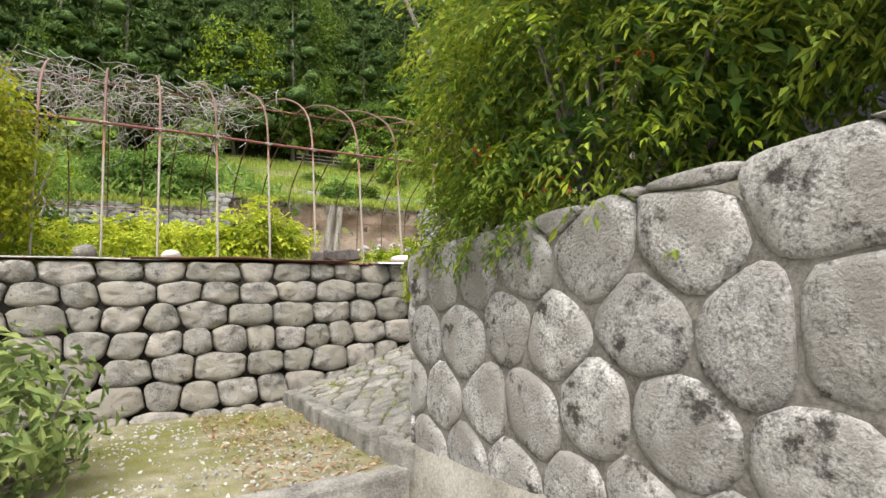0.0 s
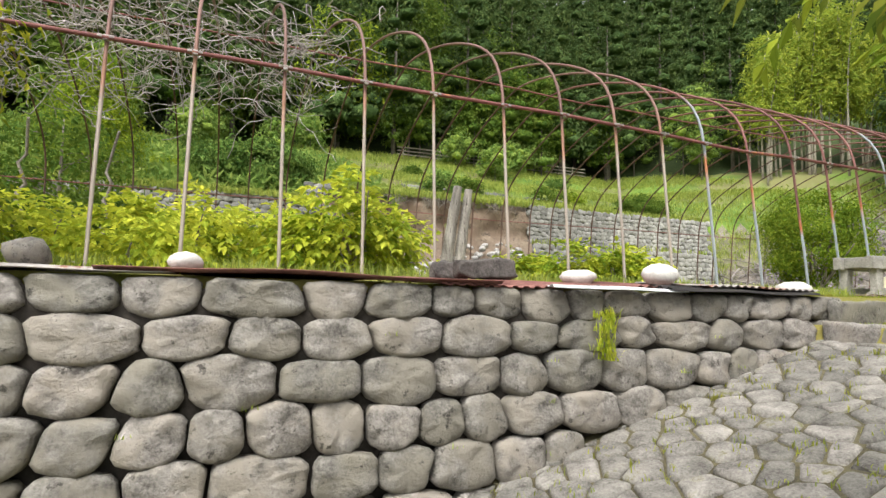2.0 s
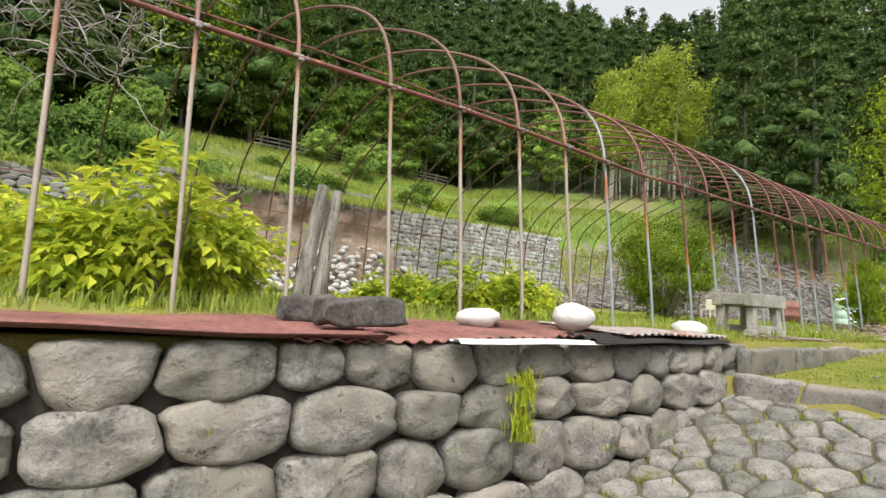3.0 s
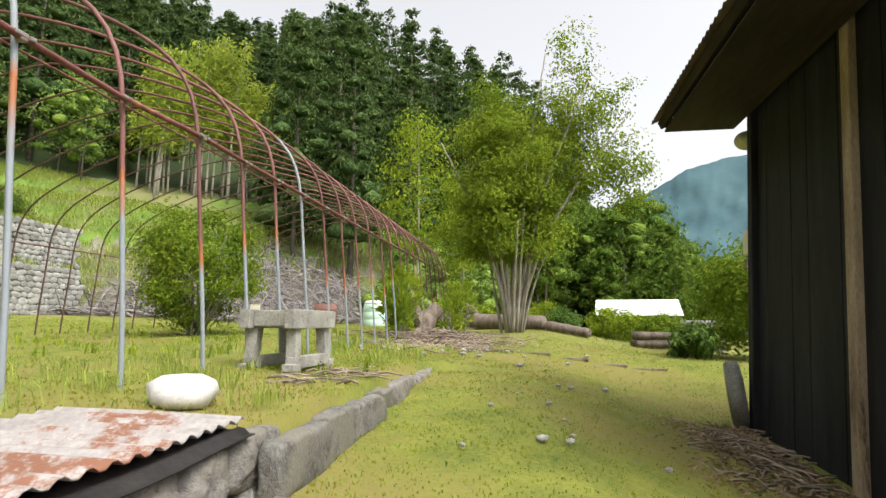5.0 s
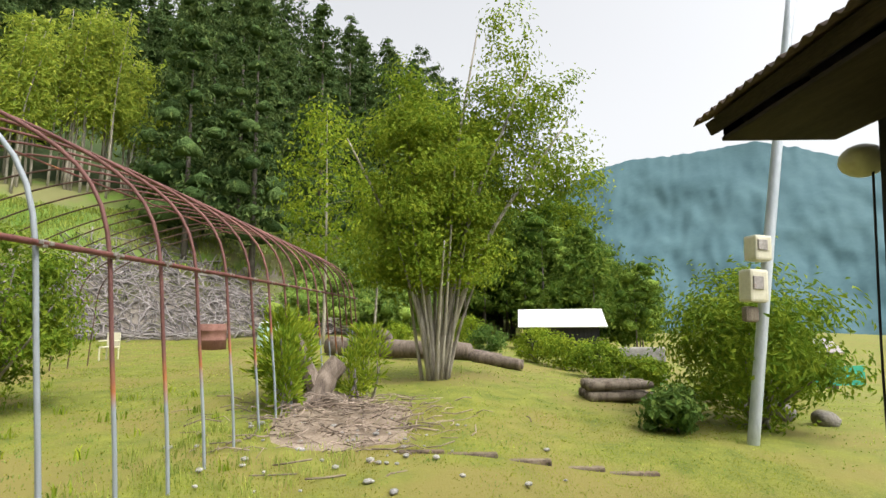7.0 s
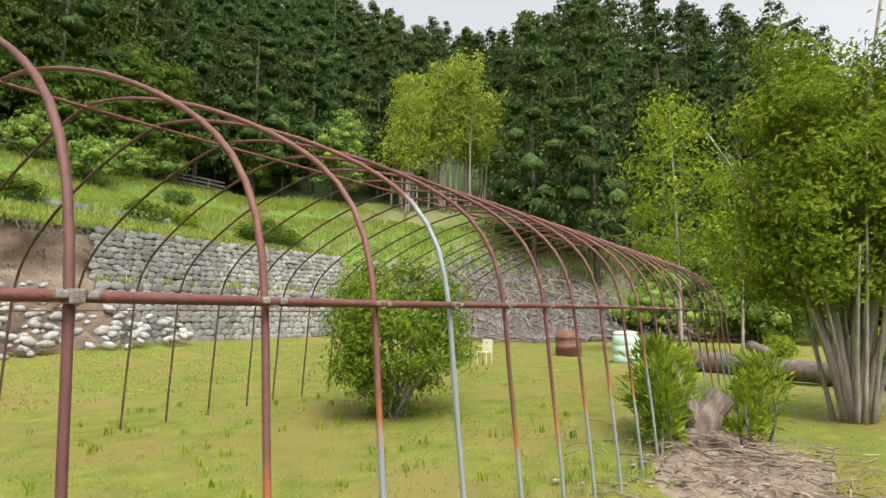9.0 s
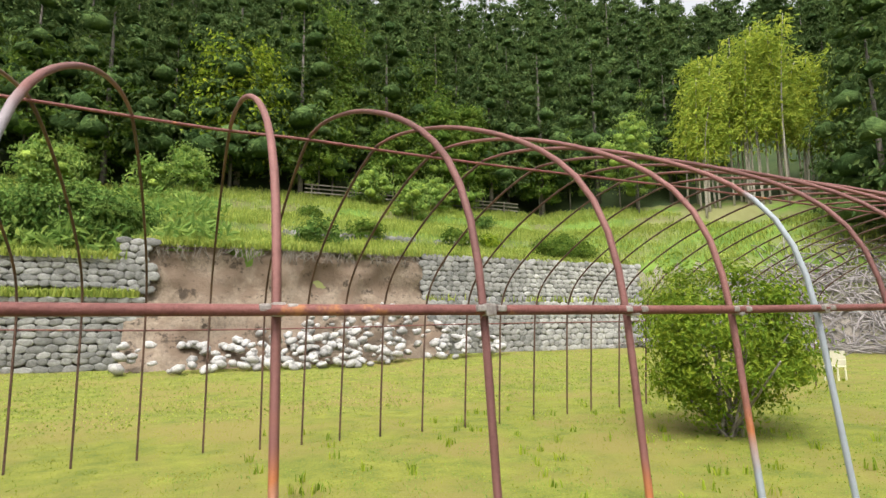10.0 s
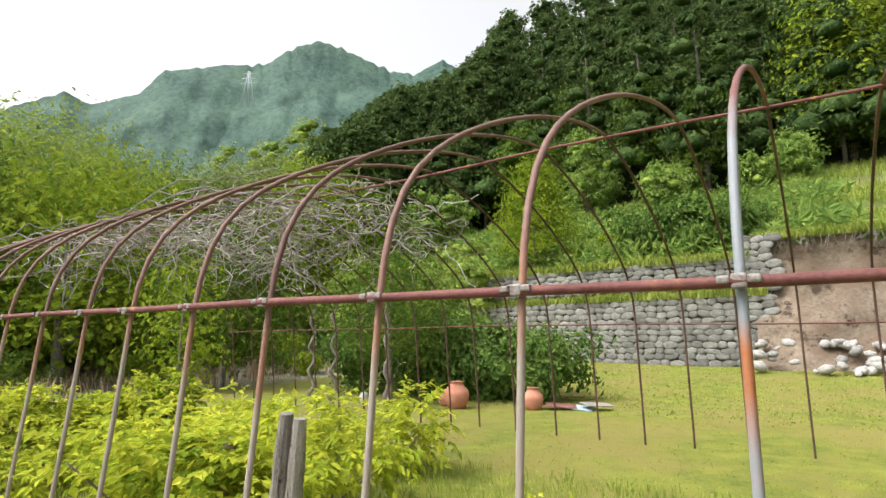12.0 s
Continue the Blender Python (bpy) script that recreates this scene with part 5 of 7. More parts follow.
# ---- rusty sheets on the wall top, weighed down with stones ----
def sheet(x0, x1, y0, y1, z, material, label, seed, tip=(0, 0), turn=0.0, ridges="y"):
    """A corrugated sheet lying on the wall, a little bent."""
    rng = random.Random(seed)
    w, h = x1 - x0, y1 - y0
    nx_, ny_ = (int(w / 0.019), 8) if ridges == "y" else (14, int(h / 0.019))
    v, f = [], []
    for dz in (0, -0.004):
        for j in range(ny_ + 1):
            for i in range(nx_ + 1):
                x, y = -w / 2 + w * i / nx_, -h / 2 + h * j / ny_
                ph = x if ridges == "y" else y
                v.append((x, y, 0.009 * math.cos(2 * math.pi * ph / 0.076) + dz + 0.02 * noise.noise(Vector((x * 1.5, y * 1.5, seed))) + tip[0] * x + tip[1] * y))
    n = (nx_ + 1) * (ny_ + 1)
    for j in range(ny_):
        for i in range(nx_):
            a = j * (nx_ + 1) + i
            f.append((a, a + 1, a + nx_ + 2, a + nx_ + 1))
            f.append((n + a, n + a + nx_ + 1, n + a + nx_ + 2, n + a + 1))
    for i in range(nx_):
        f.append((i, n + i, n + i + 1, i + 1))
    for j in range(ny_):
        a, b = j * (nx_ + 1) + nx_, (j + 1) * (nx_ + 1) + nx_
        f.append((a, n + a, n + b, b))
    ob = new("corrugated_sheet", tris_mesh("corrugated_sheet", v, f, material, True))
    ob.matrix_world = pose((x0 + x1) / 2, (y0 + y1) / 2, z, 0, 0, turn)
    return tagged(ob, label, "roof sheet", "sheets on the wall")


sheet(-2.6, 0.0, -1.16, -0.45, 0.05, M_SHEETGREY, "old grey corrugated sheet lying along the wall top", 1, (0, 0.02), 1, "x")
sheet(-0.3, 1.75, -1.17, -0.4, 0.055, M_SHEETRED, "rusty red-brown corrugated sheet lying on the wall top", 2, (0, 0.02), -1, "x")
sheet(1.35, 2.75, -1.14, -0.35, 0.05, M_SHEETRED, "rusty red corrugated sheet with a pale bent rim", 3, (0.01, 0.05), 2)
sheet(2.05, 3.1, -1.235, -1.13, 0.03, M_WHITE, "pale bent strip of sheet metal on the wall edge", 4, (0, 0.1), 2, "x")
sheet(2.75, 3.75, -1.05, -0.3, 0.07, M_SHEETRED, "rust-streaked grey corrugated sheet held by a stone", 5, (0, 0.06), 4)
sheet(3.3, 4.55, -1.12, -0.45, 0.075, M_SHEETGREY, "faded grey corrugated sheet end", 6, (-0.01, 0.05), 3)
# shade below the overhanging sheet ends, put in as a black strip
sheet(2.95, 4.5, -1.2, -0.95, 0.045, M_SHEETDARK, "black strip of sheet standing for the shaded underside of the overhanging sheets", 7, (0, 0.12), 3, "x")


def boulder(at, size, material, label, seed, turn=0.0, flat=0.72, category="stone", group=""):
    ob = part("boulder", lump(seed, flat), material, None, "", True)
    ob.matrix_world = pose(at[0], at[1], at[2] + size[2] * 0.33, 0, 0, turn) @ Matrix.Diagonal((size[0], size[1], size[2] / 0.72, 1))
    return tagged(ob, label, category, group)


for i, (at, s, m, lb) in enumerate((((2.62, -0.66, 0.07), (0.31, 0.2, 0.125), M_WHITESTONE, "smooth oval pale stone weighing down a sheet"), ((3.2, -0.85, 0.085), (0.33, 0.24, 0.18), M_WHITESTONE, "large smooth white stone weighing down a sheet"),
                                    ((4.99, -0.57, 0.02), (0.38, 0.3, 0.17), M_WHITESTONE, "big rounded white stone at the end of the sheets"), ((-0.65, -0.75, 0.06), (0.24, 0.18, 0.16), M_STONE, "rounded grey stone on the wall top"),
                                    ((0.05, -0.8, 0.065), (0.24, 0.18, 0.11), M_WHITESTONE, "oval white stone on the wall top"), ((-3.2, 7.3, on(-3.2, 7.3)), (0.24, 0.2, 0.26), M_WHITESTONE, "white stone standing in the grass"))):
    boulder(at, s, m, lb, 300 + i, 20 * i, group="stones on the sheets" if i < 5 else "")
M_POST = mat("cracked_grey_post", (0.1, 0.088, 0.075), (0.42, 0.39, 0.345), 4, 45, bump=1.0, vary=0.12, stretch=(5, 5, 0.8), spots=(0.045, 0.035, 0.028), spot_scale=5, spot_at=0.57)
M_LAVA = mat("dark_pitted_stone", (0.025, 0.022, 0.02), (0.13, 0.115, 0.105), 9, 60, bump=1.0, spots=(0.26, 0.26, 0.23), spot_scale=14, spot_at=0.66)
for at, size, turn in (((1.73, -0.95, 0.075), (0.4, 0.12, 0.1), 3), ((1.62, -0.66, 0.07), (0.25, 0.14, 0.11), -10)):
    bm = bmesh.new()
    rough_block(bm, size, int(size[0] * 100), 0.34)
    bmesh.ops.translate(bm, vec=(0, 0, size[2] / 2), verts=bm.verts)
    ob = part("stone_block", bm, M_LAVA, None, "", True)
    ob.matrix_world = pose(*at, 0, 0, turn)
    tagged(ob, "dark rough stone block spotted with lichen on the sheets", "stone")

# ---- old split posts behind the wall ----
snag = thing("old_post", (2.16, 0.64, on(2.16, 0.64)), "cracked grey weathered wooden post split in two", "post")
for dx, lean, h, r in ((-0.03, 0.12, 0.88, 0.06), (0.1, 0.1, 0.86, 0.055)):
    g = on(2.16, 0.64)
    pts = smooth_line([(2.11 + dx, 0.64, g - 0.1), (2.12 + dx + lean * 0.5, 0.65, g + h * 0.5), (2.12 + dx + lean, 0.63, g + h)], 9)
    me = tubes_mesh("split_trunk", [(pts, np.linspace(r * 1.1, r * 0.72, 9) * np.array([1, 0.94, 1.06, 0.95, 1.05, 0.93, 1.04, 0.96, 0.9]))], M_POST, 10, False)
    part("split_trunk", me, None, snag)
snag2 = thing("old_post", (1.25, 0.95, on(1.25, 0.95)), "short charred stump of a post among the weeds", "post")
g = on(1.25, 0.95)
part("split_trunk", tubes_mesh("split_trunk", [(smooth_line([(1.25, 0.95, g - 0.1), (1.26, 0.95, g + 0.3), (1.24, 0.96, g + 0.62)], 7), np.linspace(0.06, 0.04, 7))], M_LOG, 8, False), None, snag2)

# ---- dead vine tangled over the hoops ----
rng = np.random.default_rng(80)
arc = smooth_line([(p[0], p[1]) for p in half[4:]], 40)
vine = thing("dead_vine", (-2.0, 2.77, on(-2.0, 2.77)), "tangle of dead grey vine stems over the greenhouse hoops", "vine")


def arc_at(u):
    """Place on the hoop's line: u from 0 at one eave to 1 at the other."""
    k = min(39, int(abs(2 * u if u < 0.5 else 2 - 2 * u) * 39))
    return (arc[k, 0] if u < 0.5 else SPAN - arc[k, 0]), arc[k, 1]


runs = []
for i in range(440):
    x = 1.3 - 4.4 * rng.uniform(0, 1)
    u = rng.uniform(0.2, 0.72)
    y, z = arc_at(u)
    p = np.array([x, y, z - rng.uniform(0.0, 0.3)])
    way = np.array([rng.normal(0, 1), rng.normal(0, 0.8), rng.normal(0, 0.35)])
    pts = [p]
    for _ in range(int(rng.integers(5, 11))):
        way = way * 0.75 + rng.normal(0, 0.5, 3) * [1, 1, 0.6] + [0, 0, -0.05]
        p = p + way / np.linalg.norm(way) * 0.11
        uu = abs(p[1] - SPAN / 2) / (SPAN / 2)
        p[2] = min(p[2], 3.02 - 0.9 * min(1.0, uu) ** 2.4 + rng.uniform(-0.1, 0.04))
        pts.append(p)
    runs.append((np.array(pts), rng.uniform(0.0035, 0.0075)))
for i in range(50):
    x = rng.uniform(-4.5, 1.2)
    y, z = arc_at(rng.uniform(0.15, 0.6))
    ln = rng.uniform(0.25, 0.9)
    runs.append((smooth_line([(x, y, z), (x + rng.normal(0, 0.08), y + rng.normal(0, 0.08), z - ln * 0.5), (x + rng.normal(0, 0.12), y + rng.normal(0, 0.1), z - ln)], 6), 0.004))
tangle = part("tangle", tubes_mesh("tangle", runs, M_VINE, 3), None, vine)
tangle["kind"] = "stuff"
for i, (x, y) in enumerate(((-1.6, 6.1), (-2.7, 5.9), (-3.6, 6.2))):
    g = on(x, y)
    pts = [(x + 0.05 * math.sin(k * 1.9 + i), y + 0.05 * math.cos(k * 1.9), g - 0.05 + 0.15 * k) for k in range(14)] + [(x + 0.2, y - 0.6, g + 2.3)]
    part("twisted_stem", tubes_mesh("twisted_stem", [(pts, np.linspace(0.045, 0.02, len(pts)))], M_BARK, 7), None, vine)

# ---- pole with meter boxes ----
px, py = 10.78, -4.9
g = on(px, py)
pole = thing("utility_pole", (px, py, g), "leaning galvanised steel pole carrying two meter boxes", "pole")
part("pole_shaft", tubes_mesh("pole_shaft", [(smooth_line([(px, py, g - 0.4), (px + 0.02, py - 0.45, g + 2.4), (px + 0.04, py - 0.95, g + 5.2)], 10), np.linspace(0.06, 0.048, 10))], M_POLE, 14), None, pole)
for z, sz, m, lb in ((1.66, (0.18, 0.2, 0.27), M_CREAM, "cream plastic meter box"), (1.27, (0.18, 0.22, 0.34), M_CREAM, "yellowed meter box"), (0.98, (0.08, 0.16, 0.16), M_OLDWOOD, "wooden mounting board")):
    bm = bmesh.new()
    yy = py - 0.19 * (z + 0.35) + 0.17
    box(bm, sz, (px - 0.1, yy, g + z + 0.35), pose(0, 0, 0, 3, 0, 12), 0.03)
    bx = part("meter_box" if m is M_CREAM else "mounting_board", bm, m, pole, lb)
    if m is M_CREAM:
        bm = bmesh.new()
        box(bm, (0.02, sz[1] * 0.55, sz[2] * 0.4), (px - 0.1 - sz[0] / 2 - 0.004, yy, g + z + 0.38), pose(0, 0, 0, 3, 0, 12), 0.006)
        part("window", bm, M_SHEETGREY, bx, "clouded window")
wire = new("hanging_cable", tubes_mesh("hanging_cable", [(smooth_line([(7.5, -3.86, 1.9), (7.56, -3.84, 0.8), (7.5, -3.79, 0.1), (7.42, -3.72, -0.36)], 14), 0.006)], M_SHEETDARK, 5))
tagged(wire, "thin black cable hanging beside the shed wall", "cable")


# ---- logs, stump and brush on the lawn ----
def log(name, a, b, r, label, category="log", seed=0, material=None, group="", knob=0.06):
    a, b = Vector(a), Vector(b)
    mid = (a + b) / 2
    rng = random.Random(seed)
    off = Vector((rng.uniform(-1, 1), rng.uniform(-1, 1), 0)) * r * 0.4
    pts = smooth_line([tuple(a), tuple(a.lerp(b, 0.35) + off), tuple(a.lerp(b, 0.7) - off * 0.5), tuple(b)], 12)
    rad = [r * (1 - 0.25 * i / 11) * (1 + knob * rng.uniform(-1, 1)) for i in range(12)]
    ob = new(name, tubes_mesh(name, [(pts, np.array(rad))], material or M_LOG, 11))
    return tagged(ob, label, category, group)


def rest(x, y, r, z=0.0):
    return (x, y, on(x, y) + r * 0.85 + z)


log("fallen_log", rest(19.6, 1.2, 0.25), rest(18.0, -2.4, 0.25), 0.27, "thick fallen grey log lying on the lawn", seed=1)
log("fallen_log", rest(18.4, -1.7, 0.2), rest(17.8, -3.1, 0.17), 0.19, "weathered fallen log lying behind the tree", seed=2)
log("fallen_log", rest(17.7, -2.5, 0.15), rest(17.2, -3.5, 0.14), 0.16, "short weathered log with broken branch stubs", seed=3)
log("log_stub", (18.95, -0.35, on(19, -0.4) + 0.48), (18.6, -0.1, on(19, -0.4) + 0.72), 0.17, "sawn log end resting on a fallen log", seed=4)
for i in range(7):
    r = 0.075
    row_, col = divmod(i, 4)
    xx = 13.1 + 0.17 * col + 0.08 * row_
    log("stacked_beam", (xx + 0.05 * math.sin(i), -3.9, on(13.4, -4.3) + r + 0.15 * row_), (xx + 0.05 * math.cos(i * 2), -4.85, on(13.4, -4.3) + r + 0.15 * row_), r, "weathered grey beam in a low stack", "beam", 20 + i, M_OLDWOOD, "stack of old beams", 0.03)
stump = thing("tree_stump", (11.8, -0.25, on(11.8, -0.25)), "dead grey root stump with a jagged broken top", "stump")
g = on(11.8, -0.25)
rng = np.random.default_rng(90)
part("bole", tubes_mesh("bole", [(smooth_line([(11.8, -0.25, g - 0.1), (11.82, -0.3, g + 0.25), (11.95, -0.5, g + 0.5)], 8), np.linspace(0.19, 0.12, 8) * rng.uniform(0.9, 1.1, 8))], M_LOG, 11, False), None, stump)
part("spike", tubes_mesh("spike", [(smooth_line([(11.8, -0.25, g + 0.2), (11.75, -0.1, g + 0.55), (11.77, -0.03, g + 0.85)], 8), np.linspace(0.12, 0.05, 8))], M_LOG, 7, False), None, stump)
for a in (0.3, 1.6, 2.9, 4.2, 5.3):
    part("root", tubes_mesh("root", [(smooth_line([(11.8, -0.25, g + 0.12), (11.8 + 0.3 * math.cos(a), -0.25 + 0.3 * math.sin(a), g + 0.08), (11.8 + 0.6 * math.cos(a), -0.25 + 0.6 * math.sin(a), g - 0.03)], 7), np.linspace(0.09, 0.03, 7))], M_LOG, 7), None, stump)
brush = thing("brush_heap", (10.9, -0.75, on(10.9, -0.75)), "low heap of dry twigs and root scraps", "brush", kind="stuff")
runs = []
for _ in range(420):
    x, y = rng.normal(11.0, 0.65), rng.normal(-0.75, 0.55)
    a, ln, up = rng.uniform(0, 6.28), rng.uniform(0.06, 0.38), max(0, 0.2 - 0.14 * math.hypot(x - 11.4, y + 0.6)) * rng.uniform(0.1, 1)
    z = on(x, y) + 0.012 + up
    runs.append((np.array([[x, y, z], [x + ln * 0.5 * math.cos(a), y + ln * 0.5 * math.sin(a), z + rng.uniform(0, 0.05)], [x + ln * math.cos(a + 0.2), y + ln * math.sin(a + 0.2), z + rng.uniform(-0.01, 0.06)]]), rng.uniform(0.003, 0.008)))
for q_ in range(190):
    x, y = (rng.uniform(5.7, 6.6), rng.uniform(-1.0, -0.5)) if q_ < 40 else (rng.uniform(5.9, 7.3), -3.55 + abs(rng.normal(0, 0.22)))
    a, ln = rng.uniform(0, 6.28), rng.uniform(0.08, 0.35)
    z = on(x, y) + 0.01
    runs.append((np.array([[x, y, z], [x + ln * 0.5 * math.cos(a), y + ln * 0.5 * math.sin(a), z + 0.02], [x + ln * math.cos(a), y + ln * math.sin(a), z + 0.01]]), rng.uniform(0.003, 0.008)))
part("twigs", tubes_mesh("twigs", runs, M_TWIG, 4), None, brush)


def patch(name, x0, y0, rx, ry, material, label, seed, rise=0.018):
    """A low uneven spread of soil or litter on the ground."""
    v, f = [(x0, y0, on(x0, y0) + rise)], []
    n, rings = 28, 5
    for j in range(1, rings + 1):
        for i in range(n):
            a = 2 * math.pi * i / n
            k = j / rings * (1 + 0.3 * noise.noise(Vector((math.cos(a) * 1.7, math.sin(a) * 1.7, seed))))
            x, y = x0 + rx * k * math.cos(a), y0 + ry * k * math.sin(a)
            v.append((x, y, on(x, y) + (rise + 0.02 * noise.noise(Vector((x * 5, y * 5, seed)))) * (1 - (j / rings) ** 2) - (0.05 if j == rings else 0) + 0.03 * noise.noise(Vector((x * 0.9, y * 0.9, 0)))))
    for i in range(n):
        f.append((0, 1 + i, 1 + (i + 1) % n))
        for j in range(rings - 1):
            a, b = 1 + j * n + i, 1 + j * n + (i + 1) % n
            f += [(a, a + n, b + n), (a, b + n, b)]
    return tagged(new(name, tris_mesh(name, v, f, material, True)), label, "soil", kind="structure")


M_LITTER = mat("twig_litter", (0.12, 0.085, 0.055), (0.36, 0.29, 0.22), 4, 35, bump=1.0, spots=(0.5, 0.47, 0.42), spot_scale=12, spot_at=0.66, space="World")
patch("litter_patch", 10.9, -0.75, 1.4, 0.95, M_LITTER, "bare ground littered with twigs and pale stones", 4)
path_edge = thing("buried_kerb", (9.9, -2.5, on(9.9, -2.5)), "line of sunken brown edging across the lawn", "kerb", kind="structure")
for i in range(5):
    bm = bmesh.new()
    box(bm, (0.08, 0.44, 0.08), (9.9 + 0.02 * math.sin(i * 3), -1.6 - 0.46 * i, on(9.9, -1.6 - 0.46 * i) - 0.024), None, 0.02)
    part("kerb_stone", bm, M_EARTH, path_edge)
rng = np.random.default_rng(95)
for _ in range(70):
    if rng.uniform() < 0.6:
        x, y = rng.normal(9.9, 0.7), rng.normal(-0.8, 0.5)
    else:
        x, y = rng.uniform(5, 11), rng.uniform(-3.0, -1.2)
    s = rng.uniform(0.03, 0.09)
    ob = new("pebble", rubble_mesh[int(rng.integers(0, 6))])
    ob.matrix_world = pose(x, y, on(x, y) + s * 0.15 + 0.015, 0, 0, rng.uniform(0, 360)) @ Matrix.Diagonal((s, s * 0.8, s * 0.7, 1))
    tagged(ob, "small pale stone lying in the grass", "stone", "stones in the lawn")

# ---- water tank, drum, pots, chair ----


def lathe(profile, segments=24):
    bm = bmesh.new()
    rings = []
    for r, z in profile:
        rings.append([bm.verts.new((r * math.cos(2 * math.pi * i / segments), r * math.sin(2 * math.pi * i / segments), z)) for i in range(segments)])
    for a, b in zip(rings, rings[1:]):
        for i in range(segments):
            bm.faces.new((a[i], a[(i + 1) % segments], b[(i + 1) % segments], b[i]))
    bm.faces.new(list(reversed(rings[0])))
    bm.faces.new(rings[-1])
    return bm


tank = thing("water_tank", (20.9, 3.2, on(20.9, 3.2)), "pale mint-green plastic water tank with a white lid", "water tank")
bm = lathe([(0.5, 0), (0.55, 0.08), (0.57, 0.3), (0.54, 0.33), (0.57, 0.36), (0.57, 0.62), (0.54, 0.65), (0.57, 0.68), (0.55, 0.92), (0.48, 1.02)])
bmesh.ops.scale(bm, vec=(0.66, 0.66, 0.78), verts=bm.verts)
bmesh.ops.translate(bm, vec=(20.9, 3.2, on(20.9, 3.2) - 0.02), verts=bm.verts)
part("tank_body", bm, M_MINT, tank, "", True)
bm = lathe([(0.5, 1.0), (0.52, 1.06), (0.44, 1.12), (0.2, 1.15)])
bmesh.ops.scale(bm, vec=(0.66, 0.66, 0.78), verts=bm.verts)
bmesh.ops.translate(bm, vec=(20.9, 3.2, on(20.9, 3.2) - 0.02), verts=bm.verts)
part("lid", bm, M_WHITE, tank, "white lid", True)
bm = lathe([(0.42, 0), (0.42, 0.3), (0.44, 0.32), (0.42, 0.34), (0.42, 0.6), (0.44, 0.62), (0.42, 0.64), (0.42, 0.82), (0.38, 0.8)])
drum = part("oil_drum", bm, M_DRUM, None, "", True)
drum.matrix_world = pose(22.6, 5.6, on(22.6, 5.6) - 0.02)
tagged(drum, "rusty brown steel drum standing at the bank", "drum")
for i, (x, y, s) in enumerate(((-0.95, 7.35, 1.0), (0.35, 7.9, 0.8), (-1.35, 7.6, 0.6))):
    bm = lathe([(0.14, 0), (0.2, 0.12), (0.24, 0.26), (0.22, 0.36), (0.14, 0.44), (0.12, 0.5), (0.15, 0.52), (0.11, 0.5)])
    ob = part("clay_pot", bm, M_TERRA, None, "", True)
    ob.matrix_world = pose(x, y, on(x, y) - 0.02, 0, 0, 40 * i) @ Matrix.Diagonal((s, s, s, 1))
    tagged(ob, "weathered terracotta pot among the shrubs", "pot", "clay pots")
for i, (x, y, m) in enumerate(((1.1, 8.2, M_BLUE), (0.8, 8.1, M_SHEETRED), (1.4, 8.3, M_SHEETGREY))):
    bm = bmesh.new()
    box(bm, (0.55, 0.3, 0.02), (0, 0, 0.05 + 0.03 * i), pose(0, 0, 0, 6, 4, 25 * i), 0.004)
    ob = part("scrap_panel", bm, m, None)
    ob.matrix_world = pose(x, y, on(x, y))
    tagged(ob, "bent scrap panel lying on a heap in the grass", "scrap", "scrap heap")
chair = thing("garden_chair", (18.2, 6.2, on(18.2, 6.2)), "white plastic garden chair standing behind the shrub", "chair")
g = on(18.2, 6.2)
for name, sz, at in (("seat", (0.44, 0.44, 0.04), (0, 0, 0.42)), ("backrest", (0.04, 0.42, 0.42), (0.22, 0, 0.66)), ("leg", (0.04, 0.04, 0.42), (-0.19, -0.19, 0.21)), ("leg", (0.04, 0.04, 0.42), (-0.19, 0.19, 0.21)),
                     ("leg", (0.04, 0.04, 0.42), (0.19, -0.19, 0.21)), ("leg", (0.04, 0.04, 0.42), (0.19, 0.19, 0.21)), ("armrest", (0.4, 0.04, 0.03), (0, 0.22, 0.62)), ("armrest", (0.4, 0.04, 0.03), (0, -0.22, 0.62))):
    bm = bmesh.new()
    box(bm, [0.75 * q for q in sz], (18.2 + 0.75 * at[0], 6.2 + 0.75 * at[1], g + 0.75 * at[2]), None, 0.01)
    part(name, bm, M_CREAM, chair)

# ---- hut, slab and valley house ----


def hut(name, at, size, turn, roof_mat, wall_mat, label, rise=0.6, over=0.35):
    root = thing(name, at, label, "house", turn=turn)
    m = root.matrix_world
    w, d, h = size
    bm = bmesh.new()
    for sx, sy, lx, ly in ((w, 0.1, 0, -d / 2), (w, 0.1, 0, d / 2), (0.1, d - 0.1, -w / 2, 0), (0.1, d - 0.1, w / 2, 0)):
        box(bm, (sx, sy, h + 0.8), (lx, ly, (h - 0.8) / 2))
    bmesh.ops.transform(bm, matrix=m, verts=bm.verts)
    part("wall", bm, wall_mat, root)
    for s in (-1, 1):
        bm = bmesh.new()
        ln = math.hypot(d / 2 + over, rise)
        box(bm, (w + 2 * over, ln, 0.05), (0, s * (d / 2 + over) / 2, h + rise / 2 - 0.1), pose(0, 0, 0, -s * math.degrees(math.atan2(rise, d / 2 + over)), 0, 0), 0.01)
        bmesh.ops.transform(bm, matrix=m, verts=bm.verts)
        part("roof", bm, roof_mat, root, "pale metal roof slope")
    for k in range(3):
        bm = bmesh.new()
        box(bm, (w * 0.2, 0.05, h * 0.35), (-w * 0.3 + k * w * 0.3, -d / 2 - 0.06, h * 0.55))
        bmesh.ops.transform(bm, matrix=m, verts=bm.verts)
        part("window", bm, M_SHEETDARK, root, "dark opening")
    return root


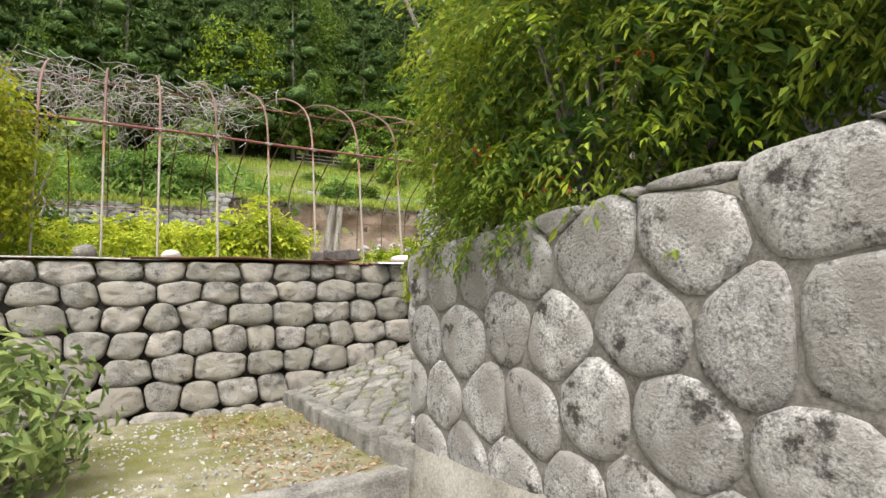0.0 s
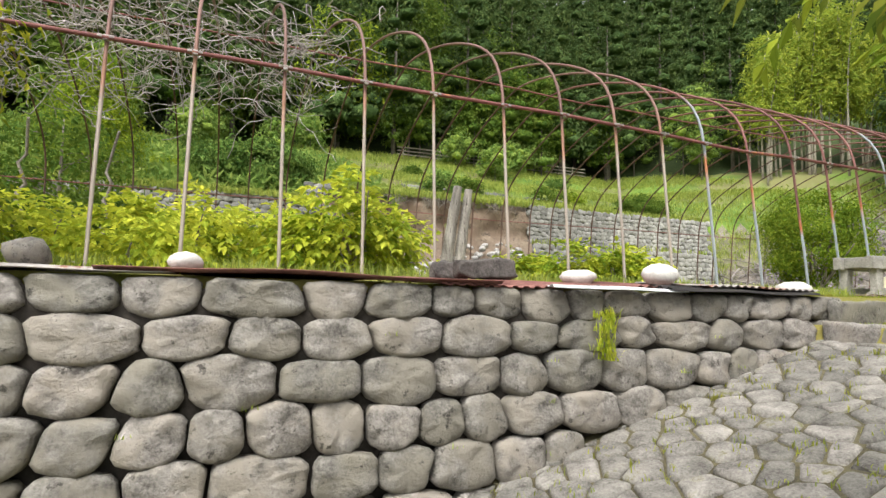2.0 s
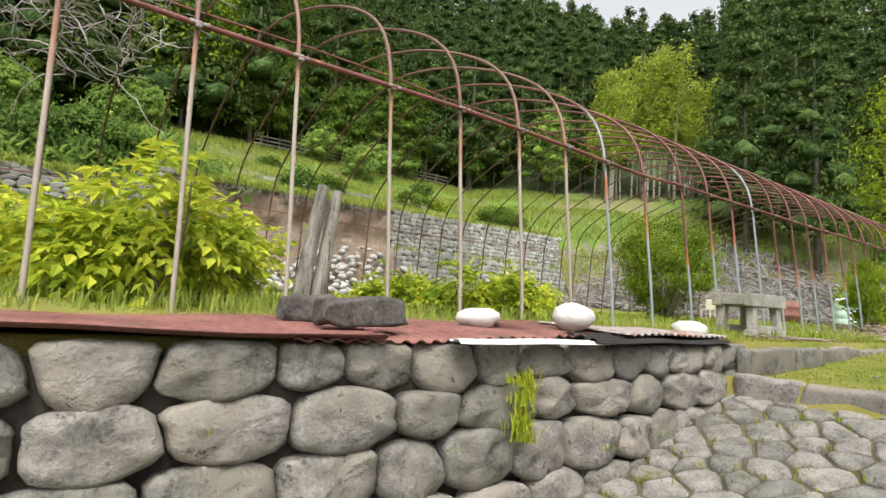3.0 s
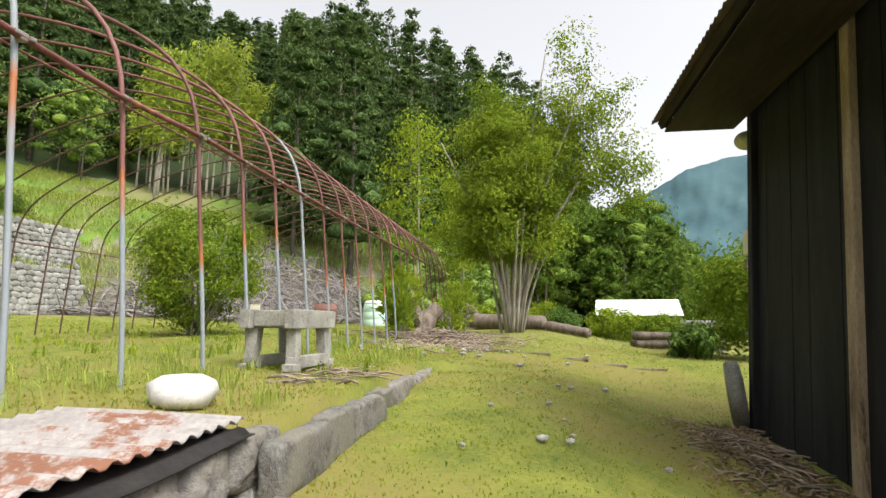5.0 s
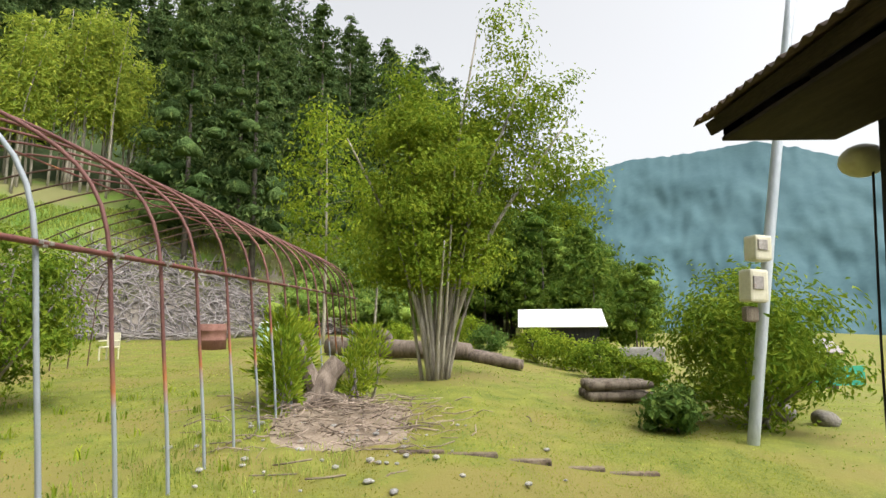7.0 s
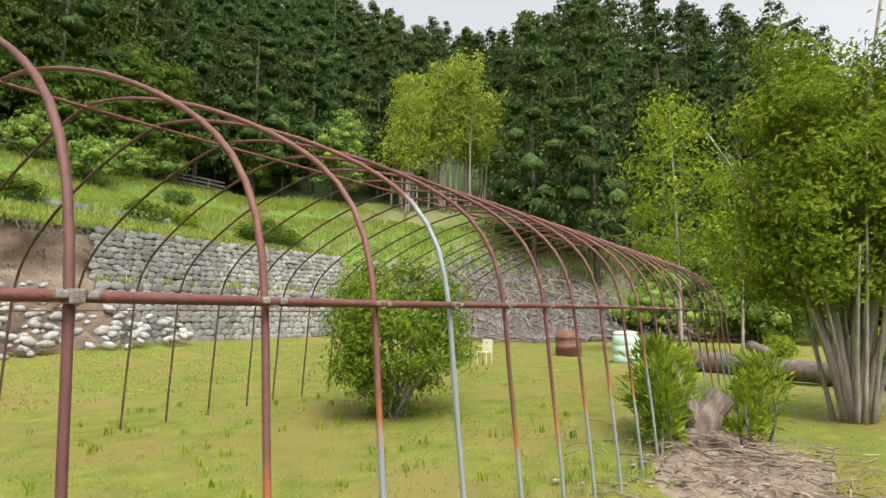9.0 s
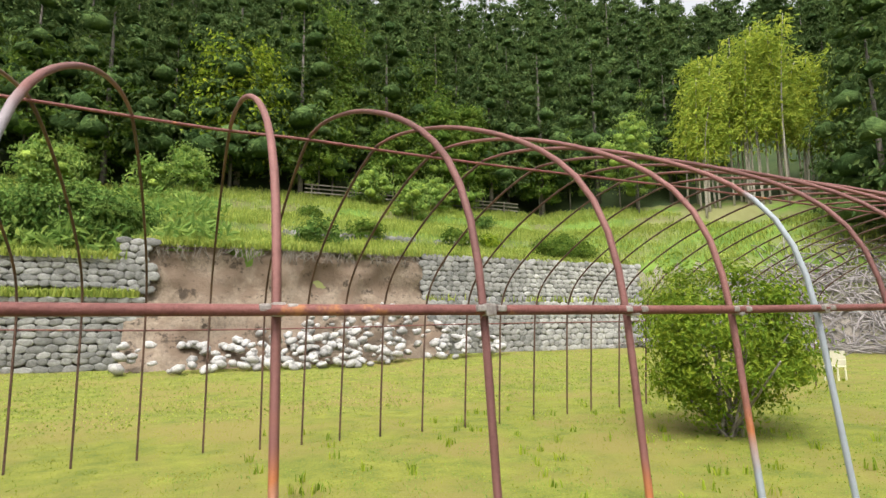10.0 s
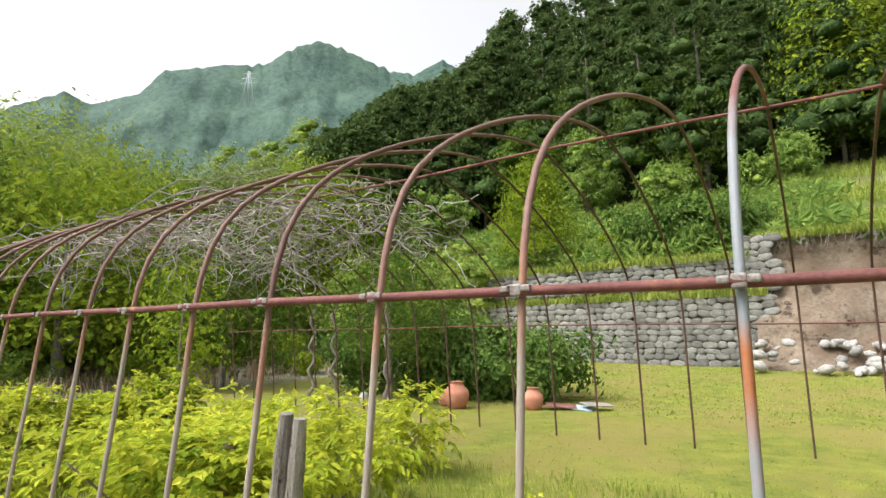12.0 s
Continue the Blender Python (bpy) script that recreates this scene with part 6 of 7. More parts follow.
hut("hut", (30.0, -7.0, on(30, -7.0) + 0.25), (3.0, 2.8, 1.15), 82, M_WHITE, M_CHAR, "low dark hut with a white metal roof", 0.75)
hut("valley_house", (34.0, -19.5, on(34, -19.5) + 0.3), (3.4, 3.0, 1.4), 75, M_SHEETGREY, M_OLDWOOD, "small house with a grey roof down in the valley", 0.6)
bm = bmesh.new()
box(bm, (0.05, 6.0, 0.9), (0, 0, 0.4), None, 0.02)
for v in bm.verts:
    v.co.x += 0.05 * math.sin(v.co.y * 3)
net = part("green_net", bm, M_GREENCLOTH, None)
net.matrix_world = pose(31.0, -18.6, on(31, -18.6), 0, 0, 8)
tagged(net, "bright green net fence stretched in the valley", "net")
bm = bmesh.new()
box(bm, (0.18, 1.0, 1.1), (0, 0, 0.35), None, 0.06)
slab = part("concrete_slab", bm, M_CONC, None, "", True)
slab.matrix_world = pose(17.6, -6.3, on(17.6, -6.3) - 0.1, 0, 4, -8)
tagged(slab, "pale upright concrete slab behind the bushes", "slab")
for i, (x, y, r, m) in enumerate(((17.2, -5.2, 0.55, L_SHRUB), (19.5, -5.0, 0.6, L_BRIGHT), (20.8, -4.4, 0.6, L_BRIGHT), (16.3, -5.9, 0.4, L_SHRUB), (22.5, -3.2, 0.55, L_DARK), (24.5, -2.6, 0.7, L_BRIGHT), (22.8, -0.2, 0.5, L_BRIGHT), (13.9, -6.8, 0.8, L_SHRUB), (15.6, -8.0, 0.9, L_BRIGHT), (18.5, -9.5, 1.0, L_SHRUB), (11.3, -4.35, 0.3, L_DARK))):
    shrub("garden_bush", (x, y, on(x, y)), (r, r, r * 0.8), int(2600 * r + 900), 0.1, 0.05, m, "rounded green bush at the edge of the lawn", "bush", 400 + i, 40, r * 0.2, 4, group="bushes along the lawn")
rocks_at = ((12.1, -6.6), (12.5, -6.3), (12.9, -6.5), (13.2, -6.2))
for i, (x, y) in enumerate(rocks_at):
    boulder((x, y, on(x, y)), (0.35, 0.3, 0.25), M_STONE, "grey stone at the lawn's edge below the shrub", 330 + i, 30 * i, group="edge stones")

# ---- trees that stand out before the forest ----
tree("broadleaf_tree", (7.7, 38.0, on(7.7, 38.0)), 10.0, 3.4, 9000, 0.34, 0.2, L_BRIGHT, "bright green rounded tree at the forest edge", 500, 0.12, 70, 0.22)
tree("broadleaf_tree", (14.5, 41.0, on(14.5, 41.0)), 13.5, 3.6, 9000, 0.36, 0.2, L_WOOD, "tall mid-green tree at the forest edge", 501, 0.25, 70, 0.3, M_PALEBARK)
tree("broadleaf_tree", (22.0, 40.0, on(22.0, 40.0)), 10.5, 3.4, 8000, 0.36, 0.2, L_WOOD, "mid-green layered tree at the forest edge", 502, 0.2, 60, 0.25)
tree("feathery_tree", (-4.8, 19.9, on(-4.8, 19.9)), 4.6, 1.7, 8000, 0.2, 0.07, L_BRIGHT, "light green feathery tree above the old wall", 503, 0.15, 60, 0.1, cone=True, droop=0.5)
tree("slender_tree", (25.0, 2.6, on(25.0, 2.6)), 8.8, 1.5, 3000, 0.2, 0.1, L_BRIGHT, "slender airy light green tree", 504, 0.35, 40, 0.07, M_PALEBARK)
tree("slender_tree", (26.5, 1.0, on(26.5, 1.0)), 6.6, 1.1, 1800, 0.2, 0.1, L_BRIGHT, "thin airy young tree beside the bank", 505, 0.35, 34, 0.06, M_PALEBARK)
tree("small_tree", (-2.6, 7.4, on(-2.6, 7.4)), 2.9, 1.2, 3200, 0.12, 0.06, L_WOOD, "small crooked tree at the end of the greenhouse", 506, 0.4, 36, 0.07)
tree("small_tree", (-8.6, 7.6, on(-8.6, 7.6)), 4.2, 1.9, 5200, 0.18, 0.09, L_WOOD, "green tree beyond the greenhouse", 507, 0.25, 44, 0.1)
tree("yellow_tree", (-3.3, 3.3, on(-3.3, 3.3)), 2.5, 0.6, 800, 0.11, 0.06, L_BRIGHT, "young yellow-green tree beside the greenhouse", 508, 0.3, 30, 0.04)
shrub("dark_clump", (1.2, 20.6, on(1.2, 20.6) - 0.1), (2.8, 1.2, 1.15), 14000, 0.2, 0.11, L_DARK, "dark green bramble mound on the grassy slope", "bush", 509, 70, 0.3, 6)
shrub("bank_bush", (21.5, 19.6, on(21.5, 19.6)), (1.6, 0.9, 0.6), 4000, 0.16, 0.08, L_WOOD, "green bush at the top of the terrace wall", "bush", 510, 40, 0.22, 4)
bamboo = thing("bamboo_grove", (43.0, 22.5, on(43, 22.5)), "tall yellow-green bamboo grove with bare pale culms", "bamboo")
rng = np.random.default_rng(520)
ps, os_ = [], []
for i in range(46):
    gx_, gy_, gh_ = ((38.6, 25.2, 11.0), (40.9, 23.4, 12.8), (43.0, 21.6, 11.8), (45.2, 19.8, 9.8))[i % 4]
    x, y = gx_ + rng.normal(0, 0.75), gy_ + rng.normal(0, 0.9)
    g, h = on(x, y), gh_ * rng.uniform(0.8, 1.06)
    bx, by = rng.normal(0, 0.8), rng.normal(-0.5, 0.6)
    pts = smooth_line([(x, y, g - 0.2), (x + bx * 0.2, y + by * 0.2, g + h * 0.6), (x + bx, y + by, g + h)], 10)
    part("culm", tubes_mesh("culm", [(pts, np.linspace(0.09, 0.02, 10))], M_PALEBARK, 6), None, bamboo)
    k = 620
    t = rng.uniform(0.42, 1.0, k)
    c = np.stack([np.interp(t, np.linspace(0, 1, 10), pts[:, a]) for a in range(3)], axis=1)
    off = rng.normal(0, 1, (k, 3)) * np.array([0.62, 0.62, 0.4]) * (1.2 - t)[:, None] * 1.5
    ps.append(c + off)
    os_.append(off / (np.linalg.norm(off, axis=1)[:, None] + 1e-6))
part("leafage", leaves_mesh("leafage", np.concatenate(ps), np.concatenate(os_), 0.42, 0.14, L_BAMBOO, rng, 0.6), None, bamboo)

# maple sprays over the wall's corner
shrub("maple_shrub", (1.72, -4.1, -0.08), (0.6, 0.6, 1.0), 8000, 0.05, 0.016, L_BRIGHT, "light green fine-leaved maple leaning over the wall corner", "shrub", 65, 60, 0.15, 6, lift=1.05, droop=0.4, up=0.02)
for i, (x, y, z) in enumerate(((1.2, -4.9, 0.1), (1.25, -5.3, 0.55), (1.1, -4.5, 0.35))):
    shrub("red_spray", (x, y, z - 0.1), (0.08, 0.1, 0.06), 6, 0.06, 0.018, L_RED, "few reddened leaves among the green shrub", "leaves", 530 + i, 4, 0.04, 0, group="red leaves")

# fence of poles below the forest
fence = thing("pole_fence", (21.0, 36.0, on(21, 36)), "rough fence of pale poles along the forest edge", "fence")
for i in range(7):
    x = 12.5 + 2.6 * i
    z = on(x, 36)
    part("fence_post", tubes_mesh("fence_post", [([(x, 36, z - 0.2), (x, 36, z + 0.5), (x + 0.05, 36, z + 1.0)], 0.06)], M_PALEBARK, 6), None, fence)
for j in range(3):
    for i in range(5):
        x = 12.0 + 3.4 * i
        part("pole", tubes_mesh("pole", [([(x, 35.9, on(x, 36) + 0.3 + 0.28 * j), (x + 1.9, 35.9, on(x + 1.9, 36) + 0.33 + 0.28 * j), (x + 3.8, 35.92, on(x + 3.8, 36) + 0.3 + 0.3 * j)], 0.05)], M_PALEBARK, 5), None, fence)
boulder((24.6, 21.6, on(24.6, 21.6)), (0.9, 0.5, 0.5), M_WHITE, "white sack lying on the grassy slope", 340, 30, 0.6, "sack")

# cut brush on the bank
bank_brush = thing("bank_brush", (29, 12, on(29, 12)), "grey cut branches strewn over the bank", "brush", kind="stuff")
rng = np.random.default_rng(97)
runs = []
for _ in range(2200):
    x = rng.uniform(23, 38)
    y = 42.6 - x + rng.uniform(-1.5, 6.5) * 1.414
    if y > 18.2 or y < 2:
        continue
    a, ln = rng.uniform(0, 6.28), rng.uniform(0.5, 2.0)
    e = (x + ln * math.cos(a), y + ln * math.sin(a))
    z0, z1 = on(x, y) + rng.uniform(0.02, 0.3), on(*e) + rng.uniform(0.02, 0.35)
    runs.append((np.array([[x, y, z0], [(x + e[0]) / 2, (y + e[1]) / 2, (z0 + z1) / 2 + 0.12], [e[0], e[1], z1]]), rng.uniform(0.015, 0.045)))
part("branches", tubes_mesh("branches", runs, M_VINE, 3), None, bank_brush)


# ---- grass and herbs ----
def blades(name, spots, height, width, material, label, seed, per=5, spread=0.05):
    """Tufts of narrow bent blades."""
    rng = np.random.default_rng(seed)
    s = np.repeat(np.asarray(spots), per, axis=0)
    n = len(s)
    s = s + np.concatenate([rng.normal(0, spread, (n, 2)), np.zeros((n, 1))], axis=1)
    a = rng.uniform(0, 6.283, n)
    lean = rng.uniform(0.15, 0.8, n)
    h = height * rng.uniform(0.5, 1.3, n)
    d = np.stack([np.cos(a), np.sin(a), np.zeros(n)], axis=1)
    side = np.stack([-np.sin(a), np.cos(a), np.zeros(n)], axis=1) * (width * rng.uniform(0.6, 1.3, n))[:, None]
    mid = s + d * (h * lean * 0.35)[:, None]
    mid[:, 2] += h * 0.6
    tip = s + d * (h * lean)[:, None]
    tip[:, 2] += h * (1 - 0.3 * lean)
    v = np.stack([s - side * 0.5, s + side * 0.5, mid + side * 0.4, tip, mid - side * 0.4], axis=1).reshape(-1, 3)
    k = np.arange(n)[:, None] * 5
    f = np.concatenate([k + [[0, 1, 2]], k + [[0, 2, 4]], k + [[4, 2, 3]]])
    ob = new(name, tris_mesh(name, v, f, material))
    return tagged(ob, label, "grass", kind="stuff")


def scatter(n, x0, x1, y0, y1, seed, keep=lambda x, y: np.ones_like(x, dtype=bool), clump=0.0):
    rng = np.random.default_rng(seed)
    x, y = rng.uniform(x0, x1, n), rng.uniform(y0, y1, n)
    if clump:
        w = np.array([noise.noise(Vector((a * 0.8, b * 0.8, seed))) for a, b in zip(x, y)])
        ok = w > rng.uniform(-0.35, clump, n)
        x, y = x[ok], y[ok]
    ok = keep(x, y)
    x, y = x[ok], y[ok]
    return np.stack([x, y, land(x, y) + 0.005], axis=1)


not_shed = lambda x, y: ~((x > 4.8) & (x < 7.6) & (y < -3.5)) & ~((x < 4.6) & (y < -1.0)) & ~((np.abs(x - 10.9) < 0.9) & (np.abs(y + 0.75) < 0.6))
blades("lawn_grass", scatter(12000, 4.5, 12, -5, 0.2, 601, not_shed), 0.013, 0.006, L_GRASS, "short fine yellow-green lawn grass", 602, 4, 0.05)
blades("lawn_grass", scatter(9000, -1, 16, -0.9, 8, 603), 0.015, 0.008, L_GRASS, "short grass growing under the greenhouse frame", 604, 4, 0.08)
blades("lawn_grass", scatter(7000, 10, 30, -9, 15, 605, lambda x, y: toe(x, y) < -0.2), 0.022, 0.02, L_MEADOW, "short grass of the far lawn", 606, 4, 0.12)
blades("lawn_grass", scatter(7000, -6, 20, 8, 17.3, 607), 0.03, 0.025, L_MEADOW, "grass in front of the terrace wall", 608, 4, 0.12)
blades("meadow_grass", scatter(24000, -14, 36, 18.8, 37, 609, lambda x, y: (toe(x, y) > 0.1) & (toe(x, y) < 18) & ~((y > 23.4) & (y < 24.6) & (x > 8.6) & (x < 21.4))), 0.3, 0.04, L_MEADOW, "tall bright meadow grass on the terraces", 610, 5, 0.22)
blades("bank_grass", scatter(6000, 22, 46, -4, 20, 611, lambda x, y: (toe(x, y) > 5.0) & (toe(x, y) < 12)), 0.32, 0.06, L_MEADOW, "bright grass along the bank", 612, 5, 0.2)
blades("lawn_weed", scatter(2000, 4.7, 12.5, -4.6, 6.0, 623, not_shed, 0.1), 0.022, 0.007, L_FERN, "small darker weeds and clover in the lawn", 624, 7, 0.05)
blades("lawn_weed", scatter(130, 5.6, 13, -0.9, 7.0, 625, not_shed, 0.0), 0.1, 0.014, L_BRIGHT, "leafy knee-low weeds standing in the lawn", 626, 9, 0.03)
blades("tall_tuft", scatter(420, 5, 10.5, -1.1, 0.6, 613, clump=0.3), 0.085, 0.006, L_MEADOW, "tufts of taller grass along the kerb", 614, 14, 0.05)
blades("tall_tuft", scatter(2200, -3, 4.6, -0.3, 3.5, 615), 0.11, 0.008, L_MEADOW, "taller grass behind the wall", 616, 6, 0.07)
blades("moss_tuft", scatter(500, -1.5, 1.0, -3.7, -1.3, 617, clump=0.15), 0.014, 0.004, L_GRASS, "mossy tufts on the gravel bed", 618, 6, 0.04)
pave_tufts = scatter(260, 1.2, 4.3, -3.2, -1.25, 619)
blades("joint_weed", pave_tufts, 0.045, 0.006, L_GRASS, "small weeds in the paving joints", 620, 7, 0.025)
rng = np.random.default_rng(630)
wall_weeds = np.stack([rng.uniform(-1, 4.4, 16), np.full(16, WALL_Y - 0.07), rng.uniform(-1.0, -0.2, 16)], axis=1)
wall_weeds = wall_weeds[[p[2] > on(p[0], -1.3) for p in wall_weeds]]
blades("wall_weed", wall_weeds, 0.03, 0.006, L_MEADOW, "tiny weeds in the wall joints", 631, 6, 0.02)
hang = np.stack([np.full(50, 2.42) + rng.normal(0, 0.025, 50), np.full(50, WALL_Y - 0.085), rng.uniform(-0.42, -0.14, 50)], axis=1)
blades("hanging_weed", hang, 0.06, 0.009, L_YELLOW, "bright trailing weed hanging on the wall", 632, 7, 0.02)
fern_spots = scatter(900, -12, 6, 19, 33, 633, lambda x, y: toe(x, y) > 0.2)
rng = np.random.default_rng(634)
fp = np.repeat(fern_spots, 14, axis=0) + rng.normal(0, 0.28, (len(fern_spots) * 14, 3)) * [1, 1, 0.5] + [0, 0, 0.35]
tagged(new("fern_cover", leaves_mesh("fern_cover", fp, np.tile([0, 0, 0.3], (len(fp), 1)), 0.5, 0.16, L_FERN, rng, 0.1, spread=0.9)), "pale green ferns covering the slope", "fern", kind="stuff")
for i, (x, y, h) in enumerate(((11.5, 0.1, 1.25), (12.0, 0.1, 1.1), (12.3, -0.85, 0.95), (11.2, -0.05, 0.9), (11.8, 0.0, 1.0), (12.1, -0.65, 0.7))):
    shrub("tall_weed", (x, y, on(x, y)), (0.08 + 0.11 * h, 0.08 + 0.11 * h, h * 0.52), int(120 + 460 * h), 0.11, 0.034, L_BRIGHT, "upright leafy weed with narrow leaves in the grass", "plant", 640 + i, 26, 0.07, 4, group="tall weeds", droop=-0.1, spread=0.4, up=0.7)
rng = np.random.default_rng(660)
ledge = np.concatenate([np.stack([rng.uniform(-7, 3.6, 500), rng.uniform(17.75, 18.1, 500), np.full(500, 2.6)], axis=1), np.stack([rng.uniform(13.4, 24.2, 50), rng.uniform(17.85, 18.1, 50), np.full(50, 2.6)], axis=1),
                        np.stack([rng.uniform(-6.5, 3.2, 500), rng.uniform(18.1, 18.5, 500), np.full(500, 3.8)], axis=1), np.stack([rng.uniform(3.6, 24.3, 900), rng.uniform(18.2, 18.7, 900), np.full(900, 4.36)], axis=1)])
blades("ledge_grass", ledge, 0.3, 0.05, L_MEADOW, "grass and weeds growing on the wall ledges", 661, 6, 0.1)
roots = []
for _ in range(160):
    x = rng.uniform(3.8, 13.4)
    y = 18.25
    roots.append((smooth_line([(x, y + 0.1, 4.42), (x + rng.normal(0, 0.1), y - 0.12, 4.3), (x + rng.normal(0, 0.2), y - 0.1 + rng.normal(0, 0.05), 4.3 - rng.uniform(0.1, 0.5))], 5), 0.012))
tagged(new("root_fringe", tubes_mesh("root_fringe", roots, M_BARK, 3)), "dark roots hanging from the landslip edge", "roots", kind="stuff")
low = []
rng = np.random.default_rng(662)
for _ in range(34):
    az = radians(rng.uniform(96, 109))
    r = rng.uniform(38, 58)
    low.append((4 + r * math.sin(az), r * math.cos(az), rng.uniform(8, 12) * (1.0 if az < 1.83 else 0.75), rng.uniform(2.2, 3.4)))
wood("roadside_woods", low, L_WOOD, M_MASSB, "taller green trees at the foot of the hill", 1200, 0.38, False, 663, 22)

# ---- trees and dry brush beyond the greenhouse ----
rng = np.random.default_rng(680)
for i, (az_, r, lift, cr, m, lb) in enumerate(((-68.5, 20, 13.6, 3.7, L_CLUMP, "spreading light green broadleaf tree with layered boughs"), (-75, 27, 17.5, 4.4, L_VALLEY, "tall round olive-green broadleaf tree"),
                                        (-70, 31, 18.0, 4.6, L_VALLEY, "tall round olive-green broadleaf tree"), (-64.5, 29, 15.5, 4.2, L_VALLEY, "round olive-green broadleaf tree"), (-60, 25, 13.5, 3.2, L_WOOD, "dark green broadleaf tree"),
                                        (-56, 30, 16.0, 3.6, L_GREY, "thin grey-green broadleaf tree"), (-51.5, 33, 17.0, 3.8, L_GREY, "grey-green broadleaf tree with fine twigs"), (-47.5, 29, 16.5, 3.4, L_BRIGHT, "bright yellow-green broadleaf tree"),
                                        (-43, 31, 15.0, 3.2, L_WOOD, "green broadleaf tree at the foot of the slope"), (-79, 22, 15.5, 3.4, L_WOOD, "green broadleaf tree at the edge of the field"))):
    x, y = 4.7 + r * math.sin(radians(az_)), -1.46 + r * math.cos(radians(az_))
    g = on(x, y)
    tree("field_tree", (x, y, g), 1.4 + r * math.tan(radians(lift)) - g, cr, 9000, 0.24, 0.13, m, lb, 681 + i, base=0.24, clumps=80, trunk=0.2)
low = []
for _ in range(110):
    az_ = radians(rng.uniform(-82, -30))
    r = rng.uniform(24, 36) - 3 * (az_ > -0.75)
    low.append((4.7 + r * math.sin(az_), -1.46 + r * math.cos(az_), rng.uniform(1.6, 4.2), rng.uniform(1.3, 2.2)))
wood("field_scrub", low, L_VALLEY, M_MASSV, "green scrub and saplings at the edge of the field", 700, 0.26, False, 695, 16)
low = []
while len(low) < 22:
    az_ = radians(rng.uniform(-50, 30))
    r = rng.uniform(24, 42)
    x, y = 4.7 + r * math.sin(az_), -1.46 + r * math.cos(az_)
    if 12.5 < float(toe(x, y)) < 18 or (az_ < -0.55 and 6 < float(toe(x, y)) < 18):
        low.append((x, y, rng.uniform(2, 5) * (1.25 if az_ < -0.3 else 0.8), rng.uniform(1.2, 2.1)))
for i in range(26):
    if i < 12:
        low.append((rng.uniform(34, 46), rng.uniform(27, 40), rng.uniform(3.5, 8), rng.uniform(1.8, 2.6)))
    else:
        az_, r = radians(rng.uniform(75, 90)), rng.uniform(31, 42)
        low.append((4.7 + r * math.sin(az_), -1.46 + r * math.cos(az_), rng.uniform(2, 4.2), rng.uniform(1.6, 2.4)))
wood("bank_scrub", low, L_FERN, M_MASSV, "pale green saplings and scrub below the forest", 800, 0.26, False, 698, 16)
dry = scatter(2400, -32, -8.5, 3, 19, 696, lambda x, y: toe(x, y) < 1.5, 0.3)
L_STRAW = leafmat("dry_straw", (0.22, 0.17, 0.1), (0.45, 0.38, 0.26), 0.4, leaf=0.3)
blades("dry_brush", dry, 0.55, 0.02, L_STRAW, "dry brown grass and dead stalks on the fallow ground", 697, 7, 0.18)
for i in range(22):
    x, y, r = rng.uniform(-26, -8.5), rng.uniform(4, 17), rng.uniform(0.3, 0.8)
    shrub("field_bush", (x, y, on(x, y)), (r * 1.2, r, r * 0.8), 900, 0.13, 0.06, (L_SHRUB, L_WOOD, L_BRIGHT, L_GREY)[i % 4], "low green bush among dry stalks", "bush", 700 + i, 24, r * 0.25, 0, group="bushes on the fallow ground")
fp = scatter(1500, -34, -8, 16, 34, 722, lambda x, y: toe(x, y) > 0.2)
fp = np.repeat(fp, 10, axis=0) + rng.normal(0, 0.35, (len(fp) * 10, 3)) * [1, 1, 0.5] + [0, 0, 0.4]
tagged(new("fern_cover", leaves_mesh("fern_cover", fp, np.tile([0, 0, 0.3], (len(fp), 1)), 0.55, 0.18, L_FERN, rng, 0.1, spread=0.9)), "pale green ferns on the bank by the forest", "fern", kind="stuff")

# ---- pylon on the mountain ----
ax, dist_ = radians(-54.6), 372.0
base_p = np.array([5 + dist_ * math.sin(ax), dist_ * math.cos(ax), dist_ * math.tan(radians(23.6))])
pylon = thing("pylon", tuple(base_p), "distant pale steel lattice pylon on the mountain", "pylon")
for sx in (-1, 1):
    for sy in (-1, 1):
        part("leg", tubes_mesh("leg", [([base_p + [3 * sx, 3 * sy, -6], base_p + [1.4 * sx, 1.4 * sy, 11], base_p + [0.4 * sx, 0.4 * sy, 21]], 0.17)], M_POLE, 4), None, pylon)
for z, w in ((12, 4.5), (15.5, 4.0), (19, 3.2)):
    part("cross_arm", tubes_mesh("cross_arm", [([base_p + [-w, -w * 0.6, z], base_p + [0, 0, z + 0.6], base_p + [w, w * 0.6, z]], 0.14)], M_POLE, 4), None, pylon)

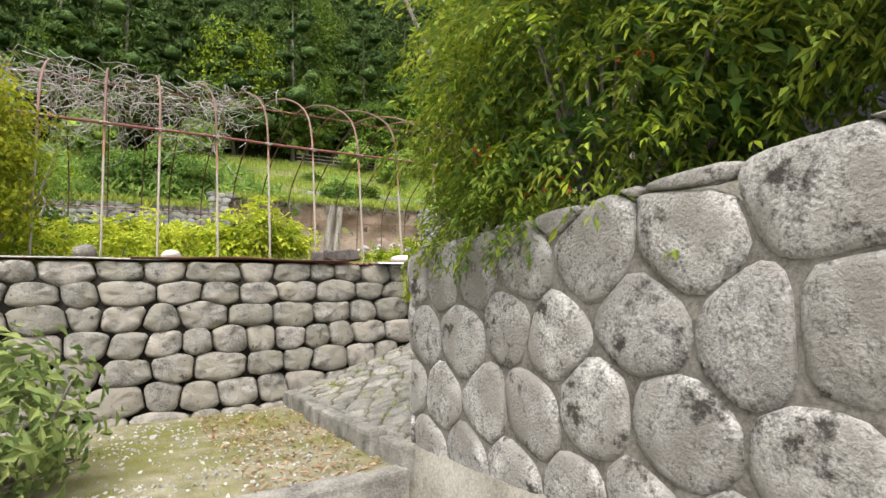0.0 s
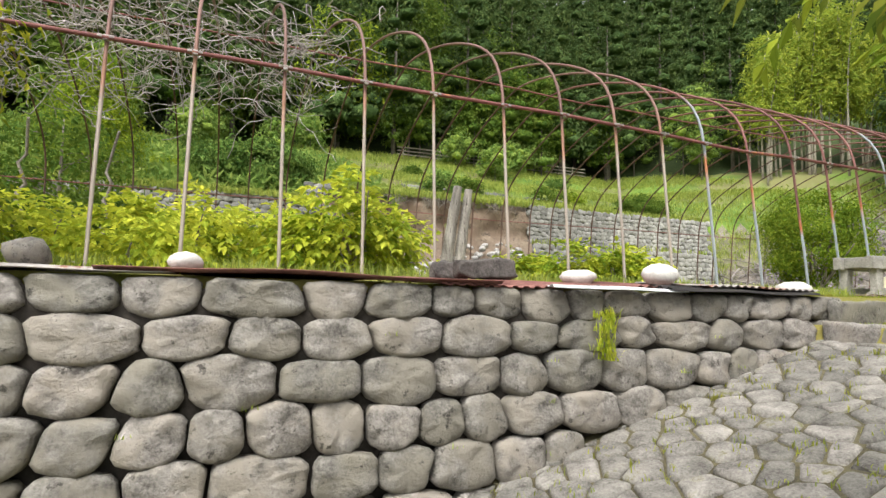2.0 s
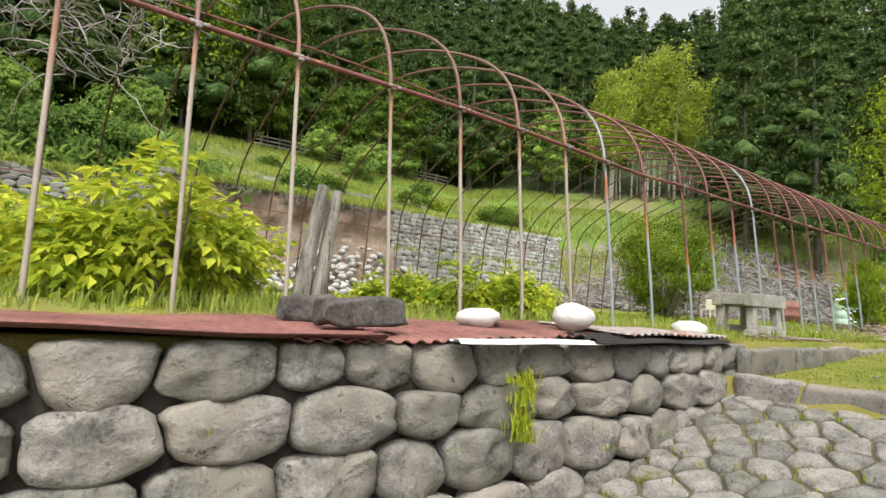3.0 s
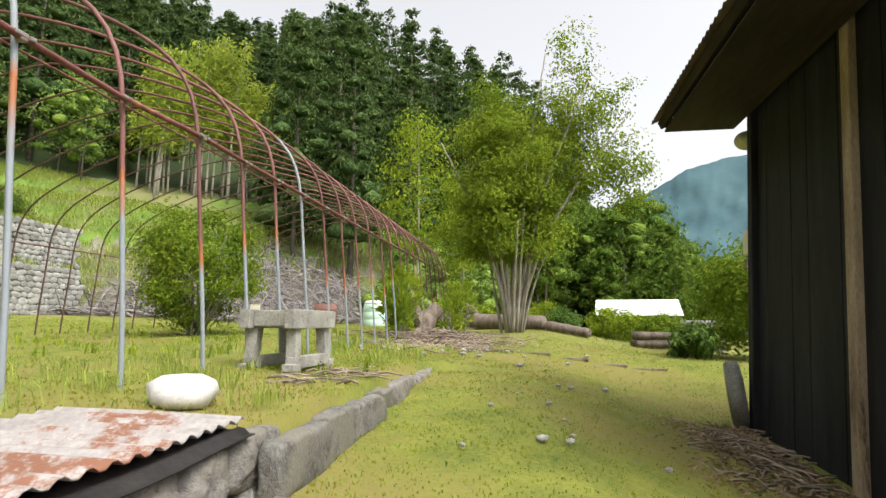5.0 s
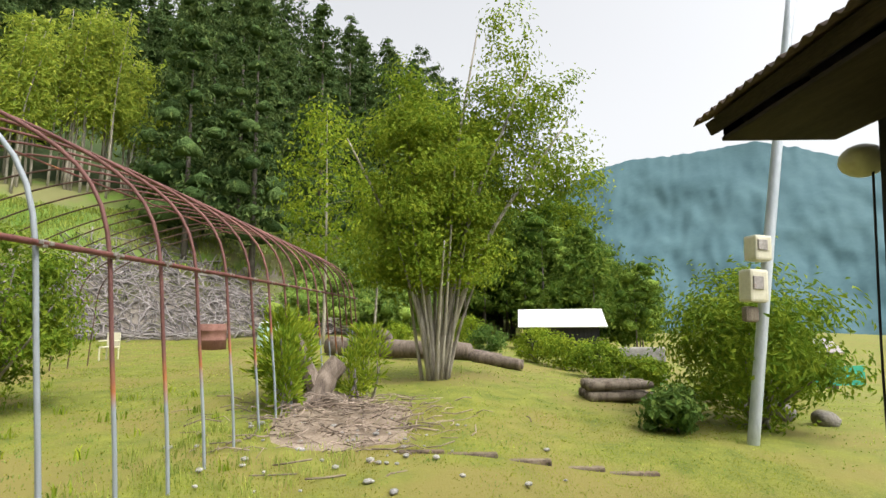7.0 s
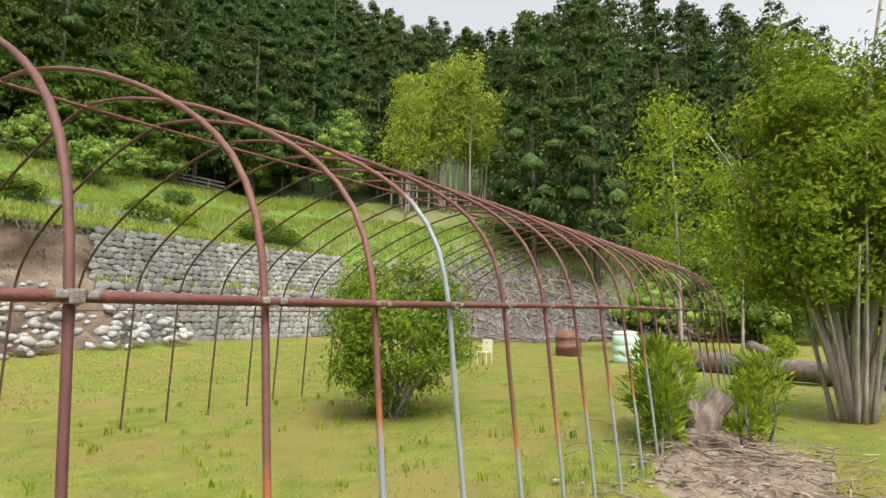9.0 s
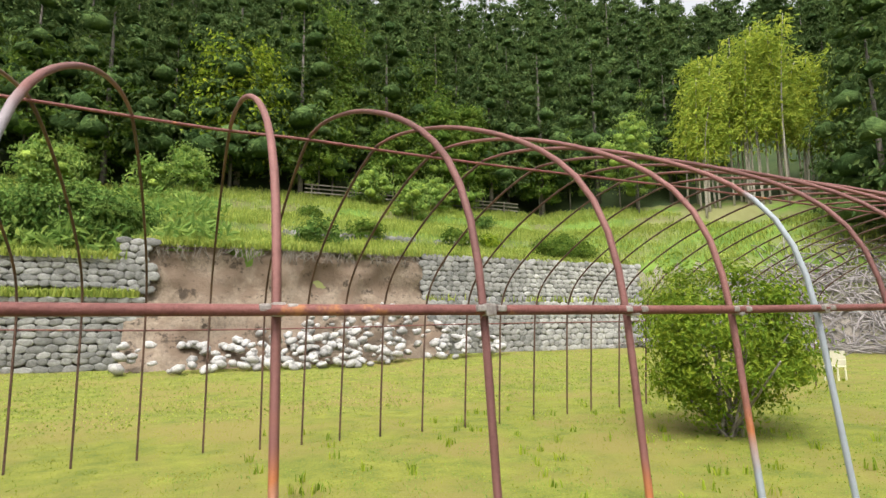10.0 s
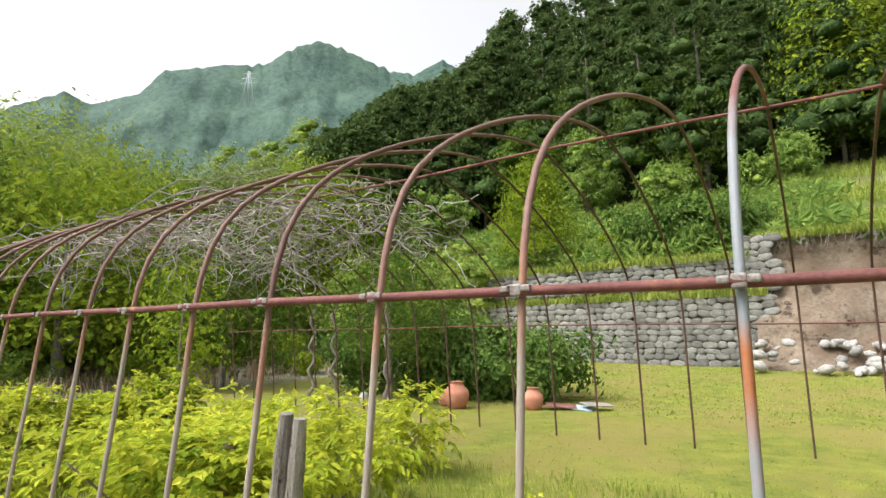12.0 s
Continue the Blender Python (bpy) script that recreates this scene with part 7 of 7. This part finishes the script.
# ---- grit on the mossy bed, dry litter by the shed ----
rng = np.random.default_rng(700)
tet_v = np.array([[1, 1, 0.7], [-1, -0.8, 0.5], [-0.8, 1, -0.6], [0.9, -1, -0.5], [0, 0, 1.0]]) * 0.5
tet_f = np.array([[0, 4, 1], [0, 2, 4], [1, 4, 2], [0, 3, 2], [0, 1, 3], [1, 2, 3]])
placed = []
for _ in range(2600):
    x = rng.uniform(-1.6, 1.0)
    y = rng.uniform(-3.7, -1.3) if rng.uniform() < 0.75 else rng.uniform(-5.5, -3.95)
    if noise.noise(Vector((x * 1.3, y * 1.3, 4.0))) < rng.uniform(-0.5, 0.25):
        continue
    s = rng.uniform(0.008, 0.026)
    placed.append((0, pose(x, y, on(x, y) + 0.03 * noise.noise(Vector((x * 0.9, y * 0.9, 0.0))) + s * 0.15, *rng.uniform(-40, 40, 2), rng.uniform(0, 360)) @ Matrix.Diagonal((s, s, s, 1))))
grit_root = thing("grit", (0.0, -2.5, -1.38), "loose pale grit scattered over the mossy bed", "gravel", kind="stuff")
joined("grains", [(tet_v, tet_f)], placed, M_RUBBLE, grit_root, False)
L_DRY = leafmat("dry_litter", (0.16, 0.11, 0.06), (0.4, 0.31, 0.2), 0.4, leaf=0.2)
n = 1500
lp = np.stack([rng.uniform(5.0, 7.4, n), -3.62 + np.abs(rng.normal(0, 0.3, n)), np.zeros(n)], axis=1)
lp[:, 2] = land(lp[:, 0], lp[:, 1]) + 0.02
n2 = 700
lq = np.stack([rng.uniform(0.2, 1.05, n2), rng.uniform(-3.7, -1.3, n2), np.full(n2, -1.37)], axis=1)
lp = np.concatenate([lp, lq])
tagged(new("leaf_litter", leaves_mesh("leaf_litter", lp, np.tile([0, 0, 1.0], (len(lp), 1)), 0.05, 0.02, L_DRY, rng, 0.0, facing=True)), "dry brown leaf litter on the ground", "litter", kind="stuff")
for i in range(9):
    x, y = rng.uniform(-9, 24), rng.uniform(20, 33)
    r = rng.uniform(0.35, 0.8)
    shrub("slope_bush", (x, y, on(x, y)), (r * 1.3, r, r * 0.7), 700, 0.22, 0.11, (L_DARK, L_WOOD, L_BRIGHT)[i % 3], "low green bush on the grassy slope", "bush", 720 + i, 20, r * 0.25, 0, group="bushes on the slope")
